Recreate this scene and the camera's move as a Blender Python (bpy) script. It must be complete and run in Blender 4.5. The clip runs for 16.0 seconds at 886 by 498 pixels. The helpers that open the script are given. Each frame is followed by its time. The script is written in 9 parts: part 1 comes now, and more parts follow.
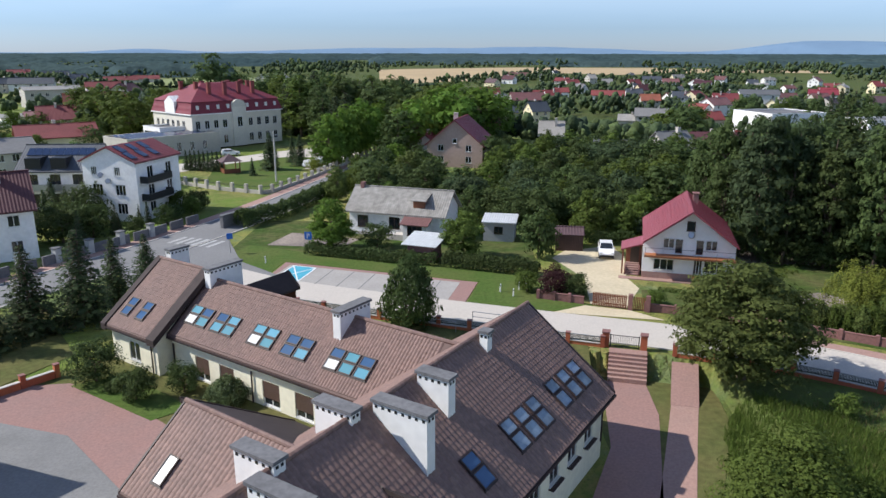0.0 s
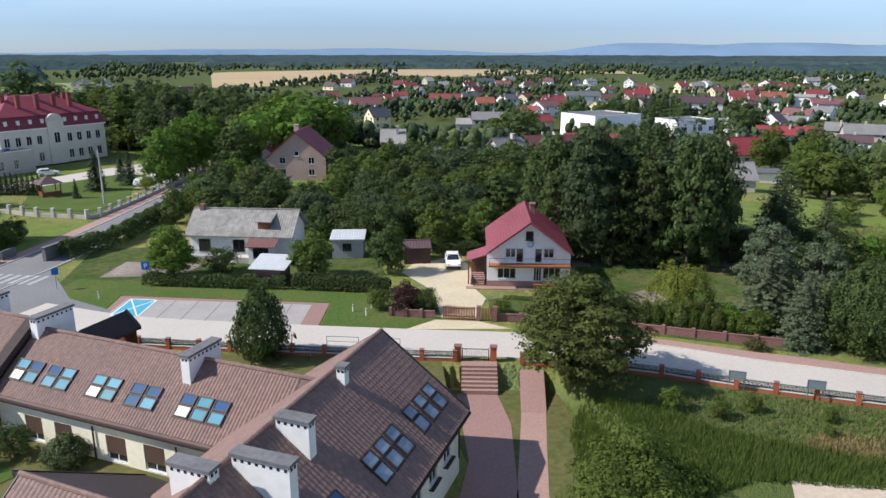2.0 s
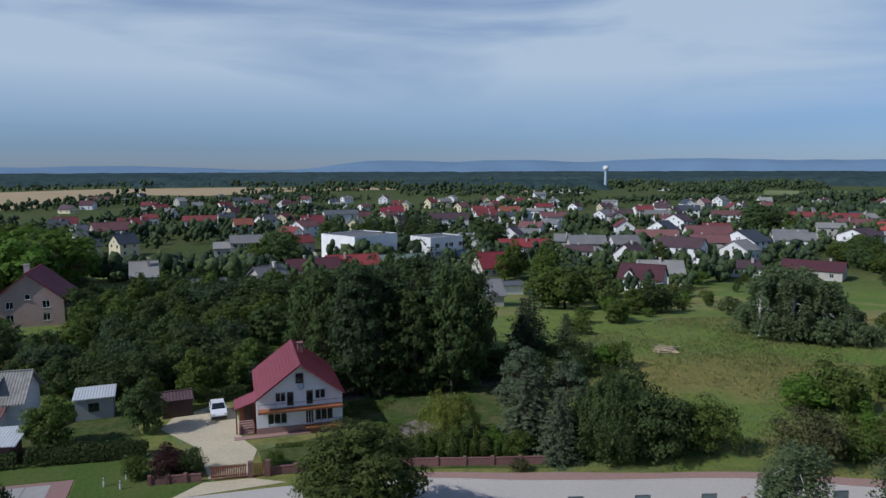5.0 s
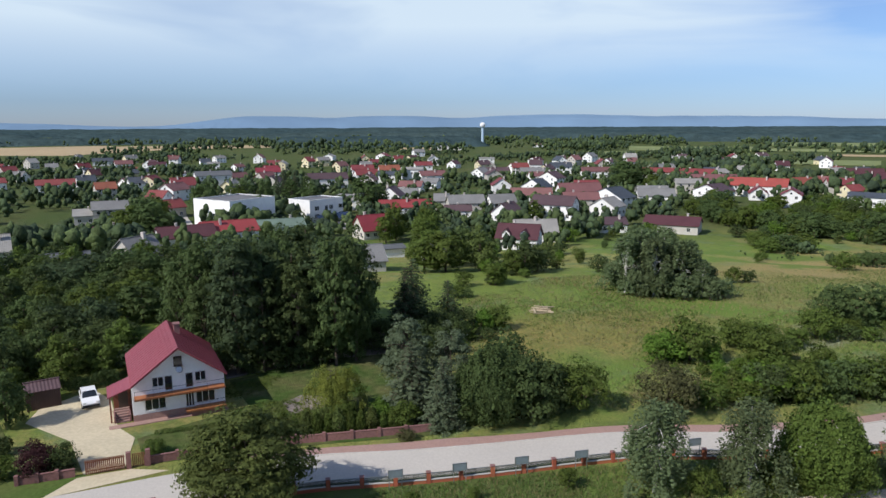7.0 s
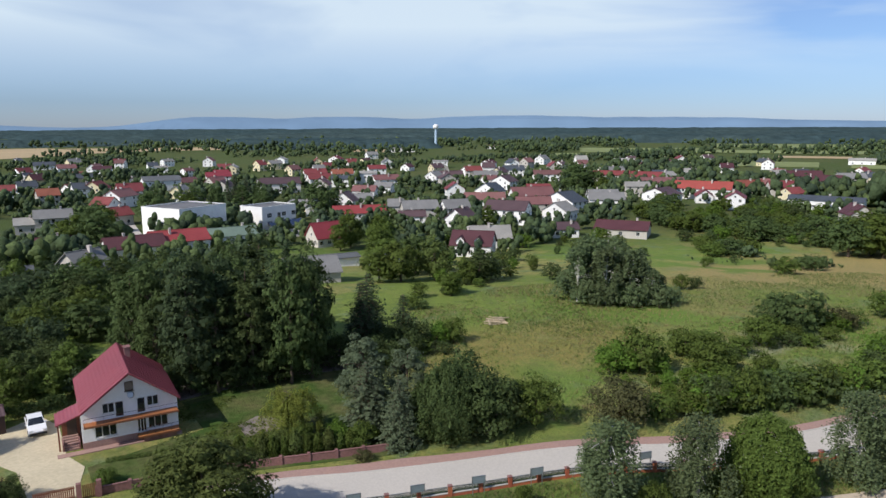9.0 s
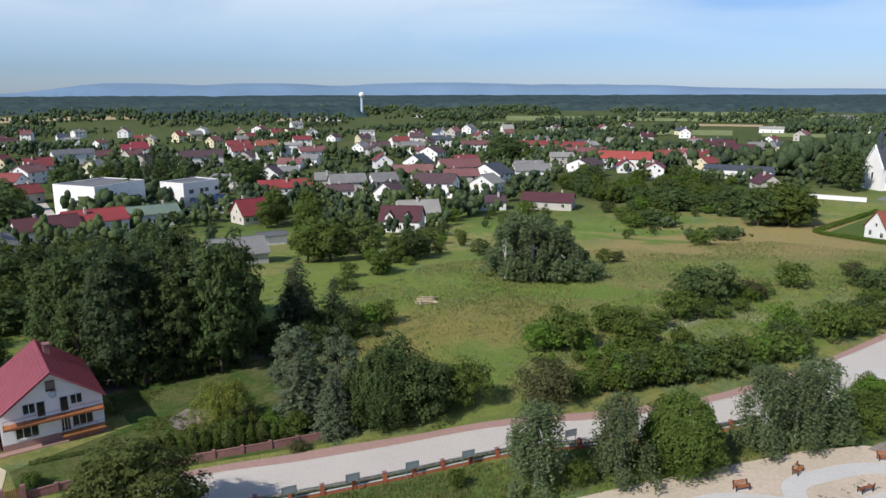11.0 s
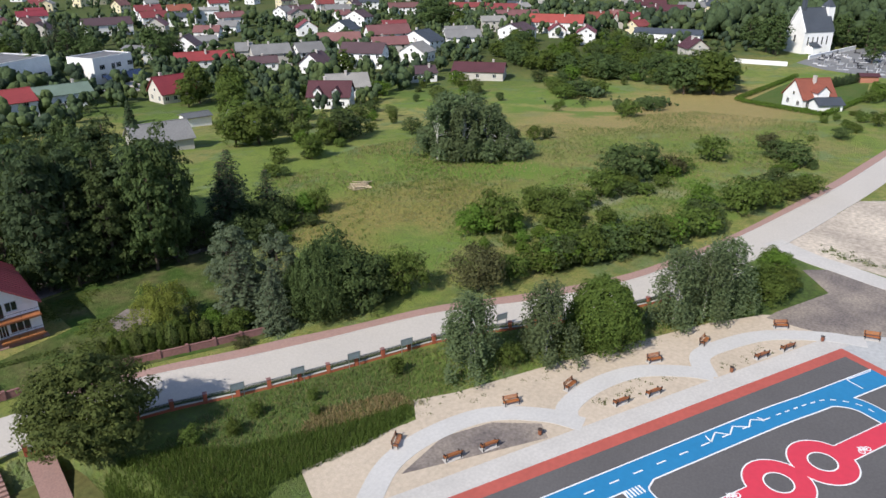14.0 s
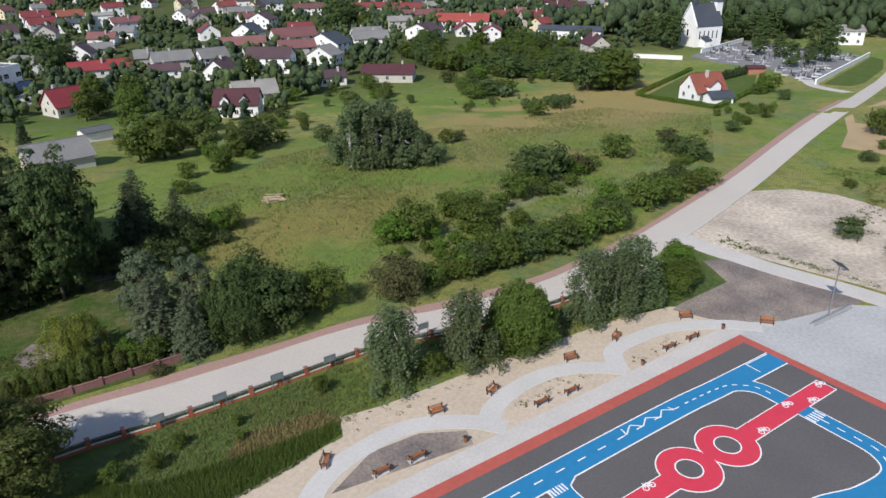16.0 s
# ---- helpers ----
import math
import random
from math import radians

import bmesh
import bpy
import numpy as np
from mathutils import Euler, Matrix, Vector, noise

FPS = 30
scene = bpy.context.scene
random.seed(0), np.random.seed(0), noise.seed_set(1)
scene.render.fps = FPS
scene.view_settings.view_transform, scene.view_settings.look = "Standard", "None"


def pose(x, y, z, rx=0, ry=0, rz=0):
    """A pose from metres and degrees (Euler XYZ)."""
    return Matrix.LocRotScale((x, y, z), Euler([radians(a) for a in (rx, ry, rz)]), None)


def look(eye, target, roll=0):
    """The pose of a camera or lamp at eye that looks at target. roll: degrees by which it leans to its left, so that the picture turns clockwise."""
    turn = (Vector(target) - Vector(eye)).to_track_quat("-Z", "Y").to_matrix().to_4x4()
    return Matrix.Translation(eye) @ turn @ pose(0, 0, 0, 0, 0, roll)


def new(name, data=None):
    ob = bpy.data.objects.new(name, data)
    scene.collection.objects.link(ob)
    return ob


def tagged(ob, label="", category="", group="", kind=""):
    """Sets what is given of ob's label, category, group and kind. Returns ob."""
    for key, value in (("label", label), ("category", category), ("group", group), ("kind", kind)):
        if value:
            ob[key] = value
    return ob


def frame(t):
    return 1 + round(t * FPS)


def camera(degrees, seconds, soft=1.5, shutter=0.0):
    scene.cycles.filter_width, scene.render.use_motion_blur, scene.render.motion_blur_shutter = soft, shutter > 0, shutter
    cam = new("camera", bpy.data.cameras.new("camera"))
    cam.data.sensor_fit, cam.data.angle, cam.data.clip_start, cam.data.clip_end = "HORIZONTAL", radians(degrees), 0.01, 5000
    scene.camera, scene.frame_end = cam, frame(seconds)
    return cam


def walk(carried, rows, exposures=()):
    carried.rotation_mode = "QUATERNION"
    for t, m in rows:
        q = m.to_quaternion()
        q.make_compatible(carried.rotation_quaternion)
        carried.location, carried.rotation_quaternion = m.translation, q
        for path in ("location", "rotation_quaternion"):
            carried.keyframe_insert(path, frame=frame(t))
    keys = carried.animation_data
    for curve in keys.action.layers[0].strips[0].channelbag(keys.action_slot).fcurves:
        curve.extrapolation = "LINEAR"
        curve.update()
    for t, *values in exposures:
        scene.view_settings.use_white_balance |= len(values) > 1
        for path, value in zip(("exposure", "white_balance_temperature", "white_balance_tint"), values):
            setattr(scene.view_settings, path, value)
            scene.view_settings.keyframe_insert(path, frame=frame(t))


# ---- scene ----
cam = camera(64.09, 16.0)
# seconds, place in metres, turn in degrees
PATH = [
    (0.0, 0.658, 0.518, 22.711, 74.388, -0.088, -1.819),
    (0.5, 0.641, 0.480, 23.220, 74.328, -0.263, -4.985),
    (1.0, 0.609, 0.411, 23.689, 74.372, -0.183, -8.199),
    (1.5, 0.575, 0.362, 24.161, 74.418, -0.123, -11.275),
    (2.0, 0.541, 0.349, 24.639, 74.482, -0.086, -14.496),
    (2.5, 0.501, 0.338, 25.125, 74.467, -0.172, -17.711),
    (3.0, 0.504, 0.310, 25.657, 77.170, -0.037, -20.954),
    (3.5, 0.524, 0.322, 26.205, 82.214, 0.133, -24.048),
    (4.0, 0.492, 0.343, 26.668, 87.807, 0.220, -27.336),
    (4.5, 0.417, 0.341, 27.091, 88.138, 0.169, -30.566),
    (5.0, 0.348, 0.321, 27.530, 83.532, 0.184, -33.692),
    (5.2, 0.334, 0.311, 27.715, 82.700, 0.186, -34.740),
    (7.3, 0.185, 0.201, 29.652, 80.000, 0.234, -44.400),
    (7.5, 0.171, 0.190, 29.836, 80.083, 0.239, -44.934),
    (8.0, 0.114, 0.158, 30.296, 80.110, 0.261, -45.753),
    (8.2, 0.092, 0.147, 30.507, 80.150, 0.256, -45.900),
    (10.3, -0.136, 0.033, 32.724, 78.800, 0.210, -50.850),
    (10.5, -0.158, 0.022, 32.935, 78.518, 0.206, -51.476),
    (11.0, -0.279, -0.075, 33.497, 77.412, 0.132, -52.988),
    (11.5, -0.432, -0.164, 34.140, 75.056, -0.020, -54.359),
    (12.0, -0.530, -0.253, 34.703, 73.365, 0.055, -55.741),
    (12.5, -0.616, -0.333, 35.171, 71.043, 0.075, -56.921),
    (13.0, -0.598, -0.372, 35.676, 67.524, 0.186, -57.519),
    (13.5, -0.563, -0.389, 36.184, 66.674, 0.222, -57.928),
    (14.0, -0.560, -0.390, 36.656, 66.561, 0.215, -58.598),
    (14.5, -0.551, -0.463, 37.127, 66.441, 0.276, -59.658),
    (15.0, -0.572, -0.591, 37.570, 66.358, 0.396, -61.382),
    (15.5, -0.608, -0.676, 37.986, 66.282, 0.472, -63.237),
    (16.0, -0.627, -0.759, 38.402, 66.270, 0.570, -65.789),
]
EXPOSURES = [(t, e, k, 10) for t, e, k in ((0.0, 0.22, 6400), (1.5, 0.26, 6450), (3.0, 0.26, 6450), (3.6, -0.13, 6300), (4.0, -0.36, 6050), (4.4, -0.62, 5700), (5.0, -0.7, 5850), (5.4, -0.5, 6000), (7.3, -0.1, 6400), (8.2, -0.1, 6450), (10.5, -0.14, 6450), (11.5, 0.06, 6450), (12.5, 0.14, 6500), (13.2, 0.12, 6500), (14.5, 0.08, 6500), (16.0, -0.08, 6450))]
walk(cam, [(t, pose(x, y, z, rx, ry, rz)) for t, x, y, z, rx, ry, rz in PATH], EXPOSURES)

# ---- sky and sun ----
SUN_AZIMUTH, SUN_ELEVATION = -83.0, 40.0    # degrees, clockwise from +y
world = bpy.data.worlds.new("sky")
scene.world = world
world.use_nodes = True
wt = world.node_tree
wt.nodes.clear()
w_out = wt.nodes.new("ShaderNodeOutputWorld")
w_bg = wt.nodes.new("ShaderNodeBackground")
w_sky = wt.nodes.new("ShaderNodeTexSky")
w_sky.sky_type = "NISHITA"
w_sky.sun_disc = False
w_sky.sun_elevation = radians(SUN_ELEVATION)
w_sky.sun_rotation = radians(SUN_AZIMUTH)
w_sky.air_density, w_sky.dust_density, w_sky.ozone_density = 1.0, 0.1, 3.0
w_bg.inputs["Strength"].default_value = 0.079
# thin high cloud in streaks
w_co = wt.nodes.new("ShaderNodeTexCoord")
w_map = wt.nodes.new("ShaderNodeMapping")
w_map.inputs["Scale"].default_value = (1.2, 1.4, 6.0)
w_map.inputs["Rotation"].default_value = (0.12, 0.08, 0.4)
w_n = wt.nodes.new("ShaderNodeTexNoise")
w_n.inputs["Scale"].default_value = 1.35
w_n.inputs["Detail"].default_value = 5.0
w_n.inputs["Roughness"].default_value = 0.48
w_n.inputs["Distortion"].default_value = 0.6
w_ramp = wt.nodes.new("ShaderNodeValToRGB")
w_ramp.color_ramp.elements[0].position, w_ramp.color_ramp.elements[1].position = 0.37, 0.6
w_ramp.color_ramp.elements[0].color = (0.12, 0.12, 0.12, 1)
w_ramp.color_ramp.elements[1].color = (0.9, 0.9, 0.9, 1)
w_sep = wt.nodes.new("ShaderNodeSeparateXYZ")
w_up = wt.nodes.new("ShaderNodeMapRange")
w_up.inputs["From Min"].default_value, w_up.inputs["From Max"].default_value = 0.03, 0.13
w_mul = wt.nodes.new("ShaderNodeMath")
w_mul.operation = "MULTIPLY"
w_mix = wt.nodes.new("ShaderNodeMix")
w_mix.data_type = "RGBA"
w_mix.inputs["B"].default_value = (9.7, 11.4, 12.8, 1)
wt.links.new(w_co.outputs["Generated"], w_map.inputs["Vector"])
wt.links.new(w_map.outputs["Vector"], w_n.inputs["Vector"])
w_hi = wt.nodes.new("ShaderNodeMapRange")
w_hi.inputs["From Min"].default_value, w_hi.inputs["From Max"].default_value = 0.2, 0.3
w_hi.inputs["To Min"].default_value, w_hi.inputs["To Max"].default_value = -0.03, 0.15
w_thin = wt.nodes.new("ShaderNodeMath")
w_thin.operation = "SUBTRACT"
wt.links.new(w_sep.outputs["Z"], w_hi.inputs["Value"])
wt.links.new(w_n.outputs["Fac"], w_thin.inputs[0])
wt.links.new(w_hi.outputs["Result"], w_thin.inputs[1])
wt.links.new(w_thin.outputs["Value"], w_ramp.inputs["Fac"])
wt.links.new(w_co.outputs["Generated"], w_sep.inputs["Vector"])
wt.links.new(w_sep.outputs["Z"], w_up.inputs["Value"])
wt.links.new(w_ramp.outputs["Color"], w_mul.inputs[0])
wt.links.new(w_up.outputs["Result"], w_mul.inputs[1])
wt.links.new(w_mul.outputs["Value"], w_mix.inputs["Factor"])
w_hz = wt.nodes.new("ShaderNodeValToRGB")
w_hz.color_ramp.elements[0].position, w_hz.color_ramp.elements[1].position = 0.0, 0.32
w_hz.color_ramp.elements[0].color, w_hz.color_ramp.elements[1].color = (0.68, 0.88, 1.46, 1), (0.84, 1.03, 1.46, 1)
w_low = w_hz.color_ramp.elements.new(0.08)
w_low.color = (0.84, 1.04, 1.48, 1)
w_tint = wt.nodes.new("ShaderNodeMix")
w_tint.data_type, w_tint.blend_type = "RGBA", "MULTIPLY"
w_tint.inputs["Factor"].default_value = 1.0
wt.links.new(w_sep.outputs["Z"], w_hz.inputs["Fac"])
wt.links.new(w_sky.outputs["Color"], w_tint.inputs["A"])
wt.links.new(w_hz.outputs["Color"], w_tint.inputs["B"])
wt.links.new(w_tint.outputs["Result"], w_mix.inputs["A"])
wt.links.new(w_mix.outputs["Result"], w_bg.inputs["Color"])
wt.links.new(w_bg.outputs["Background"], w_out.inputs["Surface"])

sun_data = bpy.data.lights.new("sun", "SUN")
sun_data.energy, sun_data.angle, sun_data.color = 5.0, radians(0.5), (1.0, 0.95, 0.885)
sun = new("sun", sun_data)
_a, _e = radians(SUN_AZIMUTH), radians(SUN_ELEVATION)
SUN_FROM = Vector((math.sin(_a) * math.cos(_e), math.cos(_a) * math.cos(_e), math.sin(_e)))
sun.matrix_world = look((0, 0, 300), Vector((0, 0, 300)) - SUN_FROM)


# ---- materials ----
def material(name, color, rough=0.8, metal=0.0, vary=0.25, grain=6.0, stain=0.35, bump=0.0, bump_scale=40.0, spec=0.4, island=0.0,
             thing=0.0, second=None, translucent=0.0, waves=None, gaps=0.0):
    """A surface with a fine grain and broad stains; waves: (period, axis, depth) gives ribs."""
    m = bpy.data.materials.new(name)
    m.use_nodes = True
    nt = m.node_tree
    nt.nodes.clear()
    N, K = nt.nodes.new, nt.links.new
    out, bsdf = N("ShaderNodeOutputMaterial"), N("ShaderNodeBsdfPrincipled")
    bsdf.inputs["Roughness"].default_value = rough
    bsdf.inputs["Metallic"].default_value = metal
    bsdf.inputs["Specular IOR Level"].default_value = spec
    geo = N("ShaderNodeNewGeometry")
    fine, broad = N("ShaderNodeTexNoise"), N("ShaderNodeTexNoise")
    fine.inputs["Scale"].default_value, fine.inputs["Detail"].default_value = grain, 5.0
    broad.inputs["Scale"].default_value, broad.inputs["Detail"].default_value = stain, 4.0
    K(geo.outputs["Position"], fine.inputs["Vector"])
    K(geo.outputs["Position"], broad.inputs["Vector"])
    base = N("ShaderNodeMix")
    base.data_type = "RGBA"
    second = second or tuple(v * 0.62 for v in color)
    base.inputs["A"].default_value, base.inputs["B"].default_value = (*color, 1), (*second, 1)
    ramp = N("ShaderNodeMapRange")
    ramp.inputs["From Min"].default_value, ramp.inputs["From Max"].default_value = 0.38, 0.68
    ramp.inputs["To Max"].default_value = min(1.0, vary * 2.4)
    K(broad.outputs["Fac"], ramp.inputs["Value"])
    K(ramp.outputs["Result"], base.inputs["Factor"])
    hsv = N("ShaderNodeHueSaturation")
    K(base.outputs["Result"], hsv.inputs["Color"])
    val = N("ShaderNodeMapRange")
    val.inputs["From Min"].default_value, val.inputs["From Max"].default_value = 0.25, 0.75
    val.inputs["To Min"].default_value, val.inputs["To Max"].default_value = 1 - vary, 1 + vary
    K(fine.outputs["Fac"], val.inputs["Value"])
    last = val.outputs["Result"]

    def times(socket, span):
        rng, mul = N("ShaderNodeMapRange"), N("ShaderNodeMath")
        rng.inputs["To Min"].default_value, rng.inputs["To Max"].default_value = 1 - span, 1 + span
        mul.operation = "MULTIPLY"
        K(socket, rng.inputs["Value"])
        K(rng.outputs["Result"], mul.inputs[0])
        K(last, mul.inputs[1])
        return mul.outputs["Value"]
    if island:
        last = times(geo.outputs["Random Per Island"], island)
    if thing:
        info = N("ShaderNodeObjectInfo")
        last = times(info.outputs["Random"], thing)
        hue = N("ShaderNodeMapRange")
        hue.inputs["To Min"].default_value, hue.inputs["To Max"].default_value = 0.5 - thing * 0.05, 0.5 + thing * 0.05
        K(info.outputs["Random"], hue.inputs["Value"])
        K(hue.outputs["Result"], hsv.inputs["Hue"])
    K(last, hsv.inputs["Value"])
    K(hsv.outputs["Color"], bsdf.inputs["Base Color"])
    height = None
    if bump:
        bn = N("ShaderNodeTexNoise")
        bn.inputs["Scale"].default_value, bn.inputs["Detail"].default_value = bump_scale, 4.0
        K(geo.outputs["Position"], bn.inputs["Vector"])
        height, depth = bn.outputs["Fac"], bump
    if waves:
        tc, wv = N("ShaderNodeTexCoord"), N("ShaderNodeTexWave")
        wv.bands_direction = waves[1]
        wv.inputs["Scale"].default_value = 2 * math.pi / (20 * waves[0])
        K(tc.outputs["Object"], wv.inputs["Vector"])
        height, depth = wv.outputs["Fac"], waves[2]
    if height:
        b = N("ShaderNodeBump")
        b.inputs["Distance"].default_value = depth
        b.inputs["Strength"].default_value = 1.0
        K(height, b.inputs["Height"])
        K(b.outputs["Normal"], bsdf.inputs["Normal"])
    surface = bsdf.outputs["BSDF"]
    if translucent:
        tr, mx = N("ShaderNodeBsdfTranslucent"), N("ShaderNodeMixShader")
        K(hsv.outputs["Color"], tr.inputs["Color"])
        mx.inputs[0].default_value = translucent
        K(surface, mx.inputs[1])
        K(tr.outputs["BSDF"], mx.inputs[2])
        surface = mx.outputs["Shader"]
    if gaps:
        # a spray of leaves with air between them
        gn, gr, clear, air = N("ShaderNodeTexNoise"), N("ShaderNodeMath"), N("ShaderNodeBsdfTransparent"), N("ShaderNodeMixShader")
        gn.inputs["Scale"].default_value, gn.inputs["Detail"].default_value = gaps, 2.0
        gr.operation = "GREATER_THAN"
        gr.inputs[1].default_value = 0.565
        K(geo.outputs["Position"], gn.inputs["Vector"])
        K(gn.outputs["Fac"], gr.inputs[0])
        K(gr.outputs["Value"], air.inputs[0])
        K(surface, air.inputs[1])
        K(clear.outputs["BSDF"], air.inputs[2])
        surface = air.outputs["Shader"]
    K(surface, out.inputs["Surface"])
    return m


M = {}
ROOFS = {"red": (0.21, 0.046, 0.046), "red_bright": (0.3, 0.055, 0.05), "maroon": (0.085, 0.03, 0.036), "crimson": (0.22, 0.032, 0.045), "rose": (0.21, 0.095, 0.09),
         "orange": (0.25, 0.078, 0.05), "brown": (0.16, 0.075, 0.07), "brown_dark": (0.1, 0.06, 0.065), "grey": (0.2, 0.195, 0.188), "grey_light": (0.3, 0.285, 0.26),
         "grey_dark": (0.12, 0.125, 0.13), "slate": (0.06, 0.07, 0.085), "green_metal": (0.17, 0.23, 0.18)}
for _k, _c in ROOFS.items():
    M["roof_" + _k] = material("roof " + _k, _c, rough=0.62, vary=0.16, grain=3.0, stain=0.25, thing=0.12, waves=(0.35, "X", 0.03))
WALLS = {"white": (0.85, 0.84, 0.82), "cream": (0.72, 0.64, 0.42), "plaster": (0.5, 0.47, 0.42), "brick": (0.36, 0.15, 0.1), "pink": (0.48, 0.34, 0.29), "stone": (0.64, 0.6, 0.52), "grey": (0.4, 0.4, 0.39), "pale_yellow": (0.88, 0.84, 0.66)}
for _k, _c in WALLS.items():
    M["wall_" + _k] = material("wall " + _k, _c, rough=0.9, vary=0.08, grain=2.5, stain=0.4, bump=0.004, bump_scale=60, thing=0.09)
M["wall_villa"] = material("clean white render", (0.87, 0.87, 0.86), rough=0.9, vary=0.04, grain=2.5, stain=0.4)
M["pane"] = material("window glass", (0.02, 0.025, 0.03), rough=0.06, vary=0.2, grain=0.6, spec=0.8)
M["frame"] = material("white window frame", (0.72, 0.72, 0.7), rough=0.5, vary=0.05)
M["frame_dark"] = material("dark brown frame", (0.06, 0.04, 0.03), rough=0.5, vary=0.1)
M["chimney"] = material("chimney plaster", (0.55, 0.5, 0.46), rough=0.9, vary=0.15)
M["chimney_white"] = material("white painted chimney", (0.8, 0.8, 0.78), rough=0.85, vary=0.07, grain=1.5, stain=1.2)
M["cap"] = material("grey chimney cap", (0.16, 0.16, 0.165), rough=0.9, vary=0.25, grain=4)
M["vent"] = material("black vent hole", (0.015, 0.015, 0.015), rough=0.9)
M["lawn"] = material("mown lawn", (0.072, 0.118, 0.026), rough=0.95, vary=0.22, grain=3.0, stain=0.22, second=(0.125, 0.13, 0.045), bump=0.05, bump_scale=9, spec=0.1)


def ground_material():
    """Meadow: green, lush, straw and brownish patches at several scales."""
    m = bpy.data.materials.new("meadow ground")
    m.use_nodes = True
    nt = m.node_tree
    nt.nodes.clear()
    N, K = nt.nodes.new, nt.links.new
    out, bsdf, geo = N("ShaderNodeOutputMaterial"), N("ShaderNodeBsdfPrincipled"), N("ShaderNodeNewGeometry")
    bsdf.inputs["Roughness"].default_value = 0.95
    bsdf.inputs["Specular IOR Level"].default_value = 0.1
    col = None
    layers = ((0, 0, 0, (0.193, 0.246, 0.055)), (0.013, 0.46, 0.55, (0.350, 0.297, 0.106)), (0.022, 0.5, 0.56, (0.153, 0.239, 0.045)), (0.05, 0.51, 0.59, (0.285, 0.246, 0.095)),
              (0.12, 0.53, 0.6, (0.182, 0.232, 0.104)), (0.4, 0.5, 0.6, (0.129, 0.171, 0.051)), (2.0, 0.44, 0.66, (0.292, 0.268, 0.114)), (5.0, 0.5, 0.66, (0.103, 0.131, 0.045)))
    for k, (scale, lo, hi, color) in enumerate(layers):
        if k == 0:
            rgb = N("ShaderNodeRGB")
            rgb.outputs[0].default_value = (*color, 1)
            col = rgb.outputs[0]
            continue
        if k == 6:
            # drifts of straw, rank grass and mown strips
            wob, wsc, wad = N("ShaderNodeTexNoise"), N("ShaderNodeVectorMath"), N("ShaderNodeVectorMath")
            wob.inputs["Scale"].default_value, wob.inputs["Detail"].default_value = 0.07, 6.0
            wsc.operation = "MULTIPLY_ADD"
            wsc.inputs[1].default_value, wsc.inputs[2].default_value = (26, 26, 0), (-13, -13, 0)
            K(geo.outputs["Position"], wob.inputs["Vector"])
            K(wob.outputs["Color"], wsc.inputs[0])
            K(geo.outputs["Position"], wad.inputs[0])
            K(wsc.outputs["Vector"], wad.inputs[1])
            for x, y, rx, ry, turn, amount, color in ((34, 36, 22, 12, -30, 0.8, (0.085, 0.116, 0.038)), (192, 42, 72, 38, -20, 0.85, (0.424, 0.299, 0.134)), (79, 58, 26, 16, -42, 0.7, (0.308, 0.232, 0.078)), (106, 56, 24, 10, -77, 0.8, (0.150, 0.245, 0.041)),
                                                      (80, 5.5, 13, 6, -15, 0.95, (0.060, 0.097, 0.029)), (82, 14, 34, 4, -30, 0.6, (0.130, 0.213, 0.042)), (106, 31, 13, 5, -30, 0.8, (0.315, 0.311, 0.204)), (191, 77, 30, 7, -65, 0.85, (0.130, 0.212, 0.041)), (173, 70, 26, 5, -88, 0.85, (0.137, 0.226, 0.043)), (182, 118, 26, 9, -68, 0.85, (0.137, 0.212, 0.047))):
                mp, gr, pr, px = N("ShaderNodeMapping"), N("ShaderNodeTexGradient"), N("ShaderNodeMapRange"), N("ShaderNodeMix")
                mp.vector_type, gr.gradient_type = "TEXTURE", "SPHERICAL"
                mp.inputs["Location"].default_value = (x, y, 0)
                mp.inputs["Rotation"].default_value = (0, 0, radians(turn))
                mp.inputs["Scale"].default_value = (rx, ry, 200)
                K(wad.outputs["Vector"], mp.inputs["Vector"])
                K(mp.outputs["Vector"], gr.inputs["Vector"])
                K(gr.outputs["Fac"], pr.inputs["Value"])
                pr.inputs["From Min"].default_value, pr.inputs["From Max"].default_value, pr.inputs["To Max"].default_value = 0.05, 0.45, amount
                px.data_type, px.inputs["B"].default_value = "RGBA", (*color, 1)
                K(col, px.inputs["A"])
                K(pr.outputs["Result"], px.inputs["Factor"])
                col = px.outputs["Result"]
        nz, rg, mx = N("ShaderNodeTexNoise"), N("ShaderNodeMapRange"), N("ShaderNodeMix")
        nz.inputs["Scale"].default_value, nz.inputs["Detail"].default_value, nz.inputs["Roughness"].default_value = scale, 7.0, 0.66
        off = N("ShaderNodeVectorMath")
        off.inputs[1].default_value = (17.3 * k, 9.1 * k, 3.3 * k)
        K(geo.outputs["Position"], off.inputs[0])
        K(off.outputs["Vector"], nz.inputs["Vector"])
        rg.inputs["From Min"].default_value, rg.inputs["From Max"].default_value = lo, hi
        rg.inputs["To Max"].default_value = 0.9 if k < 5 else 0.6
        K(nz.outputs["Fac"], rg.inputs["Value"])
        mx.data_type = "RGBA"
        mx.inputs["B"].default_value = (*color, 1)
        K(col, mx.inputs["A"])
        K(rg.outputs["Result"], mx.inputs["Factor"])
        col = mx.outputs["Result"]
        if scale > 4:
            bp = N("ShaderNodeBump")
            bp.inputs["Distance"].default_value = 0.3
            K(nz.outputs["Fac"], bp.inputs["Height"])
            K(bp.outputs["Normal"], bsdf.inputs["Normal"])
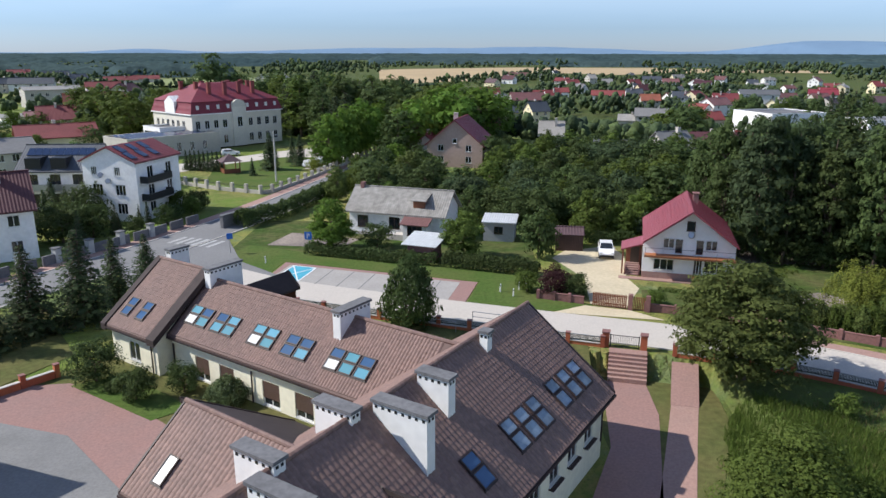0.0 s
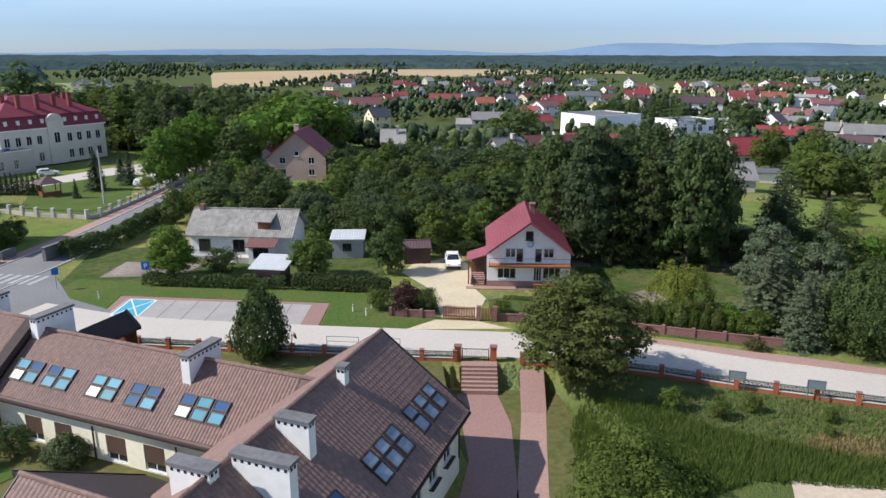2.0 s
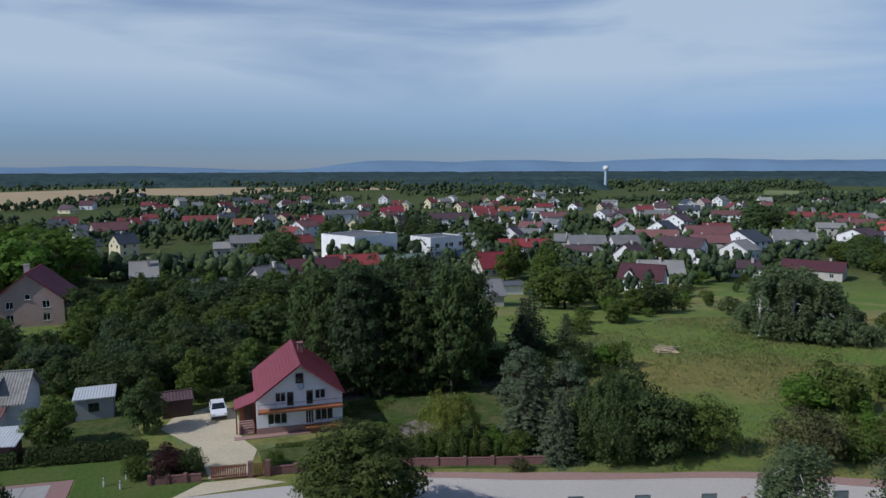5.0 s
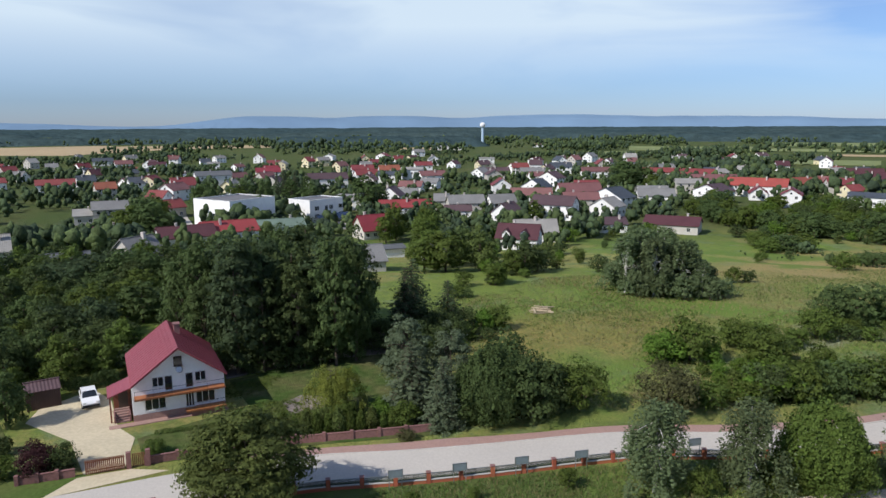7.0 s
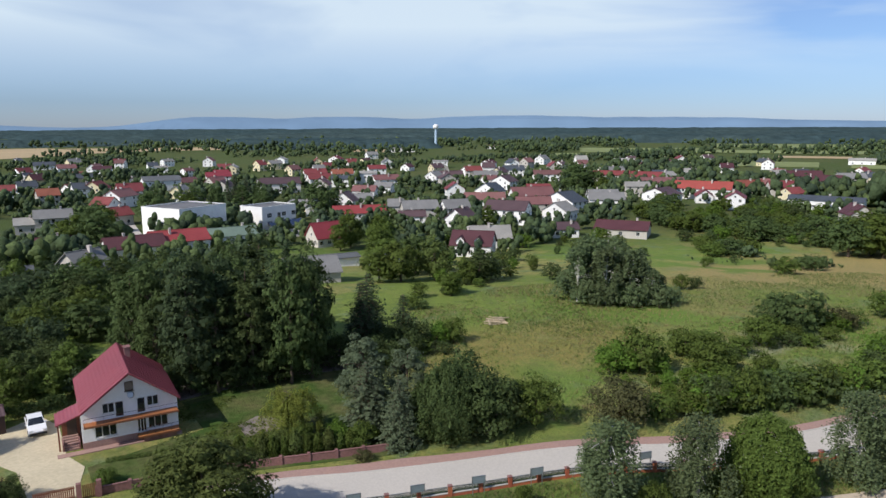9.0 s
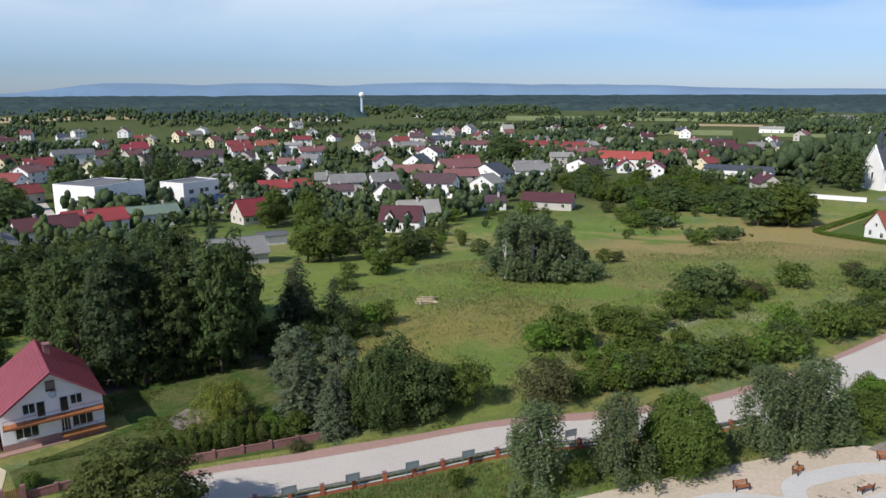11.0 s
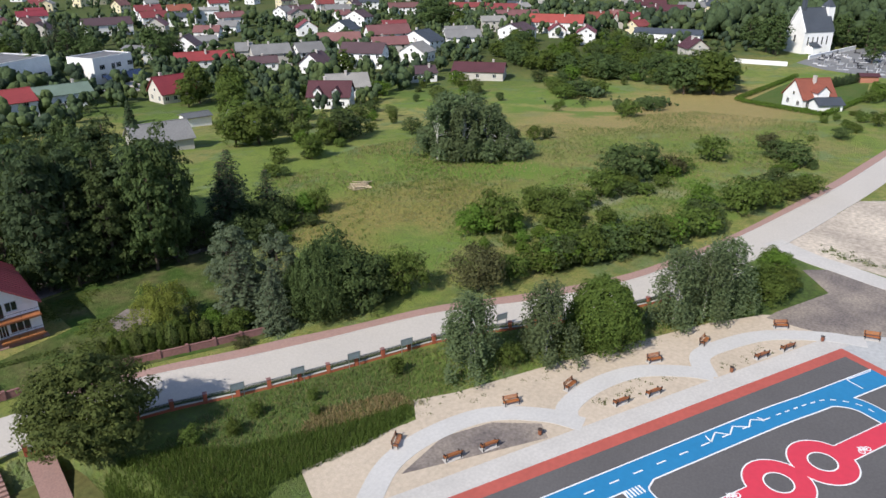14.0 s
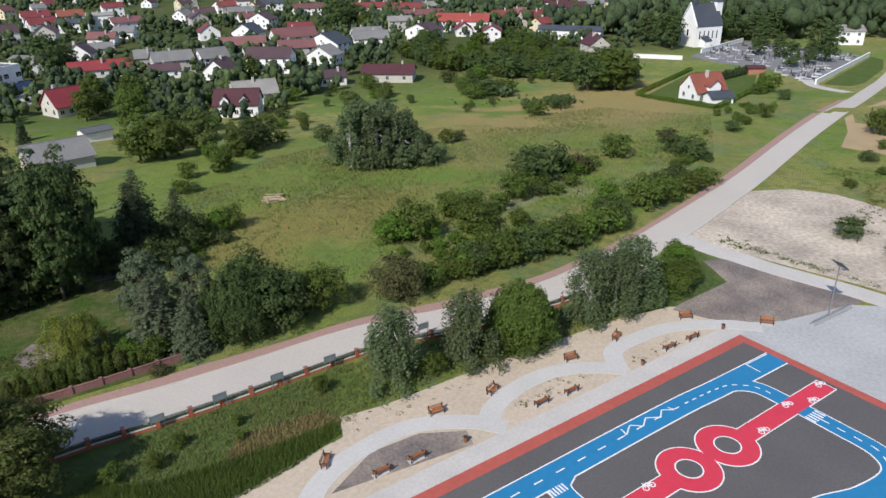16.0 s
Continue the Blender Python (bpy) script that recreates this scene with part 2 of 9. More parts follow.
    # below the meadow the land is gardens: the ground colour is set darker
    dot, rg, mx = N("ShaderNodeVectorMath"), N("ShaderNodeMapRange"), N("ShaderNodeMix")
    dot.operation = "DOT_PRODUCT"
    dot.inputs[1].default_value = (0.55, 0.83, 0.0)
    K(geo.outputs["Position"], dot.inputs[0])
    rg.inputs["From Min"].default_value, rg.inputs["From Max"].default_value = 185.0, 240.0
    rg.inputs["To Max"].default_value = 0.8
    K(dot.outputs["Value"], rg.inputs["Value"])
    mx.data_type = "RGBA"
    mx.inputs["B"].default_value = (0.05, 0.068, 0.024, 1)
    K(col, mx.inputs["A"])
    K(rg.outputs["Result"], mx.inputs["Factor"])
    K(mx.outputs["Result"], bsdf.inputs["Base Color"])
    K(bsdf.outputs["BSDF"], out.inputs["Surface"])
    return m


M["grass"] = ground_material()
M["lawn_dry"] = material("dry yard lawn", (0.125, 0.118, 0.045), rough=0.95, vary=0.25, grain=2.0, stain=0.3, second=(0.07, 0.1, 0.028), bump=0.05, bump_scale=9, spec=0.1)
M["lawn_garden"] = material("lush garden grass with bare spots", (0.05, 0.086, 0.019), rough=0.95, vary=0.32, grain=1.3, stain=0.28, second=(0.135, 0.12, 0.054), bump=0.12, bump_scale=4, spec=0.1)
M["asphalt"] = material("pale worn asphalt", (0.5, 0.458, 0.405), rough=0.92, vary=0.09, grain=6, stain=0.16, second=(0.4, 0.37, 0.335), bump=0.006, bump_scale=50)
M["asphalt_grey"] = material("grey asphalt", (0.2, 0.2, 0.2), rough=0.92, vary=0.12, grain=5, stain=0.15, bump=0.006, bump_scale=50)
M["asphalt_dark"] = material("dark smooth asphalt", (0.105, 0.098, 0.096), rough=0.8, vary=0.12, grain=5, stain=0.22, second=(0.14, 0.132, 0.128), bump=0.004, bump_scale=60)
M["paver_red"] = material("red paving brick", (0.33, 0.2, 0.17), rough=0.9, vary=0.15, grain=6, stain=0.5, second=(0.27, 0.19, 0.17), bump=0.01, bump_scale=20, thing=0.12)
M["paver_grey"] = material("grey paving brick", (0.19, 0.19, 0.188), rough=0.9, vary=0.14, grain=6, stain=0.4, bump=0.01, bump_scale=20, thing=0.1)
M["concrete"] = material("pale concrete", (0.52, 0.49, 0.45), rough=0.9, vary=0.1, grain=4, stain=0.3, bump=0.004, bump_scale=40)
M["bay"] = material("pale grey paving blocks", (0.36, 0.34, 0.315), rough=0.9, vary=0.12, grain=5, stain=0.3, bump=0.006, bump_scale=30)
M["sand"] = material("bare sandy soil", (0.52, 0.43, 0.33), rough=0.95, vary=0.13, grain=2.5, stain=0.2, second=(0.37, 0.305, 0.225), bump=0.03, bump_scale=5)
M["sand_mixed"] = material("sandy soil mixed with rubble", (0.56, 0.48, 0.385), rough=0.95, vary=0.3, grain=1.6, stain=0.11, second=(0.27, 0.225, 0.185), bump=0.08, bump_scale=3)
M["apron"] = material("stained grey concrete", (0.43, 0.43, 0.42), rough=0.9, vary=0.14, grain=2.5, stain=0.16, second=(0.3, 0.3, 0.3), bump=0.006, bump_scale=30)
M["dirt"] = material("grey brown dirt", (0.165, 0.138, 0.125), rough=0.95, vary=0.32, grain=3.5, stain=0.22, second=(0.34, 0.285, 0.23), bump=0.05, bump_scale=4)
M["path_pale"] = material("smooth pale concrete path", (0.53, 0.51, 0.48), rough=0.9, vary=0.08, grain=4, stain=0.25, bump=0.004, bump_scale=40)
M["gravel"] = material("yellow gravel", (0.56, 0.48, 0.33), rough=0.95, vary=0.12, grain=3, stain=0.35, bump=0.02, bump_scale=15)
M["field"] = material("ripe grain field", (0.42, 0.31, 0.17), rough=0.95, vary=0.12, grain=0.2, stain=0.01)
M["field_green"] = material("green crop field", (0.2, 0.235, 0.08), rough=0.95, vary=0.2, grain=0.1, stain=0.008)
M["paint_red"] = material("red court paint", (0.62, 0.045, 0.075), rough=0.6, vary=0.06, grain=2, stain=0.3)
M["paint_brick"] = material("brick red court paint", (0.44, 0.1, 0.075), rough=0.7, vary=0.1, grain=2, stain=0.3)
M["paint_blue"] = material("blue court paint", (0.022, 0.2, 0.4), rough=0.6, vary=0.06, grain=2, stain=0.3)
M["paint_white"] = material("white road paint", (0.78, 0.78, 0.77), rough=0.6, vary=0.08, grain=6)
M["paint_worn"] = material("worn road paint", (0.4, 0.4, 0.39), rough=0.8, vary=0.2, grain=5, stain=1.2, second=(0.26, 0.26, 0.25))
M["paint_sky"] = material("light blue bay paint", (0.07, 0.36, 0.48), rough=0.7, vary=0.1, grain=2)
M["brick_red"] = material("orange red brick", (0.42, 0.12, 0.06), rough=0.85, vary=0.15, grain=8, thing=0.12)
M["brick_dusky"] = material("dusky red block wall", (0.25, 0.125, 0.115), rough=0.9, vary=0.2, grain=5)
M["wood_orange"] = material("varnished orange wood", (0.36, 0.13, 0.045), rough=0.45, vary=0.2, grain=12, thing=0.15)
M["wood_brown"] = material("brown stained wood", (0.22, 0.08, 0.04), rough=0.6, vary=0.2, grain=8, thing=0.1)
M["metal_dark"] = material("dark painted metal", (0.03, 0.032, 0.035), rough=0.45, metal=0.4, vary=0.1)
M["fence_green"] = material("dark green painted bars", (0.03, 0.05, 0.034), rough=0.5, vary=0.1)
M["metal_grey"] = material("galvanised metal", (0.4, 0.41, 0.42), rough=0.4, metal=0.8, vary=0.1)
M["metal_red"] = material("red sheet roof", (0.27, 0.062, 0.078), rough=0.42, vary=0.08, grain=2, waves=(0.35, "X", 0.02))
M["sheet_grey"] = material("light grey sheet roof", (0.52, 0.54, 0.55), rough=0.5, vary=0.1, grain=2, waves=(0.3, "X", 0.03))
M["fibre"] = material("weathered fibre cement roof", (0.3, 0.285, 0.26), rough=0.9, vary=0.3, grain=1.6, stain=0.35, second=(0.2, 0.19, 0.17), waves=(0.3, "X", 0.03))
M["sheet_brown"] = material("dark brown painted sheet", (0.055, 0.03, 0.027), rough=0.6, vary=0.15, grain=2, waves=(0.2, "X", 0.015))
M["solar"] = material("blue black solar glass", (0.02, 0.035, 0.08), rough=0.12, vary=0.15, grain=2, spec=0.7)
M["tile"] = material("brown concrete roof tile", (0.205, 0.127, 0.105), rough=0.66, vary=0.22, grain=5, stain=0.35, second=(0.15, 0.1, 0.088), thing=0.12, island=0.1)
M["tile_bed"] = material("brown roof underlay", (0.13, 0.082, 0.07), rough=0.75, vary=0.12, grain=3, stain=0.5)
M["fascia"] = material("dark brown fascia", (0.045, 0.03, 0.028), rough=0.6, vary=0.1)
M["bitumen"] = material("dark brown roofing", (0.05, 0.036, 0.034), rough=0.85, vary=0.15, grain=2)
M["skylight_blue"] = material("sky blue blind behind roof glass", (0.11, 0.3, 0.38), rough=0.1, vary=0.1, grain=1, spec=0.7, thing=0.25)
M["skylight_dark"] = material("dark roof window glass", (0.045, 0.1, 0.2), rough=0.08, vary=0.1, grain=1, spec=0.8)
# grey-blue base colour paints a sky reflection into these panes
M["skylight_reflecting"] = material("grey blue roof window glass", (0.24, 0.3, 0.35), rough=0.06, vary=0.35, grain=1.3, spec=0.9, thing=0.3)
M["skylight_white"] = material("white blind behind roof glass", (0.66, 0.66, 0.64), rough=0.15, vary=0.05, spec=0.6)
M["shutter"] = material("brown roller shutter", (0.09, 0.05, 0.035), rough=0.6, vary=0.1, waves=(0.06, "Z", 0.01))
M["car_white"] = material("white car paint", (0.8, 0.8, 0.8), rough=0.2, vary=0.02, spec=0.6)
M["car_red"] = material("red car paint", (0.45, 0.03, 0.03), rough=0.2, vary=0.02, spec=0.6)
M["car_grey"] = material("grey car paint", (0.12, 0.13, 0.15), rough=0.2, vary=0.02, spec=0.6)
M["tyre"] = material("black rubber", (0.02, 0.02, 0.02), rough=0.85, vary=0.1)
M["tower_blue"] = material("pale blue concrete", (0.42, 0.55, 0.66), rough=0.7, vary=0.05)
M["board"] = material("blank grey board", (0.2, 0.24, 0.25), rough=0.5, vary=0.1)
M["log"] = material("pale cut wood", (0.5, 0.4, 0.27), rough=0.9, vary=0.2)
M["sign_blue"] = material("blue sign face", (0.02, 0.13, 0.5), rough=0.5, vary=0.05)
M["stone"] = material("grey granite slab", (0.48, 0.48, 0.49), rough=0.3, vary=0.2, grain=8, thing=0.5)
M["marble_dark"] = material("dark polished granite", (0.05, 0.05, 0.06), rough=0.15, vary=0.2, grain=8, thing=0.3)
M["bark"] = material("brown bark", (0.12, 0.09, 0.065), rough=0.95, vary=0.35, grain=9, stain=2.0, bump=0.03, bump_scale=12)
M["bark_birch"] = material("white birch bark", (0.62, 0.6, 0.55), rough=0.85, vary=0.3, grain=6, stain=4.0, second=(0.1, 0.09, 0.08))
LEAVES = {"green": (0.102, 0.142, 0.031), "dark": (0.079, 0.112, 0.038), "bright": (0.112, 0.188, 0.03), "yellow": (0.192, 0.215, 0.043), "spruce": (0.062, 0.092, 0.042), "blue_spruce": (0.122, 0.155, 0.088), "birch": (0.125, 0.165, 0.075), "olive": (0.115, 0.148, 0.042), "purple": (0.059, 0.025, 0.025), "brownish": (0.098, 0.099, 0.042), "reed": (0.14, 0.205, 0.055), "meadow": (0.27, 0.265, 0.11), "straw": (0.369, 0.294, 0.142)}
for _k, _c in LEAVES.items():
    M["leaf_" + _k] = material("leaves " + _k, _c, rough=0.7, vary=0.15, grain=1.5, stain=0.5, second=tuple(v * 0.72 for v in _c), island=0.24, thing=0.18, translucent=0.36, spec=0.1, gaps=6.5)
# lighter, greyer leaf colours that put haze on the far crowns
HAZED_LEAVES = {"green": (0.098, 0.135, 0.052), "dark": (0.074, 0.108, 0.05), "spruce": (0.058, 0.086, 0.05)}
for _k, _c in HAZED_LEAVES.items():
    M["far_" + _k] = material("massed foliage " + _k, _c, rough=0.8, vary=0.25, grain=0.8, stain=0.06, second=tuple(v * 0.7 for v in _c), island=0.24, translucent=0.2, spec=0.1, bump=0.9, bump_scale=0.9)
# blue base colour stands in for haze over the wooded hills
M["hill"] = material("far wooded hill in haze blue", (0.175, 0.265, 0.37), rough=1.0, vary=0.08, grain=0.004, stain=0.0012, spec=0.0)
# the bluish tone in both forest colours stands in for haze
M["forest_hazed"] = material("far forest with haze tint", (0.042, 0.068, 0.072), rough=1.0, vary=0.3, grain=0.05, stain=0.003, second=(0.062, 0.088, 0.082), spec=0.0, bump=4.0, bump_scale=0.08)


# ---- mesh tools ----
class Geo:
    """Vertices and faces gathered for one mesh."""

    def __init__(self):
        self.v, self.f, self.m = [], [], []

    def add(self, verts, faces, mi=0):
        n = len(self.v)
        self.v += [tuple(p) for p in verts]
        self.f += [tuple(i + n for i in q) for q in faces]
        self.m += [mi] * len(faces)
        return self

    def box(self, x0, y0, z0, x1, y1, z1, mi=0, m=None):
        p = [(x, y, z) for z in (z0, z1) for x, y in ((x0, y0), (x1, y0), (x1, y1), (x0, y1))]
        if m is not None:
            p = [m @ Vector(q) for q in p]
        return self.add(p, [(3, 2, 1, 0), (4, 5, 6, 7), (0, 1, 5, 4), (1, 2, 6, 5), (2, 3, 7, 6), (3, 0, 4, 7)], mi)

    def tube(self, a, b, ra, rb, sides=8, mi=0, caps=True):
        a, b = Vector(a), Vector(b)
        q = (b - a).to_track_quat("Z", "Y")
        ring = [Vector((math.cos(2 * math.pi * i / sides), math.sin(2 * math.pi * i / sides), 0)) for i in range(sides)]
        p = [a + q @ (r * ra) for r in ring] + [b + q @ (r * rb) for r in ring]
        fs = [(i, (i + 1) % sides, sides + (i + 1) % sides, sides + i) for i in range(sides)]
        if caps:
            fs += [tuple(range(sides - 1, -1, -1)), tuple(range(sides, 2 * sides))]
        return self.add(p, fs, mi)

    def slab(self, pts, t, mi=0):
        """A flat or sloping plate of thickness t under the polygon pts (counter-clockwise from above)."""
        n = len(pts)
        p = [tuple(q) for q in pts] + [(q[0], q[1], q[2] - t) for q in pts]
        fs = [tuple(range(n)), tuple(range(2 * n - 1, n - 1, -1))]
        fs += [(i, n + i, n + (i + 1) % n, (i + 1) % n) for i in range(n)]
        return self.add(p, fs, mi)

    def mesh(self, name, mats):
        me = bpy.data.meshes.new(name)
        me.from_pydata(self.v, [], self.f)
        for mt in mats:
            me.materials.append(mt)
        if len(mats) > 1:
            me.polygons.foreach_set("material_index", self.m)
        me.update()
        return me


def part(name, geo, mats, parent=None, label="", m=None):
    """Links a Geo (or a mesh) as one object under a thing or a part."""
    mats = mats if isinstance(mats, (list, tuple)) else [mats]
    me = geo if isinstance(geo, bpy.types.Mesh) else geo.mesh(name, mats)
    ob = new(name, me)
    if parent is not None:
        ob.parent = parent
    if m is not None:
        ob.matrix_basis = m
    return tagged(ob, label)


def thing(name, label, category, m=None, group="", kind=""):
    ob = tagged(new(name), label, category, group, kind)
    if m is not None:
        ob.matrix_basis = m
    return ob


YARD = [(11.0, 53.2), (23.0, 49.4), (24, 40), (20.5, 29), (11, 8), (0, -4), (-10, 4), (4, 38)]
YARD_DROP = 1.5


def yard_dip(x, y):
    """The school yard lies a flight of steps below the street."""
    if not (-10 < x < 25 and -4 < y < 51) or not inside((x, y), YARD):
        return 0.0
    p, near = Vector((x, y)), 9.0
    for a, b in zip(YARD, YARD[1:] + YARD[:1]):
        a, b = Vector(a), Vector(b)
        k = max(0.0, min(1.0, (p - a).dot(b - a) / (b - a).length_squared))
        near = min(near, (p - a.lerp(b, k)).length)
    k = min(1.0, near / 1.1)
    return -YARD_DROP * k * k * (3 - 2 * k)


def ground_z(x, y, dip=True):
    """The land lies level round the road and falls gently towards the town."""
    u = 0.77 * x + 0.64 * y
    return float(np.interp(u, [135, 185, 235, 900], [0, -5.5, -7, -7])) + (yard_dip(x, y) if dip else 0.0)


def inside(p, poly):
    x, y, hit = p[0], p[1], False
    for (ax, ay), (bx, by) in zip(poly, poly[1:] + poly[:1]):
        if (ay > y) != (by > y) and x < (bx - ax) * (y - ay) / (by - ay) + ax:
            hit = not hit
    return hit


def offset_line(line, d):
    """The polyline moved d metres to its left."""
    res = []
    for i, p in enumerate(line):
        a, b = Vector(line[max(i - 1, 0)]), Vector(line[min(i + 1, len(line) - 1)])
        t = (b - a).normalized()
        k = d(p[0]) if callable(d) else d
        res.append((p[0] - t.y * k, p[1] + t.x * k))
    return res


def smooth_line(line, steps=6):
    """Catmull-Rom through the points."""
    pts = [Vector(p) for p in line]
    pts = [2 * pts[0] - pts[1]] + pts + [2 * pts[-1] - pts[-2]]
    res = []
    for i in range(1, len(pts) - 2):
        p0, p1, p2, p3 = pts[i - 1:i + 3]
        for s in range(steps):
            t = s / steps
            q = 0.5 * ((2 * p1) + (p2 - p0) * t + (2 * p0 - 5 * p1 + 4 * p2 - p3) * t * t + (3 * p1 - p0 - 3 * p2 + p3) * t ** 3)
            res.append((q.x, q.y))
    res.append(tuple(pts[-2]))
    return res


def strip(geo, line, d0, d1, z, thick=0.0, mi=0):
    """A ribbon along a polyline between two offsets to its left; with thickness it gets side faces."""
    a, b = offset_line(line, d0), offset_line(line, d1)
    for i in range(len(line) - 1):
        q = [(*p, ground_z(*p) + z) for p in (a[i], a[i + 1], b[i + 1], b[i])]
        if not callable(d1) and not callable(d0) and d1 < d0:
            q.reverse()
        if thick:
            geo.slab(q, thick, mi)
        else:
            geo.add(q, [(0, 1, 2, 3)], mi)
    return geo


def sheet(name, pts, z, mat, label="", kind="structure", thick=0.03, category="ground"):
    g = Geo().slab([(x, y, ground_z(x, y, False) + z) for x, y in ccw(pts)], thick)
    return tagged(part(name, g, mat), label, category, "", kind)


def ccw(pts):
    area = sum(a[0] * b[1] - b[0] * a[1] for a, b in zip(pts, list(pts[1:]) + [pts[0]]))
    return list(pts) if area > 0 else list(reversed(pts))


# ---- land ----
def land(u, w, z=0.0):
    return (0.77 * u - 0.64 * w, 0.64 * u + 0.77 * w, z)


us = [-4800, -1500, -400, -60, -12] + [i * 0.55 - 8 for i in range(124)] + [70, 135, 185, 235, 500, 1200, 2600, 4800]
ws = [-4800, -1500, -400, -60] + [i * 0.55 - 22 for i in range(124)] + [60, 400, 1500, 4800]
gd = Geo()
gv = [(*land(u, w)[:2], float(np.interp(u, [135, 185, 235], [0, -5.5, -7])) + yard_dip(*land(u, w)[:2])) for u in us for w in ws]
gd.add(gv, [(i * len(ws) + j, (i + 1) * len(ws) + j, (i + 1) * len(ws) + j + 1, i * len(ws) + j + 1) for i in range(len(us) - 1) for j in range(len(ws) - 1)])
tagged(part("ground", gd, M["grass"]), "uneven meadow and garden grass in green and straw tones", "ground", "", "structure")


def polar(az, r):
    return (r * math.sin(radians(az)), r * math.cos(radians(az)))


def hill_height(az):
    def bump(c, w, h):
        return h * math.exp(-((az - c) / w) ** 2)
    return 4 + bump(-20.5, 3, 24) + bump(-4, 9, 30) + bump(10, 8, 38) + bump(28, 4.5, 62) + bump(38, 8, 68) + bump(52, 8, 72) + bump(66, 9, 60) + bump(82, 9, 32) + bump(-45, 12, 16)


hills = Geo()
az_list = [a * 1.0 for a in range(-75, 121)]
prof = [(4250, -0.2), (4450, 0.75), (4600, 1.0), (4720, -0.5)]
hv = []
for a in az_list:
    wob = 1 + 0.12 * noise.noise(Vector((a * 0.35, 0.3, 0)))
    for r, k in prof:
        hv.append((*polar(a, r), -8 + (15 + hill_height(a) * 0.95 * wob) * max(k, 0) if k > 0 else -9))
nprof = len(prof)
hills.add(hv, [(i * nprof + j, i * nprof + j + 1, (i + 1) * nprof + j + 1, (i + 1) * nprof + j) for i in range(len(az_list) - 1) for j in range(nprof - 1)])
tagged(part("backdrop", hills, M["hill"]), "far wooded hills along the horizon, coloured blue for haze", "hills", "", "structure")

rng = random.Random(4)


def canopy(geo, az0, az1, r0, r1, top, step, seed):
    """A closed forest roof: a rough grid with falling edges."""
    na, nr = max(3, int(radians(az1 - az0) * r0 / step)), max(3, int((r1 - r0) / (step * 1.6)))
    rr = random.Random(seed)
    vs = []
    for i in range(na + 1):
        for j in range(nr + 1):
            edge = i in (0, na) or j in (0, nr)
            a = az0 + (az1 - az0) * (i + rr.uniform(-0.35, 0.35)) / na
            r = r0 + (r1 - r0) * (j + rr.uniform(-0.35, 0.35)) / nr
            x, y = polar(a, r)
            vs.append((x, y, -7.2 if edge else -7 + top * rr.uniform(0.6, 1.15)))
    geo.add(vs, [(i * (nr + 1) + j, (i + 1) * (nr + 1) + j, (i + 1) * (nr + 1) + j + 1, i * (nr + 1) + j + 1) for i in range(na) for j in range(nr)])


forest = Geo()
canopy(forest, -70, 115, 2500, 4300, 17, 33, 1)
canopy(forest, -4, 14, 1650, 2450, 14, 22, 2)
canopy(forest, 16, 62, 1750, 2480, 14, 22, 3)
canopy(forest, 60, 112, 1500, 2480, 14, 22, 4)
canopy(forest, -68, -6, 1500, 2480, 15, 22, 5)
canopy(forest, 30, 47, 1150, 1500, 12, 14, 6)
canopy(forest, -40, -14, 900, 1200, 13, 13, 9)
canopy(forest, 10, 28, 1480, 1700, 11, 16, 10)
woods = part("woods", forest, M["forest_hazed"])
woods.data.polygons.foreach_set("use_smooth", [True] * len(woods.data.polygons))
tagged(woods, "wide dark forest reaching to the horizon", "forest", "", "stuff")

FIELDS = [([(-38, 700), (-18, 690), (50, 748), (120, 900), (195, 1030), (262, 950), (440, 1060), (440, 1350), (178, 1380), (-30, 1250), (-66, 1200)], "field", "ripe straw coloured grain field"),
          ([(450, 1062), (528, 1048), (662, 1000), (700, 1120), (520, 1240), (450, 1300)], "field", "stubble field behind the town")]
for az0, az1, r0, r1, key, lab in ((56, 66, 880, 960, "field_green", "green crop field on the far slope"), (40, 44, 1010, 1120, "field", "narrow ripe field"), (68, 80, 1260, 1460, "field_green", "pale green field near the far wood"),
                                   (-24, -10, 650, 860, "field_green", "green pasture"), (62, 75, 700, 790, "field_green", "green pasture strip"), (77, 84, 700, 760, "field_green", "mown hay field"), (58, 68, 1000, 1180, "field_green", "green field behind the town"), (80, 95, 1120, 1300, "field_green", "wide green field"), (72, 77, 880, 930, "field", "pale stubble field"), (86, 93, 960, 1040, "field", "pale ripe field on the far slope"), (66, 78, 1010, 1120, "field_green", "pasture between hedges")):
    FIELDS.append(([polar(az0, r0), polar(az1, r0), polar(az1, r1), polar(az0, r1)], key, lab))
for k, (pts, key, lab) in enumerate(FIELDS):
    sheet("field", pts, 0.25 + 0.03 * k, M[key], lab, thick=0.2)

# ---- roads and paved ground ----
NEAR_EDGE = smooth_line([(-24.5, 71.5), (-14.4, 64.9), (0, 59.0), (12, 54.6), (21, 51.4), (29.5, 47.2), (36, 42.6), (43.3, 38.0), (53.4, 31.9), (62, 24.0), (72, 16.4), (82, 11.4), (93.3, 6.9), (109, 2.0), (127, -3.2), (160, -11.5), (203, -23.2), (256, -35.2), (345, -55)])
def street(x):
    """Width of the asphalt: wide at the junction, narrow past the villa."""
    return float(np.interp(x, [20, 36, 60, 95, 130, 200], [5.5, 4.9, 4.1, 5.0, 4.5, 4.5]))


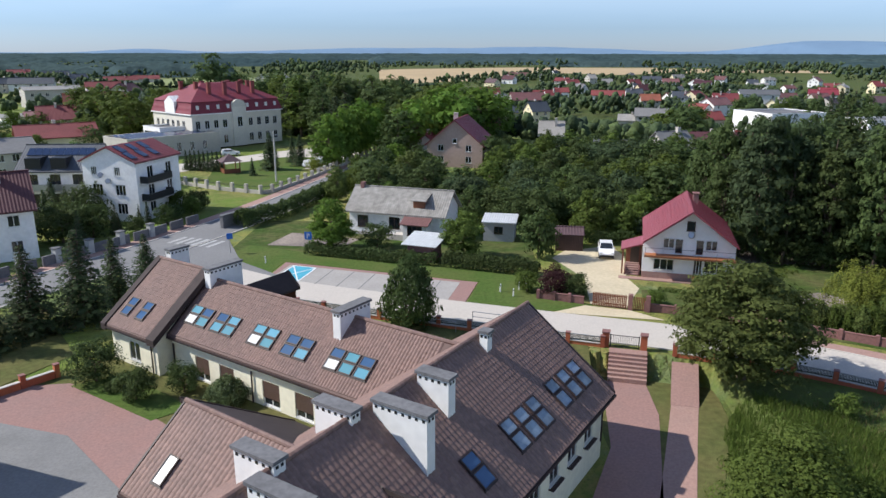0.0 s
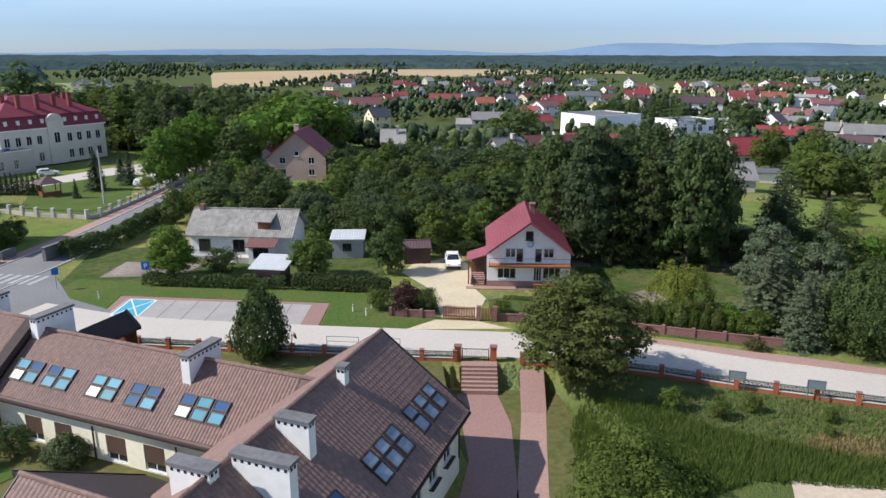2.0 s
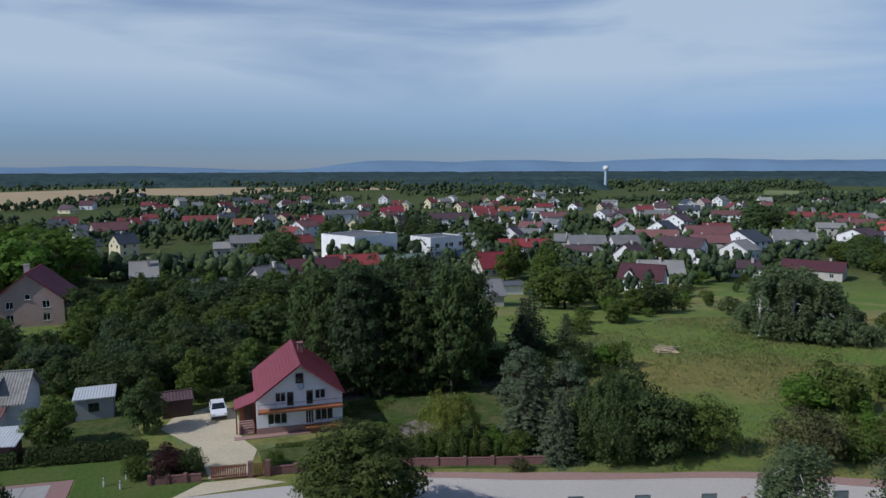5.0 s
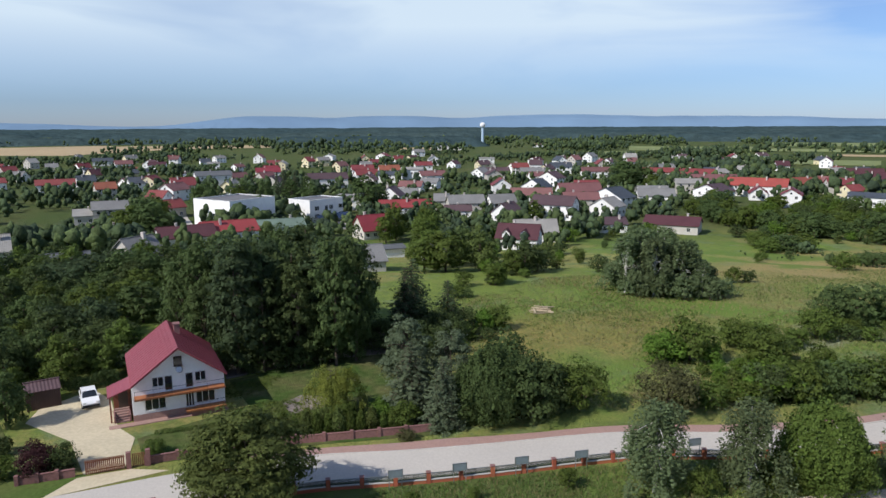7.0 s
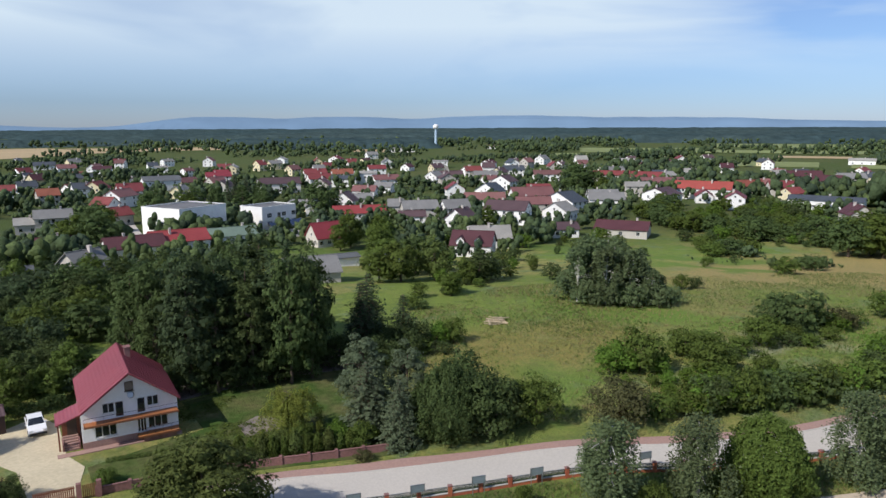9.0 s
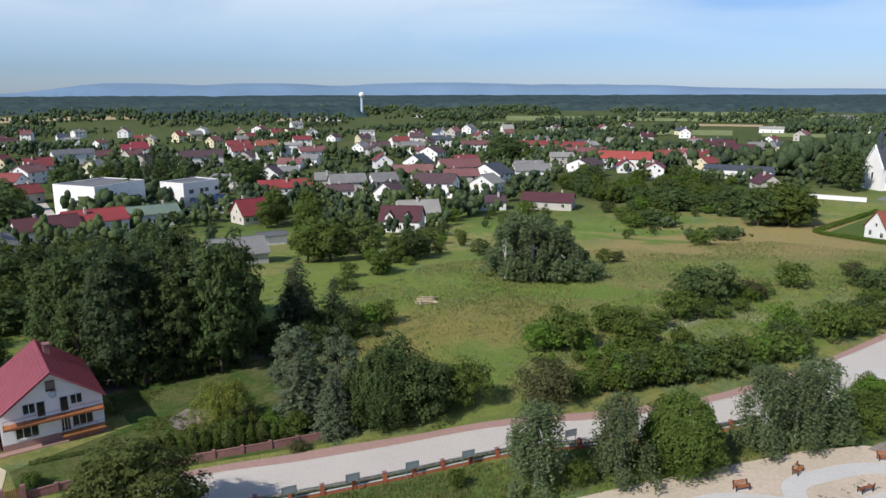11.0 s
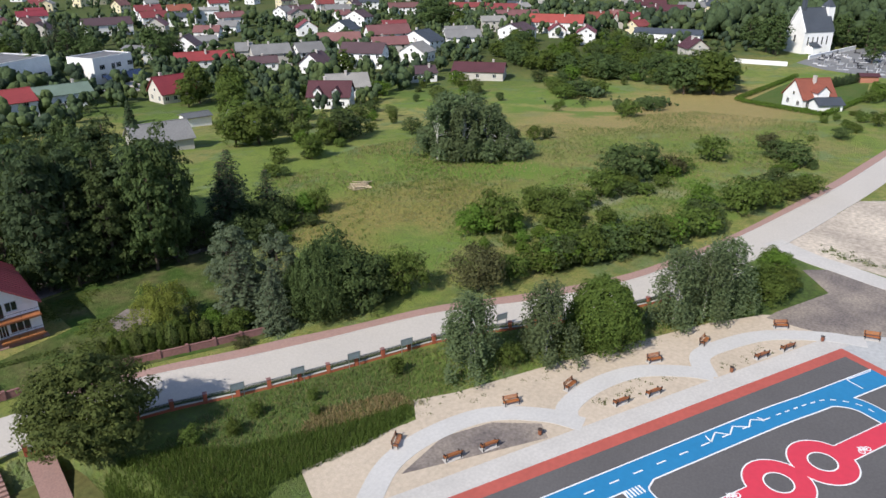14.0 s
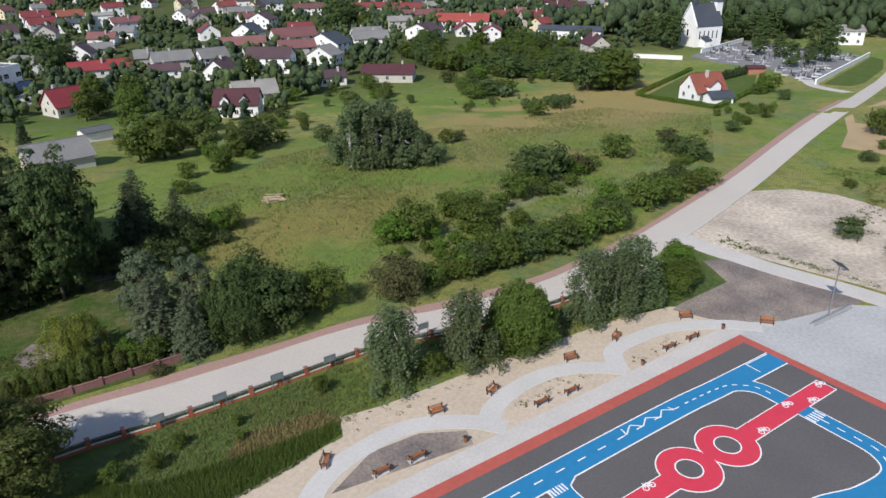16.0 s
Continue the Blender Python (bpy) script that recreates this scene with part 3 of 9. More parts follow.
g = strip(Geo(), NEAR_EDGE, 0, street, 0.06, 0.3)
tagged(part("road", g, M["asphalt"]), "pale worn asphalt side street", "road", "", "structure")
cut = [p for p in NEAR_EDGE if 22 < p[0] < 215]
g = strip(Geo(), cut, lambda x: street(x) + 0.16, lambda x: float(np.interp(x, [28, 40, 48, 70, 130], [6.5, 6.65, 5.9, 6.0, 6.2])), 0.1, 0.3)
tagged(part("pavement", g, M["paver_red"]), "dusty red brick footpath along the street", "pavement", "", "structure")
g = strip(Geo(), cut, street, lambda x: street(x) + 0.15, 0.12, 0.3)
strip(g, NEAR_EDGE[:80], -0.16, 0, 0.11, 0.15)
tagged(part("kerb", g, M["concrete"]), "pale concrete kerbs of the street", "kerb", "", "structure")
MAIN_ROAD = smooth_line([(-75, 12), (-52, 46), (-41, 64), (-31, 82), (-23, 101), (-15.5, 125), (-8, 152), (-1, 180), (10, 230), (30, 300)])
g = strip(Geo(), MAIN_ROAD, -3.3, 3.3, 0.04, 0.06)
tagged(part("road", g, M["asphalt_grey"]), "grey asphalt main street", "road", "", "structure")
g = strip(Geo(), MAIN_ROAD, 3.3, 3.45, 0.12, 0.15)
strip(g, MAIN_ROAD, -3.45, -3.3, 0.12, 0.15)
tagged(part("kerb", g, M["concrete"]), "concrete kerbs of the main street", "kerb", "", "structure")
g = strip(Geo(), MAIN_ROAD, 3.46, 5.2, 0.1, 0.12)
tagged(part("pavement", g, M["paver_red"]), "red paved footpath beside the main street", "pavement", "", "structure")
sheet("road", [(-34, 78), (-27.5, 66.5), (-23, 70), (-14.5, 65), (-14.0, 71.5), (-19.5, 77), (-24.6, 90)], 0.055, M["asphalt_grey"], "asphalt mouth of the street junction", thick=0.02, category="road")
TOWN_ROAD = [(94, 208), (101, 231), (118, 281), (138, 333), (168, 396)]
g = strip(Geo(), smooth_line(TOWN_ROAD), -3, 3, 0.12, 0.14)
tagged(part("road", g, M["asphalt"]), "pale asphalt town street between houses", "road", "", "structure")
sheet("pavement", [(138, 205), (165, 196), (170, 214), (158, 220), (134, 214)], 0.3, M["asphalt"], "asphalt yard with parked cars", thick=0.3, category="yard")
# crossing stripes and road marks of the junction
for i in range(6):
    o = Vector((-29.6, 86.6)) + Vector((1.05, -0.43)) * i
    d = Vector((0.43, 0.95))
    n2 = Vector((0.95, -0.43)) * 0.27
    q = [o + d * 1.5 + n2, o + d * 1.5 - n2, o - d * 1.5 - n2, o - d * 1.5 + n2]
    tagged(part("crossing_stripe", Geo().slab([(p.x, p.y, 0.066) for p in q], 0.006), M["paint_worn"]), "white zebra crossing stripe on asphalt", "road marking", "crossing stripes", "structure")

# parking lot with its bays
LOT = [(-15.0, 70.7), (3.1, 63.5), (4.6, 68.9), (-13.7, 75.5)]
sheet("pavement", [(-15.4, 70.9), (4.7, 62.8), (6.4, 68.9), (-14.4, 76.6)], 0.05, M["paver_red"], "red brick border of the parking bays", category="pavement")
sheet("pavement", LOT, 0.058, M["bay"], "pale paved parking bays", thick=0.03, category="car park")
_a, _b, _c, _d = [Vector(p) for p in LOT]
for i in range(1, 8):
    k = i / 8 + 0.02
    p, q = _a.lerp(_b, k), _d.lerp(_c, k)
    n2 = (_b - _a).normalized() * 0.05
    tagged(part("bay_line", Geo().slab([(v.x, v.y, 0.066) for v in (p - n2, p + n2, q + n2, q - n2)], 0.006), M["paver_grey"]), "thin grey line between parking bays", "road marking", "bay lines", "structure")
blue = [_a.lerp(_b, 0.02), _a.lerp(_b, 0.17), _d.lerp(_c, 0.17), _d.lerp(_c, 0.02)]
mid = sum(blue, Vector((0, 0))) / 4
sheet("bay_mark", [tuple(mid + (p - mid) * 0.94) for p in blue], 0.068, M["paint_sky"], "blue painted disabled parking bay", thick=0.006, category="road marking")
g = Geo()
for p, q in ((blue[0], blue[2]), (blue[1], blue[3]), (blue[0], blue[1]), (blue[1], blue[2]), (blue[2], blue[3]), (blue[3], blue[0])):
    p, q = mid + (p - mid) * 0.95, mid + (q - mid) * 0.95
    n2 = (q - p).normalized().orthogonal() * 0.07
    g.slab([(v.x, v.y, 0.076) for v in (p + n2, p - n2, q - n2, q + n2)][::-1], 0.005)
tagged(part("bay_mark", g, M["paint_white"]), "white crossed lines of the blue bay", "road marking", "", "structure")
# white dashed edge blocks by the school fence
g = Geo()
line = [p for p in NEAR_EDGE if -16 < p[0] < 29]
for i in range(len(line) - 1):
    a, b = Vector(line[i]), Vector(line[i + 1])
    t = (b - a).normalized()
    n2 = Vector((-t.y, t.x))
    k, L = 0.0, (b - a).length
    while k + 0.5 < L:
        for off in (0.12, 0.75):
            p, q = a + t * k + n2 * off, a + t * (k + 0.5) + n2 * off
            g.slab([(v.x, v.y, 0.042) for v in (p, q, q + n2 * 0.28, p + n2 * 0.28)], 0.006)
        k += 1.0
tagged(part("road_blocks", g, M["paint_worn"]), "white dashed paving blocks along the street edge", "road marking", "", "stuff")

# school yard: lawns, red paths, steps
for name_, pts, z, key, lab, cat in (
        ("lawn", [(12.8, 50.6), (22.4, 47.9), (21.4, 42.4), (17.4, 34.2), (12.0, 20), (8.0, 10), (4, 16), (12.4, 38)], 0.03, "lawn_dry", "dry mown strip of lawn in the school yard", "lawn"),
        ("pavement", [(14.4, 49.5), (17.5, 48.6), (17.0, 44), (13.4, 32), (9.5, 20), (5.5, 12), (2, 18), (8, 30), (12.6, 40)], 0.045, "paver_red", "red brick yard path", "path"),
        ("pavement", [(19.6, 48.6), (21.4, 48.1), (18.4, 40.6), (16.0, 34.4), (10.4, 20), (8.6, 21), (14.2, 35.2), (16.8, 41.6)], 0.045, "paver_red", "narrow red brick path between lawns", "path")):
    tagged(part(name_, Geo().slab([(x, y, z - YARD_DROP) for x, y in ccw(pts)], 0.06), M[key]), lab, cat, "", "structure")
sheet("lawn", [(-40, 40), (-24.5, 49.8), (-14, 62), (2, 57), (14, 52.8), (13, 47), (2, 40), (-25, 40)], 0.02, M["lawn_dry"], "worn lawn round the school", category="lawn")
sheet("pavement", [(-45, 30), (-27.8, 46.6), (-24.2, 47.0), (-16.4, 41.8), (-12, 38), (-14, 18), (-40, 10)], 0.045, M["paver_red"], "red and grey brick school yard", category="yard")
sheet("pavement", [(-40, 32), (-29, 42.5), (-21, 39.8), (-14.5, 33), (-16, 16), (-40, 14)], 0.055, M["paver_grey"], "grey brick middle of the yard", thick=0.02, category="yard")
sheet("lawn", [(-24.0, 46.6), (-16.6, 41.5), (-14.6, 43.2), (-17, 45.2), (-21, 48.4)], 0.06, M["lawn"], "strip of green lawn by the wall", category="lawn")
sheet("lawn", [(-36, 44), (-29, 46.5), (-26.2, 52), (-33.5, 62), (-41, 56)], 0.05, M["lawn_dry"], "worn lawn under the spruces", category="lawn")
ramp = Geo().slab([(18.3, 45.4, -1.44), (20.15, 44.9, -1.44), (21.75, 49.5, -0.25), (19.9, 50.05, -0.25)], 0.3)
tagged(part("pavement", ramp, M["paver_red"]), "red brick path rising to the street fence", "path", "", "structure")
for i in range(7):
    z = 0.08 - 0.2 * i
    o = Vector((15.3, 51.25)) - Vector((0.28, 0.96)) * (0.34 * i)
    r = Vector((0.96, -0.28)) * 2.9
    dn = Vector((0.28, 0.96)) * (0.9 if i == 0 else 0.36)
    q = [o, o + r, o + r + dn, o + dn]
    tagged(part("step", Geo().slab([(*p, z) for p in ccw([tuple(v) for v in q])], z + YARD_DROP + 0.2), M["paver_red"]), "red paved step of the yard stairs", "step", "yard steps", "structure")

# parking green and gardens across the street
sheet("lawn", [(-22, 78.5), (-15.6, 71.4), (-14.6, 76.8), (6.6, 69.1), (4.9, 62.9), (11, 60.6), (17, 60.4), (16.4, 62.2), (12.5, 63.6), (13, 71), (2.5, 75), (-12.5, 80.5), (-20, 84)], 0.035, M["lawn"], "bright green verge round the parking bays", category="lawn")
sheet("gravel_drive", [(16.4, 62.2), (19.4, 61.0), (22.3, 66.5), (22.0, 70.2), (24, 78), (23.6, 82.5), (17.5, 80.4), (15.6, 77.5), (17.6, 70)], 0.045, M["gravel"], "pale yellow gravel drive of the villa", category="drive")
sheet("gravel_drive", [(15.8, 61.9), (19.7, 60.4), (22, 57.9), (12.5, 60.2)], 0.04, M["gravel"], "dusty gravel mouth of the drive", category="drive")
sheet("lawn", [(22.4, 66.2), (20.9, 60.4), (31, 55.2), (45, 46), (52, 52), (56, 69), (47, 73.5), (36, 74.5), (34, 66)], 0.03, M["lawn_garden"], "rough garden lawn beside the villa", category="lawn")
sheet("dirt_patch", [(36, 75.2), (47, 73.6), (56, 69.2), (60, 74), (50, 78), (38, 80)], 0.05, M["dirt"], "bare leafy dirt under the trees", category="dirt")
sheet("lawn", [(-22, 80), (-12, 81), (2.5, 75.4), (13, 71.4), (14, 82), (12, 92), (-10, 96), (-21, 97)], 0.025, M["lawn_garden"], "farm yard grass and bare soil", category="lawn")
sheet("dirt_patch", [(36, 61), (39.5, 60.2), (41.4, 62.4), (39.6, 64.8), (36.8, 64)], 0.05, M["dirt"], "bare patch in the garden lawn", category="dirt")
sheet("dirt_patch", [(-18, 84), (-9, 82.5), (-7, 86.5), (-16, 90)], 0.045, M["dirt"], "bare soil in the farm yard", category="dirt")

# sand round the sports court
sheet("sand_ground", [(30.0, 31.0), (37.2, 28.2), (39.7, 27.0), (41.9, 28.7), (44.8, 26.1), (54.4, 20.0), (62.6, 14.4), (69.1, 9.8), (74, 5.2), (77.5, -2), (72.5, -8), (38, 14), (27, 26.5)], 0.03, M["sand"], "raw sandy soil beside the court", category="sand")
sheet("dirt_patch", [(73.4, 4.8), (75.2, 4.2), (83.2, -0.3), (88.4, 3.0), (91, -1), (88, -6), (86.2, -10.6), (84.6, -15), (82, -13.6), (75, -9.3), (73, -4), (72.9, 1.2)], 0.035, M["dirt"], "grey brown bare soil", category="dirt")
sheet("sand_ground", [(94.3, 2.4), (96.6, 5.6), (99, 5.0), (105.1, 3.1), (112, 1.0), (119.9, -1.3), (123.5, -7.3), (123.3, -13.9), (119, -20.4), (112, -27), (101, -29), (86, -26), (87.6, -17.6), (89.6, -11.6), (91.2, -6.4), (93.2, -0.4)], 0.03, M["sand_mixed"], "heap of raw sand on open ground", category="sand")
sheet("field", [(154.6, -16.2), (168, -18.2), (182, -18.4), (197, -24), (211, -29.4), (214, -40), (190, -48), (160, -44), (149, -31)], 0.05, M["field"], "dry tan field beside the road", category="field")
g = strip(Geo(), smooth_line([(232, -22.5), (243, -17.6), (255, -14.2), (264, -13)]), -1.8, 1.8, 0.1, 0.14)
tagged(part("road", g, M["concrete"]), "short pale side road by the cemetery", "road", "", "structure")
sheet("lawn", [(217.5, 31.5), (192.5, 10.3), (207, 8.6), (244, 2.4), (270, 2.6), (273, 23), (250, 27)], 0.06, M["lawn"], "mown lawn inside the hedge of the orange-roofed house", category="lawn")
sheet("lawn", [(257, -17.5), (250, -24.5), (262, -29.5), (300, -38.5), (325, -41), (334, -38)], 0.06, M["lawn"], "green grass before the cemetery wall", category="lawn")
g = strip(Geo(), smooth_line([(96, 7.5), (92.8, 2.8), (91, -1.4), (89.1, -5.7), (87.5, -10.4), (85.6, -15.5), (80, -27), (66, -48)]), -1.65, 1.65, 0.07, 0.1)
tagged(part("road", g, M["concrete"]), "pale concrete branch road", "road", "", "structure")
sheet("pavement", [(70.6, -2.3), (72.6, -0.9), (75.5, -6.5), (82.5, -13.5), (86, -25), (76, -45), (40, -52)], 0.04, M["apron"], "stained grey concrete apron of the court", category="pavement")


# ---- sports court, in its own axes: u along the long side, v across ----
PC, CU, CV = Vector((70.6, -2.45)), Vector((-0.857, 0.516)), Vector((-0.516, -0.857))


def court(u, v):
    p = PC + CU * u + CV * v
    return (p.x, p.y)


def court_rect(name, u0, v0, u1, v1, z, key, label, category="court marking"):
    return sheet(name, [court(u0, v0), court(u1, v0), court(u1, v1), court(u0, v1)], z, M[key], label, thick=0.004 if z > 0.05 else 0.05, category=category)


court_rect("court", 1.05, 1.15, 50, 34, 0.05, "asphalt_dark", "dark asphalt traffic training court", "court")
court_rect("court_border", 0, 0, 50, 1.15, 0.052, "paint_brick", "brick red border of the court")
court_rect("court_border", 0, 1.15, 1.05, 34, 0.052, "paint_brick", "brick red border of the court end")
court_rect("pavement", -1.2, -2.0, 50, 0, 0.048, "concrete", "pale concrete walk along the court", "pavement")


def court_ribbon(name, pts, width, z, key, label, steps=8):
    line = smooth_line(pts, steps)
    left, right = offset_line(line, width / 2), offset_line(line, -width / 2)
    g = Geo()
    for i in range(len(line) - 1):
        q = [court(*p) for p in (left[i], left[i + 1], right[i + 1], right[i])]
        g.slab([(*p, z) for p in ccw(q)], 0.004)
    return tagged(part(name, g, M[key]), label, "court marking", "", "structure")


def court_dashes(name, pts, width, dash, gap, z, label, steps=10):
    line = [Vector(p) for p in smooth_line(pts, steps)]
    k, acc, on, seg = 0, 0.0, True, []
    for a, b in zip(line, line[1:]):
        L = (b - a).length
        d = 0.0
        while d < L:
            need = (dash if on else gap) - acc
            take = min(need, L - d)
            if on:
                seg.append((a.lerp(b, d / L), a.lerp(b, (d + take) / L)))
            d += take
            acc += take
            if acc >= (dash if on else gap) - 1e-6:
                on, acc = not on, 0.0
    g = Geo()
    for p, q in seg:
        if (q - p).length < 0.02:
            continue
        n2 = (q - p).normalized().orthogonal() * (width / 2)
        g.slab([(*court(*v), z) for v in ccw([tuple(p + n2), tuple(q + n2), tuple(q - n2), tuple(p - n2)])[::1]][::1], 0.004)
    return tagged(part(name, g, M["paint_white"]), label, "court marking", "", "structure")


TRACK = [(60, 4.3), (46, 4.3), (30, 4.3), (16, 4.35), (10, 4.6), (1.0, 4.8)]
LEG = [(10.5, 4.6), (8.6, 5.1), (7.2, 6.6), (6.95, 9), (6.95, 14), (7.2, 17.6), (9, 19.6), (13, 19.4), (17, 18.2), (19.5, 19.5), (20, 24)]
LEFT_LEG = [(29.6, 4.6), (31, 5.6), (31.3, 8), (31.3, 14), (31, 22)]
TRACKS = ((TRACK, 2.15), (LEG, 1.75), (LEFT_LEG, 1.75))
for k, (pts, wd) in enumerate(TRACKS):
    court_ribbon("court_line", pts, wd + 0.26, 0.058 + 0.004 * k, "paint_white", "white edge line of the blue track")
for k, (pts, wd) in enumerate(TRACKS):
    court_ribbon("court_track", pts, wd, 0.070 + 0.004 * k, "paint_blue", "bright blue painted cycle track")
court_dashes("court_line", [(60, 4.3), (30, 4.3), (15.2, 4.36)], 0.12, 0.9, 1.4, 0.085, "white dashed centre line")
court_dashes("court_line", [(14.6, 4.35), (10.5, 4.6), (8.6, 5.1), (7.2, 6.6), (6.95, 8.4)], 0.12, 0.5, 0.5, 0.085, "white dashed bend line")
court_dashes("court_line", [(6.95, 12.6), (7.0, 16), (7.2, 17.6), (9, 19.6)], 0.12, 0.7, 0.7, 0.085, "white dashed line of the blue track")
zig = [(21.96, 3.57), (22.15, 4.35), (20.95, 3.62), (20.1, 4.38), (19.05, 3.72), (17.95, 4.42), (17.05, 3.78), (16.05, 4.42), (16.3, 3.85)]
for a, b in zip(zig, zig[1:]):
    court_dashes("court_line", [a, b], 0.12, 9, 1, 0.0895, "white zigzag line on the track", 2)
for i in range(5):
    court_rect("court_line", 6.15 + i * 0.36, 11.6, 6.33 + i * 0.36, 12.6, 0.0865, "paint_white", "white crossing stripe on the track")
for i in range(6):
    court_rect("court_line", 30.55 + i * 0.3, 5.4, 30.7 + i * 0.3, 6.2, 0.0865, "paint_white", "white crossing stripe on the track")


# inner frame at the end of the blue track
court_dashes("court_line", [(4.6, 3.75), (1.25, 3.85)], 0.1, 9, 1, 0.0858, "white frame line at the track end", 2)
court_dashes("court_line", [(4.6, 3.75), (4.6, 5.3)], 0.1, 9, 1, 0.0862, "white frame line at the track end", 2)


def bicycle_mark(u, v, s=0.62):
    """A painted bicycle: two wheels and a frame."""
    g = Geo()
    z = 0.0905
    for c in (-0.55, 0.55):
        for i in range(12):
            a0, a1 = 2 * math.pi * i / 12, 2 * math.pi * (i + 1) / 12
            q = [(u + c * s + r * s * math.cos(a), v + r * s * math.sin(a)) for r, a in ((0.46, a0), (0.46, a1), (0.3, a1), (0.3, a0))]
            g.slab([(*p, z) for p in ccw([court(*p) for p in q])], 0.003)
    bars = [((-0.55, 0), (-0.2, -0.62)), ((-0.2, -0.62), (0.35, -0.62)), ((0.55, 0), (0.3, -0.85)), ((-0.2, -0.62), (0.0, 0.0)), ((0.0, 0.0), (0.35, -0.62)), ((-0.55, 0), (0.0, 0.0))]
    for k, (a, b) in enumerate(bars):
        a, b = Vector(a) * s, Vector(b) * s
        n2 = (b - a).normalized().orthogonal() * 0.05
        g.slab([(*p, z + 0.0002 * (k + 1)) for p in ccw([court(u + w_.x, v + w_.y) for w_ in (a + n2, b + n2, b - n2, a - n2)])], 0.003)
    tagged(part("bicycle_mark", g, M["paint_white"]), "white painted bicycle sign on the crimson lane", "court marking", "bicycle marks", "structure")


for u, v in ((1.95, 9.75), (4.8, 10.75), (7.3, 9.75), (12.3, 10.65), (25.4, 9.5)):
    bicycle_mark(u, v)


def disc(name, u, v, r, z, key, label, sides=40):
    pts = [court(u + r * math.cos(2 * math.pi * i / sides), v + r * math.sin(2 * math.pi * i / sides)) for i in range(sides)]
    return sheet(name, pts, z, M[key], label, thick=0.004, category="court marking")


RINGS = ((16.4, 10.0), (21.3, 10.0))
for u, v in RINGS:
    disc("court_line", u, v, 2.62, 0.0625 + 0.0001 * u, "paint_white", "white rim of the red roundabout")
court_rect("court_line", 1.5, 9.12, 14.6, 11.08, 0.0685, "paint_white", "white edge of the red lane")
court_rect("court_line", 23, 9.12, 31, 11.08, 0.0685, "paint_white", "white edge of the red lane")
court_rect("court_lane", 1.6, 9.22, 15, 10.98, 0.0835, "paint_red", "crimson painted lane")
court_rect("court_lane", 22.6, 9.22, 30.2, 10.98, 0.0835, "paint_red", "crimson painted lane")
for u, v in RINGS:
    disc("court_lane", u, v, 2.5, 0.0725 + 0.0003 * u, "paint_red", "crimson painted roundabout")
for u, v in RINGS:
    disc("court_line", u, v, 1.12, 0.0895, "paint_white", "white rim of the roundabout island")
    disc("court_island", u, v, 1.0, 0.0945, "asphalt_dark", "dark asphalt roundabout island")

# curved concrete paths and soil islands
for kz, pts in enumerate(([(29, 24.4), (34, 25.7), (38.6, 24.9), (43.3, 22.3), (45.8, 18.1), (46.3, 14.8)], [(45.9, 15.8), (48, 16.8), (52.2, 15.9), (56.2, 13.5), (58.5, 9.9), (59.3, 7.2)], [(58.8, 7.6), (62, 9.0), (65.5, 7.4), (69.5, 4.2), (72.3, -1), (73, -4.5)])):
    g = strip(Geo(), smooth_line(pts, 8), -0.95, 0.95, 0.056 + 0.005 * kz, 0.06)
    tagged(part("pavement", g, M["path_pale"]), "curved pale concrete path", "path", "", "structure")
sheet("dirt_patch", [(33.6, 24.3), (38.9, 23.9), (42.6, 21.4), (44.6, 17.8), (43.2, 16.6)], 0.052, M["dirt"], "bare soil island between paths", category="dirt")


# ---- trees ----
def leaf_mesh(name, centers, normals, sizes, mat, seed, long=1.35):
    """Small bent leaf plates at the centres, each an island of its own."""
    r = np.random.RandomState(seed)
    c, n, s = np.asarray(centers, float), np.asarray(normals, float), np.asarray(sizes, float)[:, None]
    n = n / (np.linalg.norm(n, axis=1, keepdims=True) + 1e-9)
    a = np.cross(n, r.normal(size=c.shape))
    a /= np.linalg.norm(a, axis=1, keepdims=True) + 1e-9
    b = np.cross(n, a)
    k = len(c)
    v = np.empty((k, 3, 3))
    v[:, 0] = c + a * s * long - n * s * 0.3
    v[:, 1], v[:, 2] = c - a * s * 0.75 + b * s * 0.95, c - a * s * 0.75 - b * s * 0.95
    me = bpy.data.meshes.new(name)
    me.vertices.add(3 * k)
    me.vertices.foreach_set("co", v.reshape(-1))
    me.loops.add(3 * k)
    me.loops.foreach_set("vertex_index", np.arange(3 * k, dtype=np.int32))
    me.polygons.add(k)
    me.polygons.foreach_set("loop_start", np.arange(0, 3 * k, 3, dtype=np.int32))
    me.materials.append(mat)
    me.update(calc_edges=True)
    me.validate()
    return me


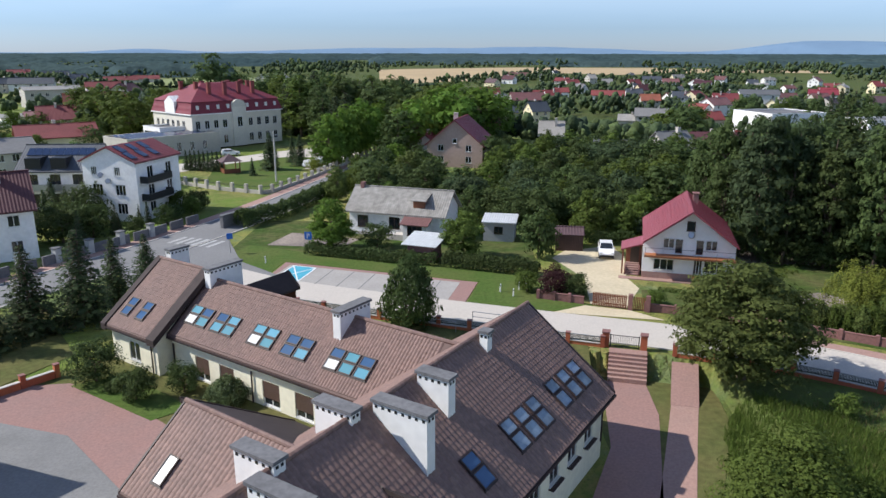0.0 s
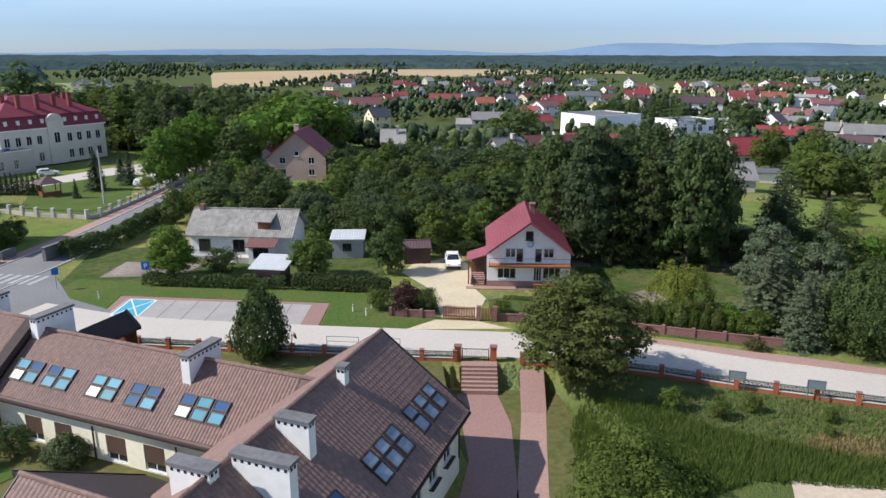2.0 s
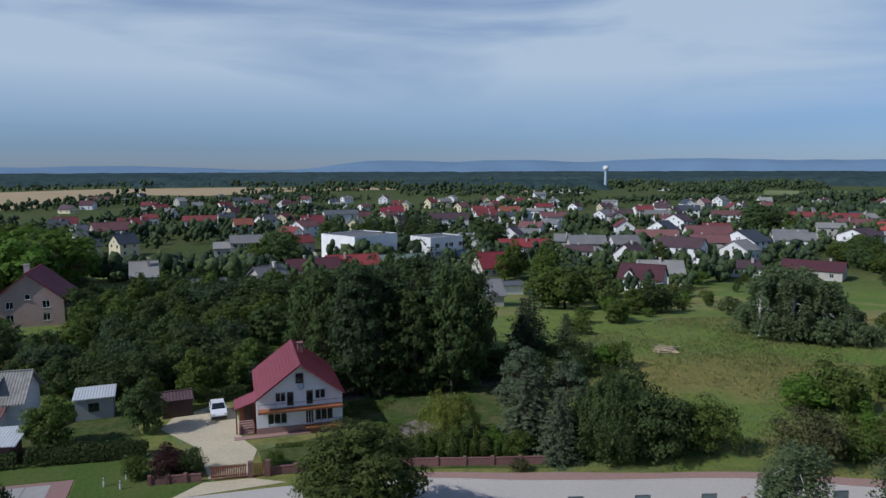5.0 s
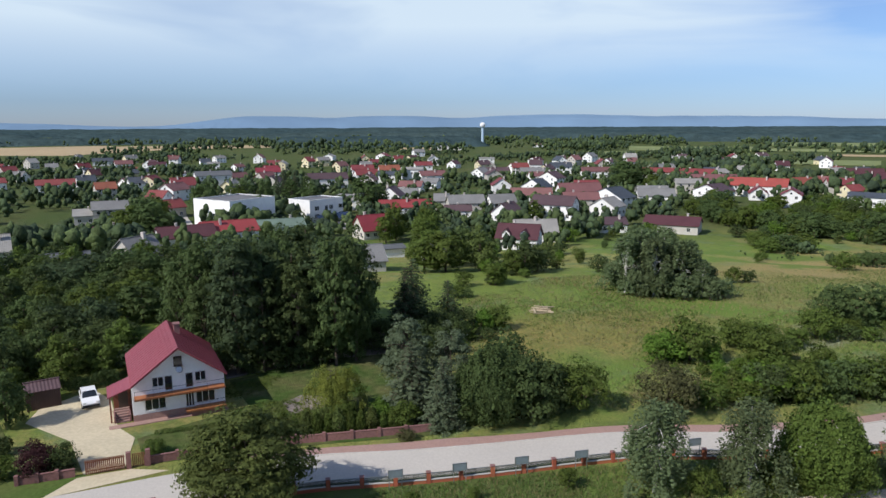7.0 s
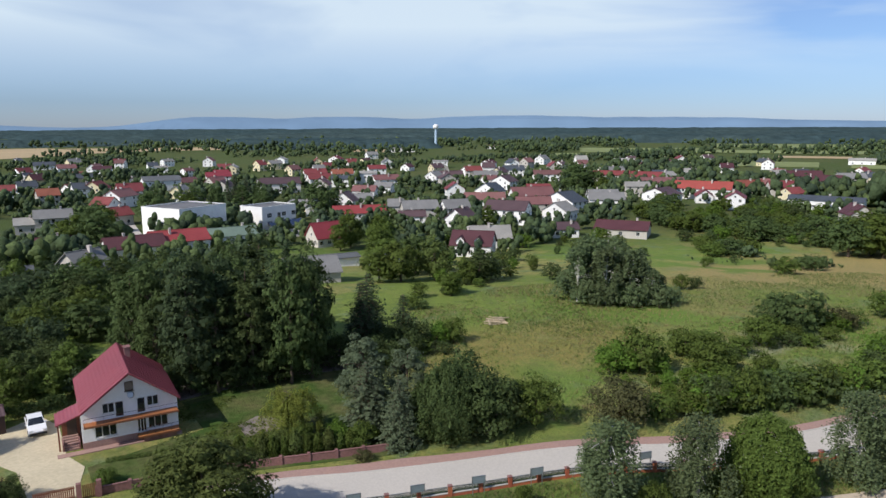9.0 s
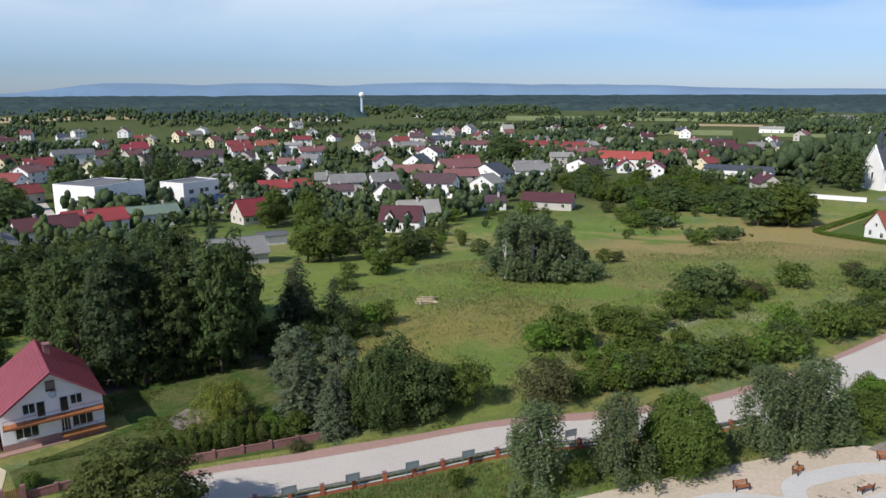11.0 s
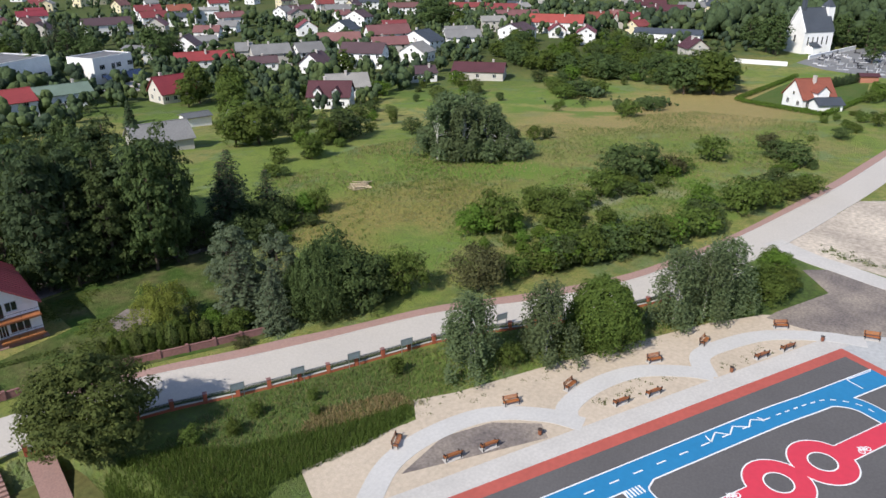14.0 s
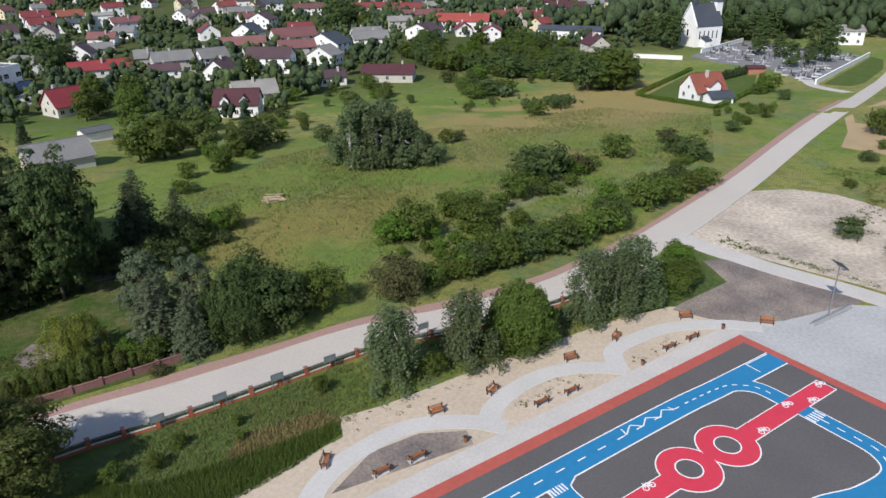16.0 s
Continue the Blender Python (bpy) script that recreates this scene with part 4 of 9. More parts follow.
def crown_points(seed, count, clumps, zlo, zhi, wide, pear=0.0, core=0.35, clump_r=0.13):
    """Leaves on many clumps that fill a crown between two heights of a tree one metre high."""
    r = np.random.RandomState(seed)
    zc, rz = (zlo + zhi) / 2, (zhi - zlo) / 2
    C = []
    while len(C) < clumps:
        d = r.normal(size=3)
        d /= np.linalg.norm(d)
        rad = r.uniform(core, 1.0) ** 0.5 * r.uniform(0.82, 1.08)
        z = d[2] * rad
        w = wide * (1 - pear * z)
        C.append((d[0] * rad * w * 0.5, d[1] * rad * w * 0.5, zc + z * rz))
    C = np.array(C)
    cr = r.uniform(0.65, 1.25, clumps) * clump_r
    i = r.randint(0, clumps, count)
    d = r.normal(size=(count, 3))
    d /= np.linalg.norm(d, axis=1, keepdims=True)
    d[:, 2] = np.where(r.rand(count) < 0.65, np.abs(d[:, 2]), d[:, 2])
    rad = cr[i] * r.uniform(0.55, 1.05, count)
    P = C[i] + d * rad[:, None] * np.array([1, 1, 0.75])
    P[:, 2] = np.maximum(P[:, 2], zlo * 0.6 + 0.01)
    out = P - np.array([0, 0, zc - 0.2])
    N = d + 0.5 * out / (np.linalg.norm(out, axis=1, keepdims=True) + 1e-6) + r.normal(size=d.shape) * 0.34
    return P, N, C


def trunk_geo(seed, h, r0, limbs, C=None, z0=0.25):
    rr = random.Random(seed)
    g = Geo()
    x = y = 0.0
    pz, pr = -0.03, r0
    for i in range(1, 6):
        nx, ny, nz = x + rr.uniform(-.012, .012), y + rr.uniform(-.012, .012), h * i / 5
        nr = r0 * (1 - 0.8 * i / 5)
        g.tube((x, y, pz), (nx, ny, nz), pr, nr, 7)
        x, y, pz, pr = nx, ny, nz, nr
    for i in range(limbs):
        z = rr.uniform(z0, h * 0.85)
        if C is not None:
            t = C[rr.randrange(len(C))]
            t = Vector(t) * 0.85
            t.z = max(t.z, z + 0.03)
        else:
            a = rr.uniform(0, 6.28)
            t = Vector((0.2 * math.cos(a), 0.2 * math.sin(a), z + 0.12))
        s = Vector((0, 0, z))
        mid_ = s.lerp(t, 0.5) + Vector((0, 0, 0.03))
        g.tube(s, mid_, r0 * 0.4, r0 * 0.25, 5)
        g.tube(mid_, t, r0 * 0.25, r0 * 0.08, 5)
    return g


PROTO = {}


def proto(kind, leaf, seed, fine):
    """Trunk and crown meshes of a tree one metre high."""
    key = (kind, leaf, seed, fine)
    if key in PROTO:
        return PROTO[key]
    mat, sd = M["leaf_" + leaf], seed * 17 + len(kind)
    mult = (0.62, 1.3, 0.29, 4.6)[fine]
    ls = (1.33, 1.0, 1.76, 0.6)[fine]
    r = np.random.RandomState(sd)
    bark = M["bark"]
    if kind == "round":
        P, N, C = crown_points(sd, int(5200 * mult), 240 if fine == 3 else 90, 0.05, 0.97, 0.8, 0.16, core=0.25, clump_r=0.085 if fine == 3 else 0.13)
        S = r.uniform(0.6, 1.2, len(P)) * 0.0225 * ls
        tg = trunk_geo(sd, 0.7, 0.028, 12 if fine != 2 else 5, C)
    elif kind == "tall":
        P, N, C = crown_points(sd, int(6800 * mult), 110, 0.04, 0.96, 0.5, 0.3, core=0.25, clump_r=0.075)
        S = r.uniform(0.6, 1.2, len(P)) * 0.0135 * ls
        tg = trunk_geo(sd, 0.85, 0.018, 14 if fine != 2 else 4, C)
    elif kind == "bush":
        P, N, C = crown_points(sd, int(3500 * mult), 70, 0.02, 0.93, 1.1, 0.1, core=0.15, clump_r=0.19)
        S = r.uniform(0.6, 1.2, len(P)) * 0.0275 * ls
        tg = trunk_geo(sd, 0.5, 0.03, 8, C, 0.05)
    elif kind in ("egg", "column"):
        slim = 0.27 if kind == "column" else 0.54
        d = r.normal(size=(int(5200 * mult), 3))
        d /= np.linalg.norm(d, axis=1, keepdims=True)
        lump = np.array([noise.noise(Vector(q) * 2.6 + Vector((sd, 0, 0))) + 0.6 * noise.noise(Vector(q) * 6.5) for q in d])
        rad = (0.93 + 0.32 * lump) * r.uniform(0.78, 1.06, len(d))
        z = d[:, 2] * rad
        P = np.c_[d[:, 0] * rad * slim * (1 - 0.34 * z), d[:, 1] * rad * slim * (1 - 0.34 * z), np.maximum(0.48 + 0.5 * z, 0.015)]
        N = d + r.normal(size=d.shape) * 0.55
        S = r.uniform(0.6, 1.2, len(P)) * (0.02 if kind == "column" else 0.03) * ls
        tg = trunk_geo(sd, 0.6, 0.026, 6, P[:60] * 0.8, 0.08)
    elif kind in ("spruce", "pine"):
        P, N, S = [], [], []
        levels = 26
        rr = random.Random(sd)
        tg = trunk_geo(sd, 0.97, 0.018, 0)
        for i in range(levels):
            z = 0.06 + 0.93 * i / levels
            R = 0.27 * (1 - z) ** 0.85 + 0.008 if kind == "spruce" else 0.34 * (1 - z) ** 0.62 * min(1.0, 0.75 + z * 2)
            nb = 9 if i < 18 else 6
            a0 = rr.uniform(0, 6.28)
            for b in range(nb):
                a = a0 + 6.283 * b / nb + rr.uniform(-.25, .25)
                RR = R * rr.uniform(0.75, 1.15)
                dx, dy = math.cos(a), math.sin(a)
                steps = max(3, int((5 + 7 * (1 - z)) * mult * (0.85 if kind == "spruce" else 1.25)))
                tg.tube((0, 0, z), (dx * RR * 0.8, dy * RR * 0.8, z - RR * 0.3), 0.004, 0.0015, 3, caps=False)
                for s in range(steps):
                    t = (s + rr.random()) / steps
                    rad = RR * (0.12 + 0.88 * t)
                    side = rr.uniform(-1, 1) * RR * 0.3 * (1.05 - t * 0.6)
                    P.append((dx * rad - dy * side, dy * rad + dx * side, z - rad * 0.36 + RR * 0.1 * t * t + rr.uniform(-.006, .006)))
                    N.append((dx * 0.5 + rr.gauss(0, .35), dy * 0.5 + rr.gauss(0, .35), 0.9 + rr.gauss(0, .3)))
                    S.append(rr.uniform(0.6, 1.2) * 0.024 * ls * (0.55 + 0.6 * (1 - z)))
    elif kind in ("birch", "willow"):
        P, N, S = [], [], []
        rr = random.Random(sd)
        C = []
        for k in range(36 if kind == "birch" else 60):
            z = rr.uniform(0.22, 1.0) if kind == "birch" else rr.uniform(0.35, 0.98)
            a, q = rr.uniform(0, 6.28), rr.uniform(0.25, 1.08)
            w = (0.3 * (1.04 - z) ** 0.55 + 0.02 if kind == "birch" else 0.44 * math.sqrt(max(0.0, 1.02 - z)) + 0.1) * q
            C.append((w * math.cos(a), w * math.sin(a), z))
        tg = trunk_geo(sd, 0.93, 0.016, 22, C)
        bark = M["bark_birch"] if kind == "birch" else bark
        for c in C:
            for k in range(int(8 * mult ** 0.6)):
                p = Vector(c) + Vector((rr.gauss(0, .032), rr.gauss(0, .032), rr.gauss(0, .022)))
                out = Vector((p.x, p.y, 0)).normalized() * 0.007 if p.xy.length > 0.01 else Vector((0.006, 0, 0))
                for s in range(int(rr.uniform(3, 12) * mult ** 0.4)):
                    p = p + out * max(0, 1 - s * 0.16) + Vector((rr.gauss(0, .005), rr.gauss(0, .005), -0.019))
                    if p.z < 0.06:
                        break
                    P.append(tuple(p + Vector((rr.gauss(0, .01), rr.gauss(0, .01), 0))))
                    N.append((p.x * 2 + rr.gauss(0, .5), p.y * 2 + rr.gauss(0, .5), 0.5 + rr.gauss(0, .4)))
                    S.append(rr.uniform(0.6, 1.2) * 0.021 * ls)
    PROTO[key] = (tg.mesh("trunk", [bark]), leaf_mesh("crown", P, N, S, mat, sd), )
    return PROTO[key]


TREE_WORDS = {"round": "broadleaf tree", "tall": "tall broadleaf tree", "bush": "bushy shrub", "spruce": "spruce", "pine": "pine", "birch": "drooping birch", "willow": "weeping willow", "egg": "dense egg-shaped shrub", "column": "columnar thuja"}
LEAF_WORDS = {"green": "mid-green", "dark": "dark green", "bright": "bright green", "yellow": "yellow-green", "spruce": "deep green", "blue_spruce": "blue-grey", "birch": "grey-green", "olive": "olive green",
              "purple": "purple-leaved", "brownish": "dull brown-green", "reed": "fresh green", "straw": "straw"}
tree_count = 0
DISTANT = {}


def tree(kind, leaf, x, y, h, wide=1.0, fine=0, where="standing in grass", group=""):
    global tree_count
    tree_count += 1
    if fine == 0 and math.hypot(x, y) > 112:
        fine = 2
    tm, cm = proto(kind, leaf, tree_count % (2 if fine in (1, 3) else 3), fine)
    if math.hypot(x, y) > 205 and kind in ("round", "tall"):
        m = pose(x, y, ground_z(x, y) - 0.04, 0, 0, (tree_count * 67) % 360) @ Matrix.Diagonal((h * wide, h * wide, h, 1))
        DISTANT.setdefault(leaf, []).append((tm, cm, m))
        return None
    name = {"bush": "shrub", "egg": "shrub", "column": "thuja", "spruce": "spruce_tree", "pine": "pine_tree", "birch": "birch_tree", "willow": "willow_tree"}.get(kind, "tree")
    m = pose(x, y, ground_z(x, y) - 0.04, 0, 0, (tree_count * 67) % 360) @ Matrix.Diagonal((h * wide, h * wide, h, 1))
    t = thing(name, LEAF_WORDS[leaf] + " " + TREE_WORDS[kind] + " " + where, name.replace("_", " "), m, group)
    part("trunk", tm, None, t)
    part("crown", cm, None, t)
    return t


def grove(poly, spacing, kinds, h0, h1, seed, where, fine=0, wide=(0.85, 1.2), group=""):
    """Trees at loose random places over a polygon."""
    rr = random.Random(seed)
    xs, ys = [p[0] for p in poly], [p[1] for p in poly]
    placed = []
    for _ in range(3000):
        p = (rr.uniform(min(xs), max(xs)), rr.uniform(min(ys), max(ys)))
        if inside(p, poly) and all((p[0] - q[0]) ** 2 + (p[1] - q[1]) ** 2 > spacing ** 2 for q in placed):
            placed.append(p)
            kind, leaf = kinds[rr.randrange(len(kinds))]
            tree(kind, leaf, p[0], p[1], rr.uniform(h0, h1), rr.uniform(*wide), fine, where, group)


def hedge(line, width, height, leaf, label, seed, density=70, leaf_size=0.09):
    r = np.random.RandomState(seed)
    P, N = [], []
    tot = 0.0
    for a, b in zip(line, line[1:]):
        a, b = np.array(a), np.array(b)
        L = np.linalg.norm(b - a)
        t = (b - a) / L
        n2 = np.array([-t[1], t[0]])
        k = int(L * density * 1.7)
        s, ang = r.uniform(0, L, k), r.uniform(0, math.pi, k)
        top = height * (1 + 0.1 * np.sin((s + tot) * 1.7) + r.normal(0, 0.06, k))
        hz = np.sin(ang) ** 0.55 * top
        off = np.sign(np.cos(ang)) * np.abs(np.cos(ang)) ** 0.55 * width / 2 * (1 + r.normal(0, 0.08, k))
        p = a + s[:, None] * t + off[:, None] * n2
        P.append(np.c_[p, np.array([ground_z(*q) for q in p]) + np.maximum(hz * r.uniform(0.75, 1.0, k), 0.03)])
        N.append(np.c_[np.cos(ang)[:, None] * n2, np.sin(ang)] + r.normal(0, 0.5, (k, 3)))
        tot += L
    P, N = np.concatenate(P), np.concatenate(N)
    me = leaf_mesh("hedge", P, N, r.uniform(0.6, 1.2, len(P)) * leaf_size, M["leaf_" + leaf], seed)
    return tagged(part("hedge", me, None), label, "hedge")


def tufts(name, poly, count, h, leaf, seed, label, spread=0.5, drift=-2.0, blade=1.0):
    """Tall grass or reed as many leaning blades."""
    rr = random.Random(seed)
    g = Geo()
    xs, ys = [p[0] for p in poly], [p[1] for p in poly]
    n = 0
    while n < count:
        x, y = rr.uniform(min(xs), max(xs)), rr.uniform(min(ys), max(ys))
        if not inside((x, y), poly) or noise.noise(Vector((x * 0.06, y * 0.06, seed))) + rr.gauss(0, 0.12) < drift:
            continue
        n += 1
        z = ground_z(x, y)
        for k in range(3):
            a, hh, w = rr.uniform(0, 6.28), h * rr.uniform(0.5, 1.2), rr.uniform(0.04, 0.1) * blade
            bx, by = x + rr.uniform(-.12, .12), y + rr.uniform(-.12, .12)
            lx, ly = rr.gauss(0, spread) * hh * 0.6, rr.gauss(0, spread) * hh * 0.6
            cx, cy = math.cos(a) * w, math.sin(a) * w
            g.add([(bx - cx, by - cy, z - 0.02), (bx + cx, by + cy, z - 0.02), (bx + lx, by + ly, z + hh)], [(0, 1, 2)])
    return tagged(part(name, g, M["leaf_" + leaf]), label, "grass", "", "stuff")


# ---- houses ----
def wall_side(g, m, w, h, openings, gable=0.0, depth=0.14, mi=0):
    """A wall facing -y with openings (x, z, width, height) cut through it and their reveals."""
    xs = sorted({0.0, w, *[o[0] for o in openings], *[o[0] + o[2] for o in openings]})
    zs = sorted({0.0, h, *[o[1] for o in openings], *[o[1] + o[3] for o in openings]})
    for x0, x1 in zip(xs, xs[1:]):
        for z0, z1 in zip(zs, zs[1:]):
            cx, cz = (x0 + x1) / 2, (z0 + z1) / 2
            if any(o[0] < cx < o[0] + o[2] and o[1] < cz < o[1] + o[3] for o in openings):
                continue
            g.add([m @ Vector(p) for p in ((x0, 0, z0), (x1, 0, z0), (x1, 0, z1), (x0, 0, z1))], [(0, 1, 2, 3)], mi)
    for x, z, ow, oh in openings:
        a = [(x, z), (x + ow, z), (x + ow, z + oh), (x, z + oh)]
        for i in range(4):
            p, q = a[i], a[(i + 1) % 4]
            g.add([m @ Vector(v) for v in ((p[0], 0, p[1]), (p[0], depth, p[1]), (q[0], depth, q[1]), (q[0], 0, q[1]))], [(0, 1, 2, 3)], mi)
    if gable:
        g.add([m @ Vector(p) for p in ((0, 0, h), (w, 0, h), (w / 2, 0, h + gable))], [(0, 1, 2)], mi)


WIN = {}


def window_meshes(w, h, mull, frame="frame"):
    key = (round(w, 2), round(h, 2), mull, frame)
    if key not in WIN:
        g, t = Geo(), 0.07
        for b in ((0, 0, w, t), (0, h - t, w, h), (0, t, t, h - t), (w - t, t, w, h - t)):
            g.box(b[0], 0.05, b[1], b[2], 0.13, b[3])
        for i in range(1, mull):
            g.box(w * i / mull - t / 2, 0.055, t, w * i / mull + t / 2, 0.125, h - t)
        g.box(-0.06, -0.07, -0.05, w + 0.06, 0.06, 0.0)
        p = Geo().box(t * 0.8, 0.085, t * 0.8, w - t * 0.8, 0.11, h - t * 0.8)
        WIN[key] = (g.mesh("window", [M[frame]]), p.mesh("pane", [M["pane"]]))
    return WIN[key]


def add_windows(parent, m, openings, mull=2, frame="frame"):
    for x, z, w, h in openings:
        fm, pm = window_meshes(w, h, mull if w > 0.8 else 1, frame)
        fr = part("window", fm, None, parent, m=m @ Matrix.Translation((x, 0, z)))
        part("pane", pm, None, fr)


def side_frames(L, W):
    """Front, right, back and left wall frames of a block L by W about its middle: x along the wall, y inwards."""
    return [(Matrix.Translation((-L / 2, -W / 2, 0)), L), (Matrix.Translation((L / 2, -W / 2, 0)) @ Matrix.Rotation(math.pi / 2, 4, "Z"), W),
            (Matrix.Translation((L / 2, W / 2, 0)) @ Matrix.Rotation(math.pi, 4, "Z"), L), (Matrix.Translation((-L / 2, W / 2, 0)) @ Matrix.Rotation(-math.pi / 2, 4, "Z"), W)]


def gable_roof(L, W, eave, rise, over=0.45, t=0.2):
    g = Geo()
    s = rise / (W / 2)
    zl = eave - over * s
    x0, x1, y0, y1, zr = -L / 2 - over, L / 2 + over, -W / 2 - over, W / 2 + over, eave + rise
    g.slab([(x0, y0, zl + t), (x1, y0, zl + t), (x1, 0, zr + t), (x0, 0, zr + t)], t)
    g.slab([(x0, 0, zr + t), (x1, 0, zr + t), (x1, y1, zl + t), (x0, y1, zl + t)], t)
    g.box(x0 - 0.02, -0.13, zr + t - 0.05, x1 + 0.02, 0.13, zr + t + 0.07)
    return g


COLOR_WORDS = {"red": "red tiled", "red_bright": "bright red sheet", "maroon": "maroon", "crimson": "crimson", "rose": "faded red", "orange": "orange tiled", "brown": "brown", "brown_dark": "dark brown",
               "grey": "weathered grey", "grey_light": "pale grey", "grey_dark": "dark grey", "slate": "slate blue", "green_metal": "green metal"}
WALL_WORDS = {"white": "white", "cream": "cream", "plaster": "greyish plaster", "brick": "brick", "grey": "grey", "pink": "pinkish brick", "stone": "pale stone"}
house_count = 0


def house(x, y, ang, L, W, eave, rise, roof, wall, windows=3):
    global house_count
    house_count += 1
    rr = random.Random(house_count)
    small = eave < 3.0
    words = WALL_WORDS[wall] + (" shed" if small else " house") + " under a " + COLOR_WORDS[roof] + (" roof" if rise > 1 else " low roof")
    t = thing("shed" if small else "house", words, "shed" if small else "house", pose(x, y, ground_z(x, y), 0, 0, ang))
    g = Geo()
    to_camera = Matrix.Rotation(-radians(ang), 3, "Z") @ Vector((-x, -y, 0)).normalized()
    floors = 1 if eave < 4.4 else 2
    sides = side_frames(L, W)
    for i, (m, w) in enumerate(sides):
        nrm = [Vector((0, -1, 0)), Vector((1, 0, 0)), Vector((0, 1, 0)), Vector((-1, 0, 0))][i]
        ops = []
        # windows go only into walls turned towards the camera near the origin
        if nrm.dot(to_camera) > 0.15 and not small:
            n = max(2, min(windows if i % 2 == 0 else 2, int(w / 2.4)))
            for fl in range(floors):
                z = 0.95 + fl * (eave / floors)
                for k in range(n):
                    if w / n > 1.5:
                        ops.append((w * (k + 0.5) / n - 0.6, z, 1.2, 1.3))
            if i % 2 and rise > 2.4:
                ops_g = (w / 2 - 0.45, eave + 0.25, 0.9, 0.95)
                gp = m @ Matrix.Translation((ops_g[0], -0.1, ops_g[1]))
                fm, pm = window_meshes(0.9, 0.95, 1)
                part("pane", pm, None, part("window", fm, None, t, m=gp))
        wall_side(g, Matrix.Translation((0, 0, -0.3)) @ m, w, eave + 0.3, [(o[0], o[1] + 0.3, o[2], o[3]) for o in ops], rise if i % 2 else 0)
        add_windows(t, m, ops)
    part("wall", g, M["wall_" + wall], t)
    part("roof", gable_roof(L, W, eave, rise), M["roof_" + roof], t)
    if not small:
        cx, cy = rr.uniform(-0.3, 0.3) * L, rr.uniform(-0.2, 0.2) * W
        top = eave + rise + 0.9
        c = Geo().box(cx - 0.3, cy - 0.45, eave + rise * 0.4, cx + 0.3, cy + 0.45, top)
        c.box(cx - 0.38, cy - 0.53, top, cx + 0.38, cy + 0.53, top + 0.1)
        part("chimney", c, M["chimney"], t)
    return t


# ---- the school: three gabled wings of one building ----
school = thing("school_building", "large cream school with brown tiled gable roofs and white chimneys", "school")
FL = pose(-2.80, 42.86, 0, 0, 0, -36)       # long wing: x along its ridge, y away from the yard
FR = pose(7.4, 42.55, 0, 0, 0, 55.5)        # street wing: x along its ridge towards the street gable
FM = pose(-11.4, 33.7, 0, 0, 0, -37)        # low wing


def roof_plane(frame_, x0, x1, zr, ze, y, name="roof_slope", over=0.0, t=0.22):
    """One slope from the ridge at y 0 down to the eave at y (either sign)."""
    q = [(x0, 0, zr), (x1, 0, zr), (x1, y, ze), (x0, y, ze)]
    g = Geo().slab([(a, b, z) for a, b, z in (q if y > 0 else q[::-1])], t)
    # verge boards and gutter
    g2 = Geo()
    for x in (x0, x1):
        g2.slab([(x - 0.06, 0, zr + 0.07), (x + 0.06, 0, zr + 0.07), (x + 0.06, y, ze + 0.07), (x - 0.06, y, ze + 0.07)] if y > 0 else [(x - 0.06, y, ze + 0.07), (x + 0.06, y, ze + 0.07), (x + 0.06, 0, zr + 0.07), (x - 0.06, 0, zr + 0.07)], 0.38)
    e = 0.07 if y > 0 else -0.07
    g2.box(x0, min(y, y + e * 1.6), ze - 0.24, x1, max(y, y + e * 1.6), ze - 0.1)
    sl = part(name, g, M["tile_bed"], school, m=frame_)
    part("fascia", g2, M["fascia"], school, m=frame_)
    return sl


def ridge_caps(frame_, x0, x1, zr):
    n = int((x1 - x0) / 0.4)
    step = (x1 - x0) / n
    me = Geo().tube((0, 0, 0), (step + 0.03, 0, 0), 0.15, 0.135, 8).mesh("ridge_cap", [M["tile"]])
    for i in range(n):
        part("ridge_cap", me, None, school, m=frame_ @ Matrix.Translation((x0 + step * i, 0, zr + 0.02)))


RL, EL, YL = 6.2, 2.97, -4.1       # long wing: ridge, eave, eave line
RE, EE, YE = 6.8, 2.88, -5.3       # raised end block
RR_, ER, YR = 7.4, 2.8, -6.0      # street wing
RM, EM, YM = 5.5, 2.4, -4.1        # low wing
slope_L = roof_plane(FL, -15.45, 7.0, RL, EL, YL)
roof_plane(FL, -15.45, 7.0, RL, EL, -YL)
slope_E = roof_plane(FL, -21.3, -15.7, RE, EE, YE)
roof_plane(FL, -21.3, -15.7, RE, EE, -YE)
# broad dark strip along both verges of the end block
# the second strip also puts the gable's shade into its dark colour
for x0, x1 in ((-21.75, -21.2), (-16.1, -15.2)):
    for s_y in (YE, -YE):
        q = [(x0, 0, RE + 0.16), (x1, 0, RE + 0.16), (x1, s_y * 1.02, EE + 0.1), (x0, s_y * 1.02, EE + 0.1)]
        part("verge_sheet", Geo().slab(q if s_y > 0 else q[::-1], 0.5), M["bitumen"], school, "dark strip along the verge", m=FL)
slope_R = roof_plane(FR, -34, 0.0, RR_, ER, YR)
slope_RB = roof_plane(FR, -34, 0.0, RR_, 3.3, 5.9)
slope_M = roof_plane(FM, 0.0, 13, RM, EM, YM)
slope_MB = roof_plane(FM, -0.5, 15, RM, 0.7, 7.6, "dark_slope")
# the dark material paints shade onto this rear slope
slope_MB.data.materials[0] = M["bitumen"]
for f_, a, b, z in ((FL, -15.4, 6.9, RL), (FL, -21.4, -15.5, RE), (FR, -34, -0.05, RR_), (FM, 0, 10, RM)):
    ridge_caps(f_, a, b, z)

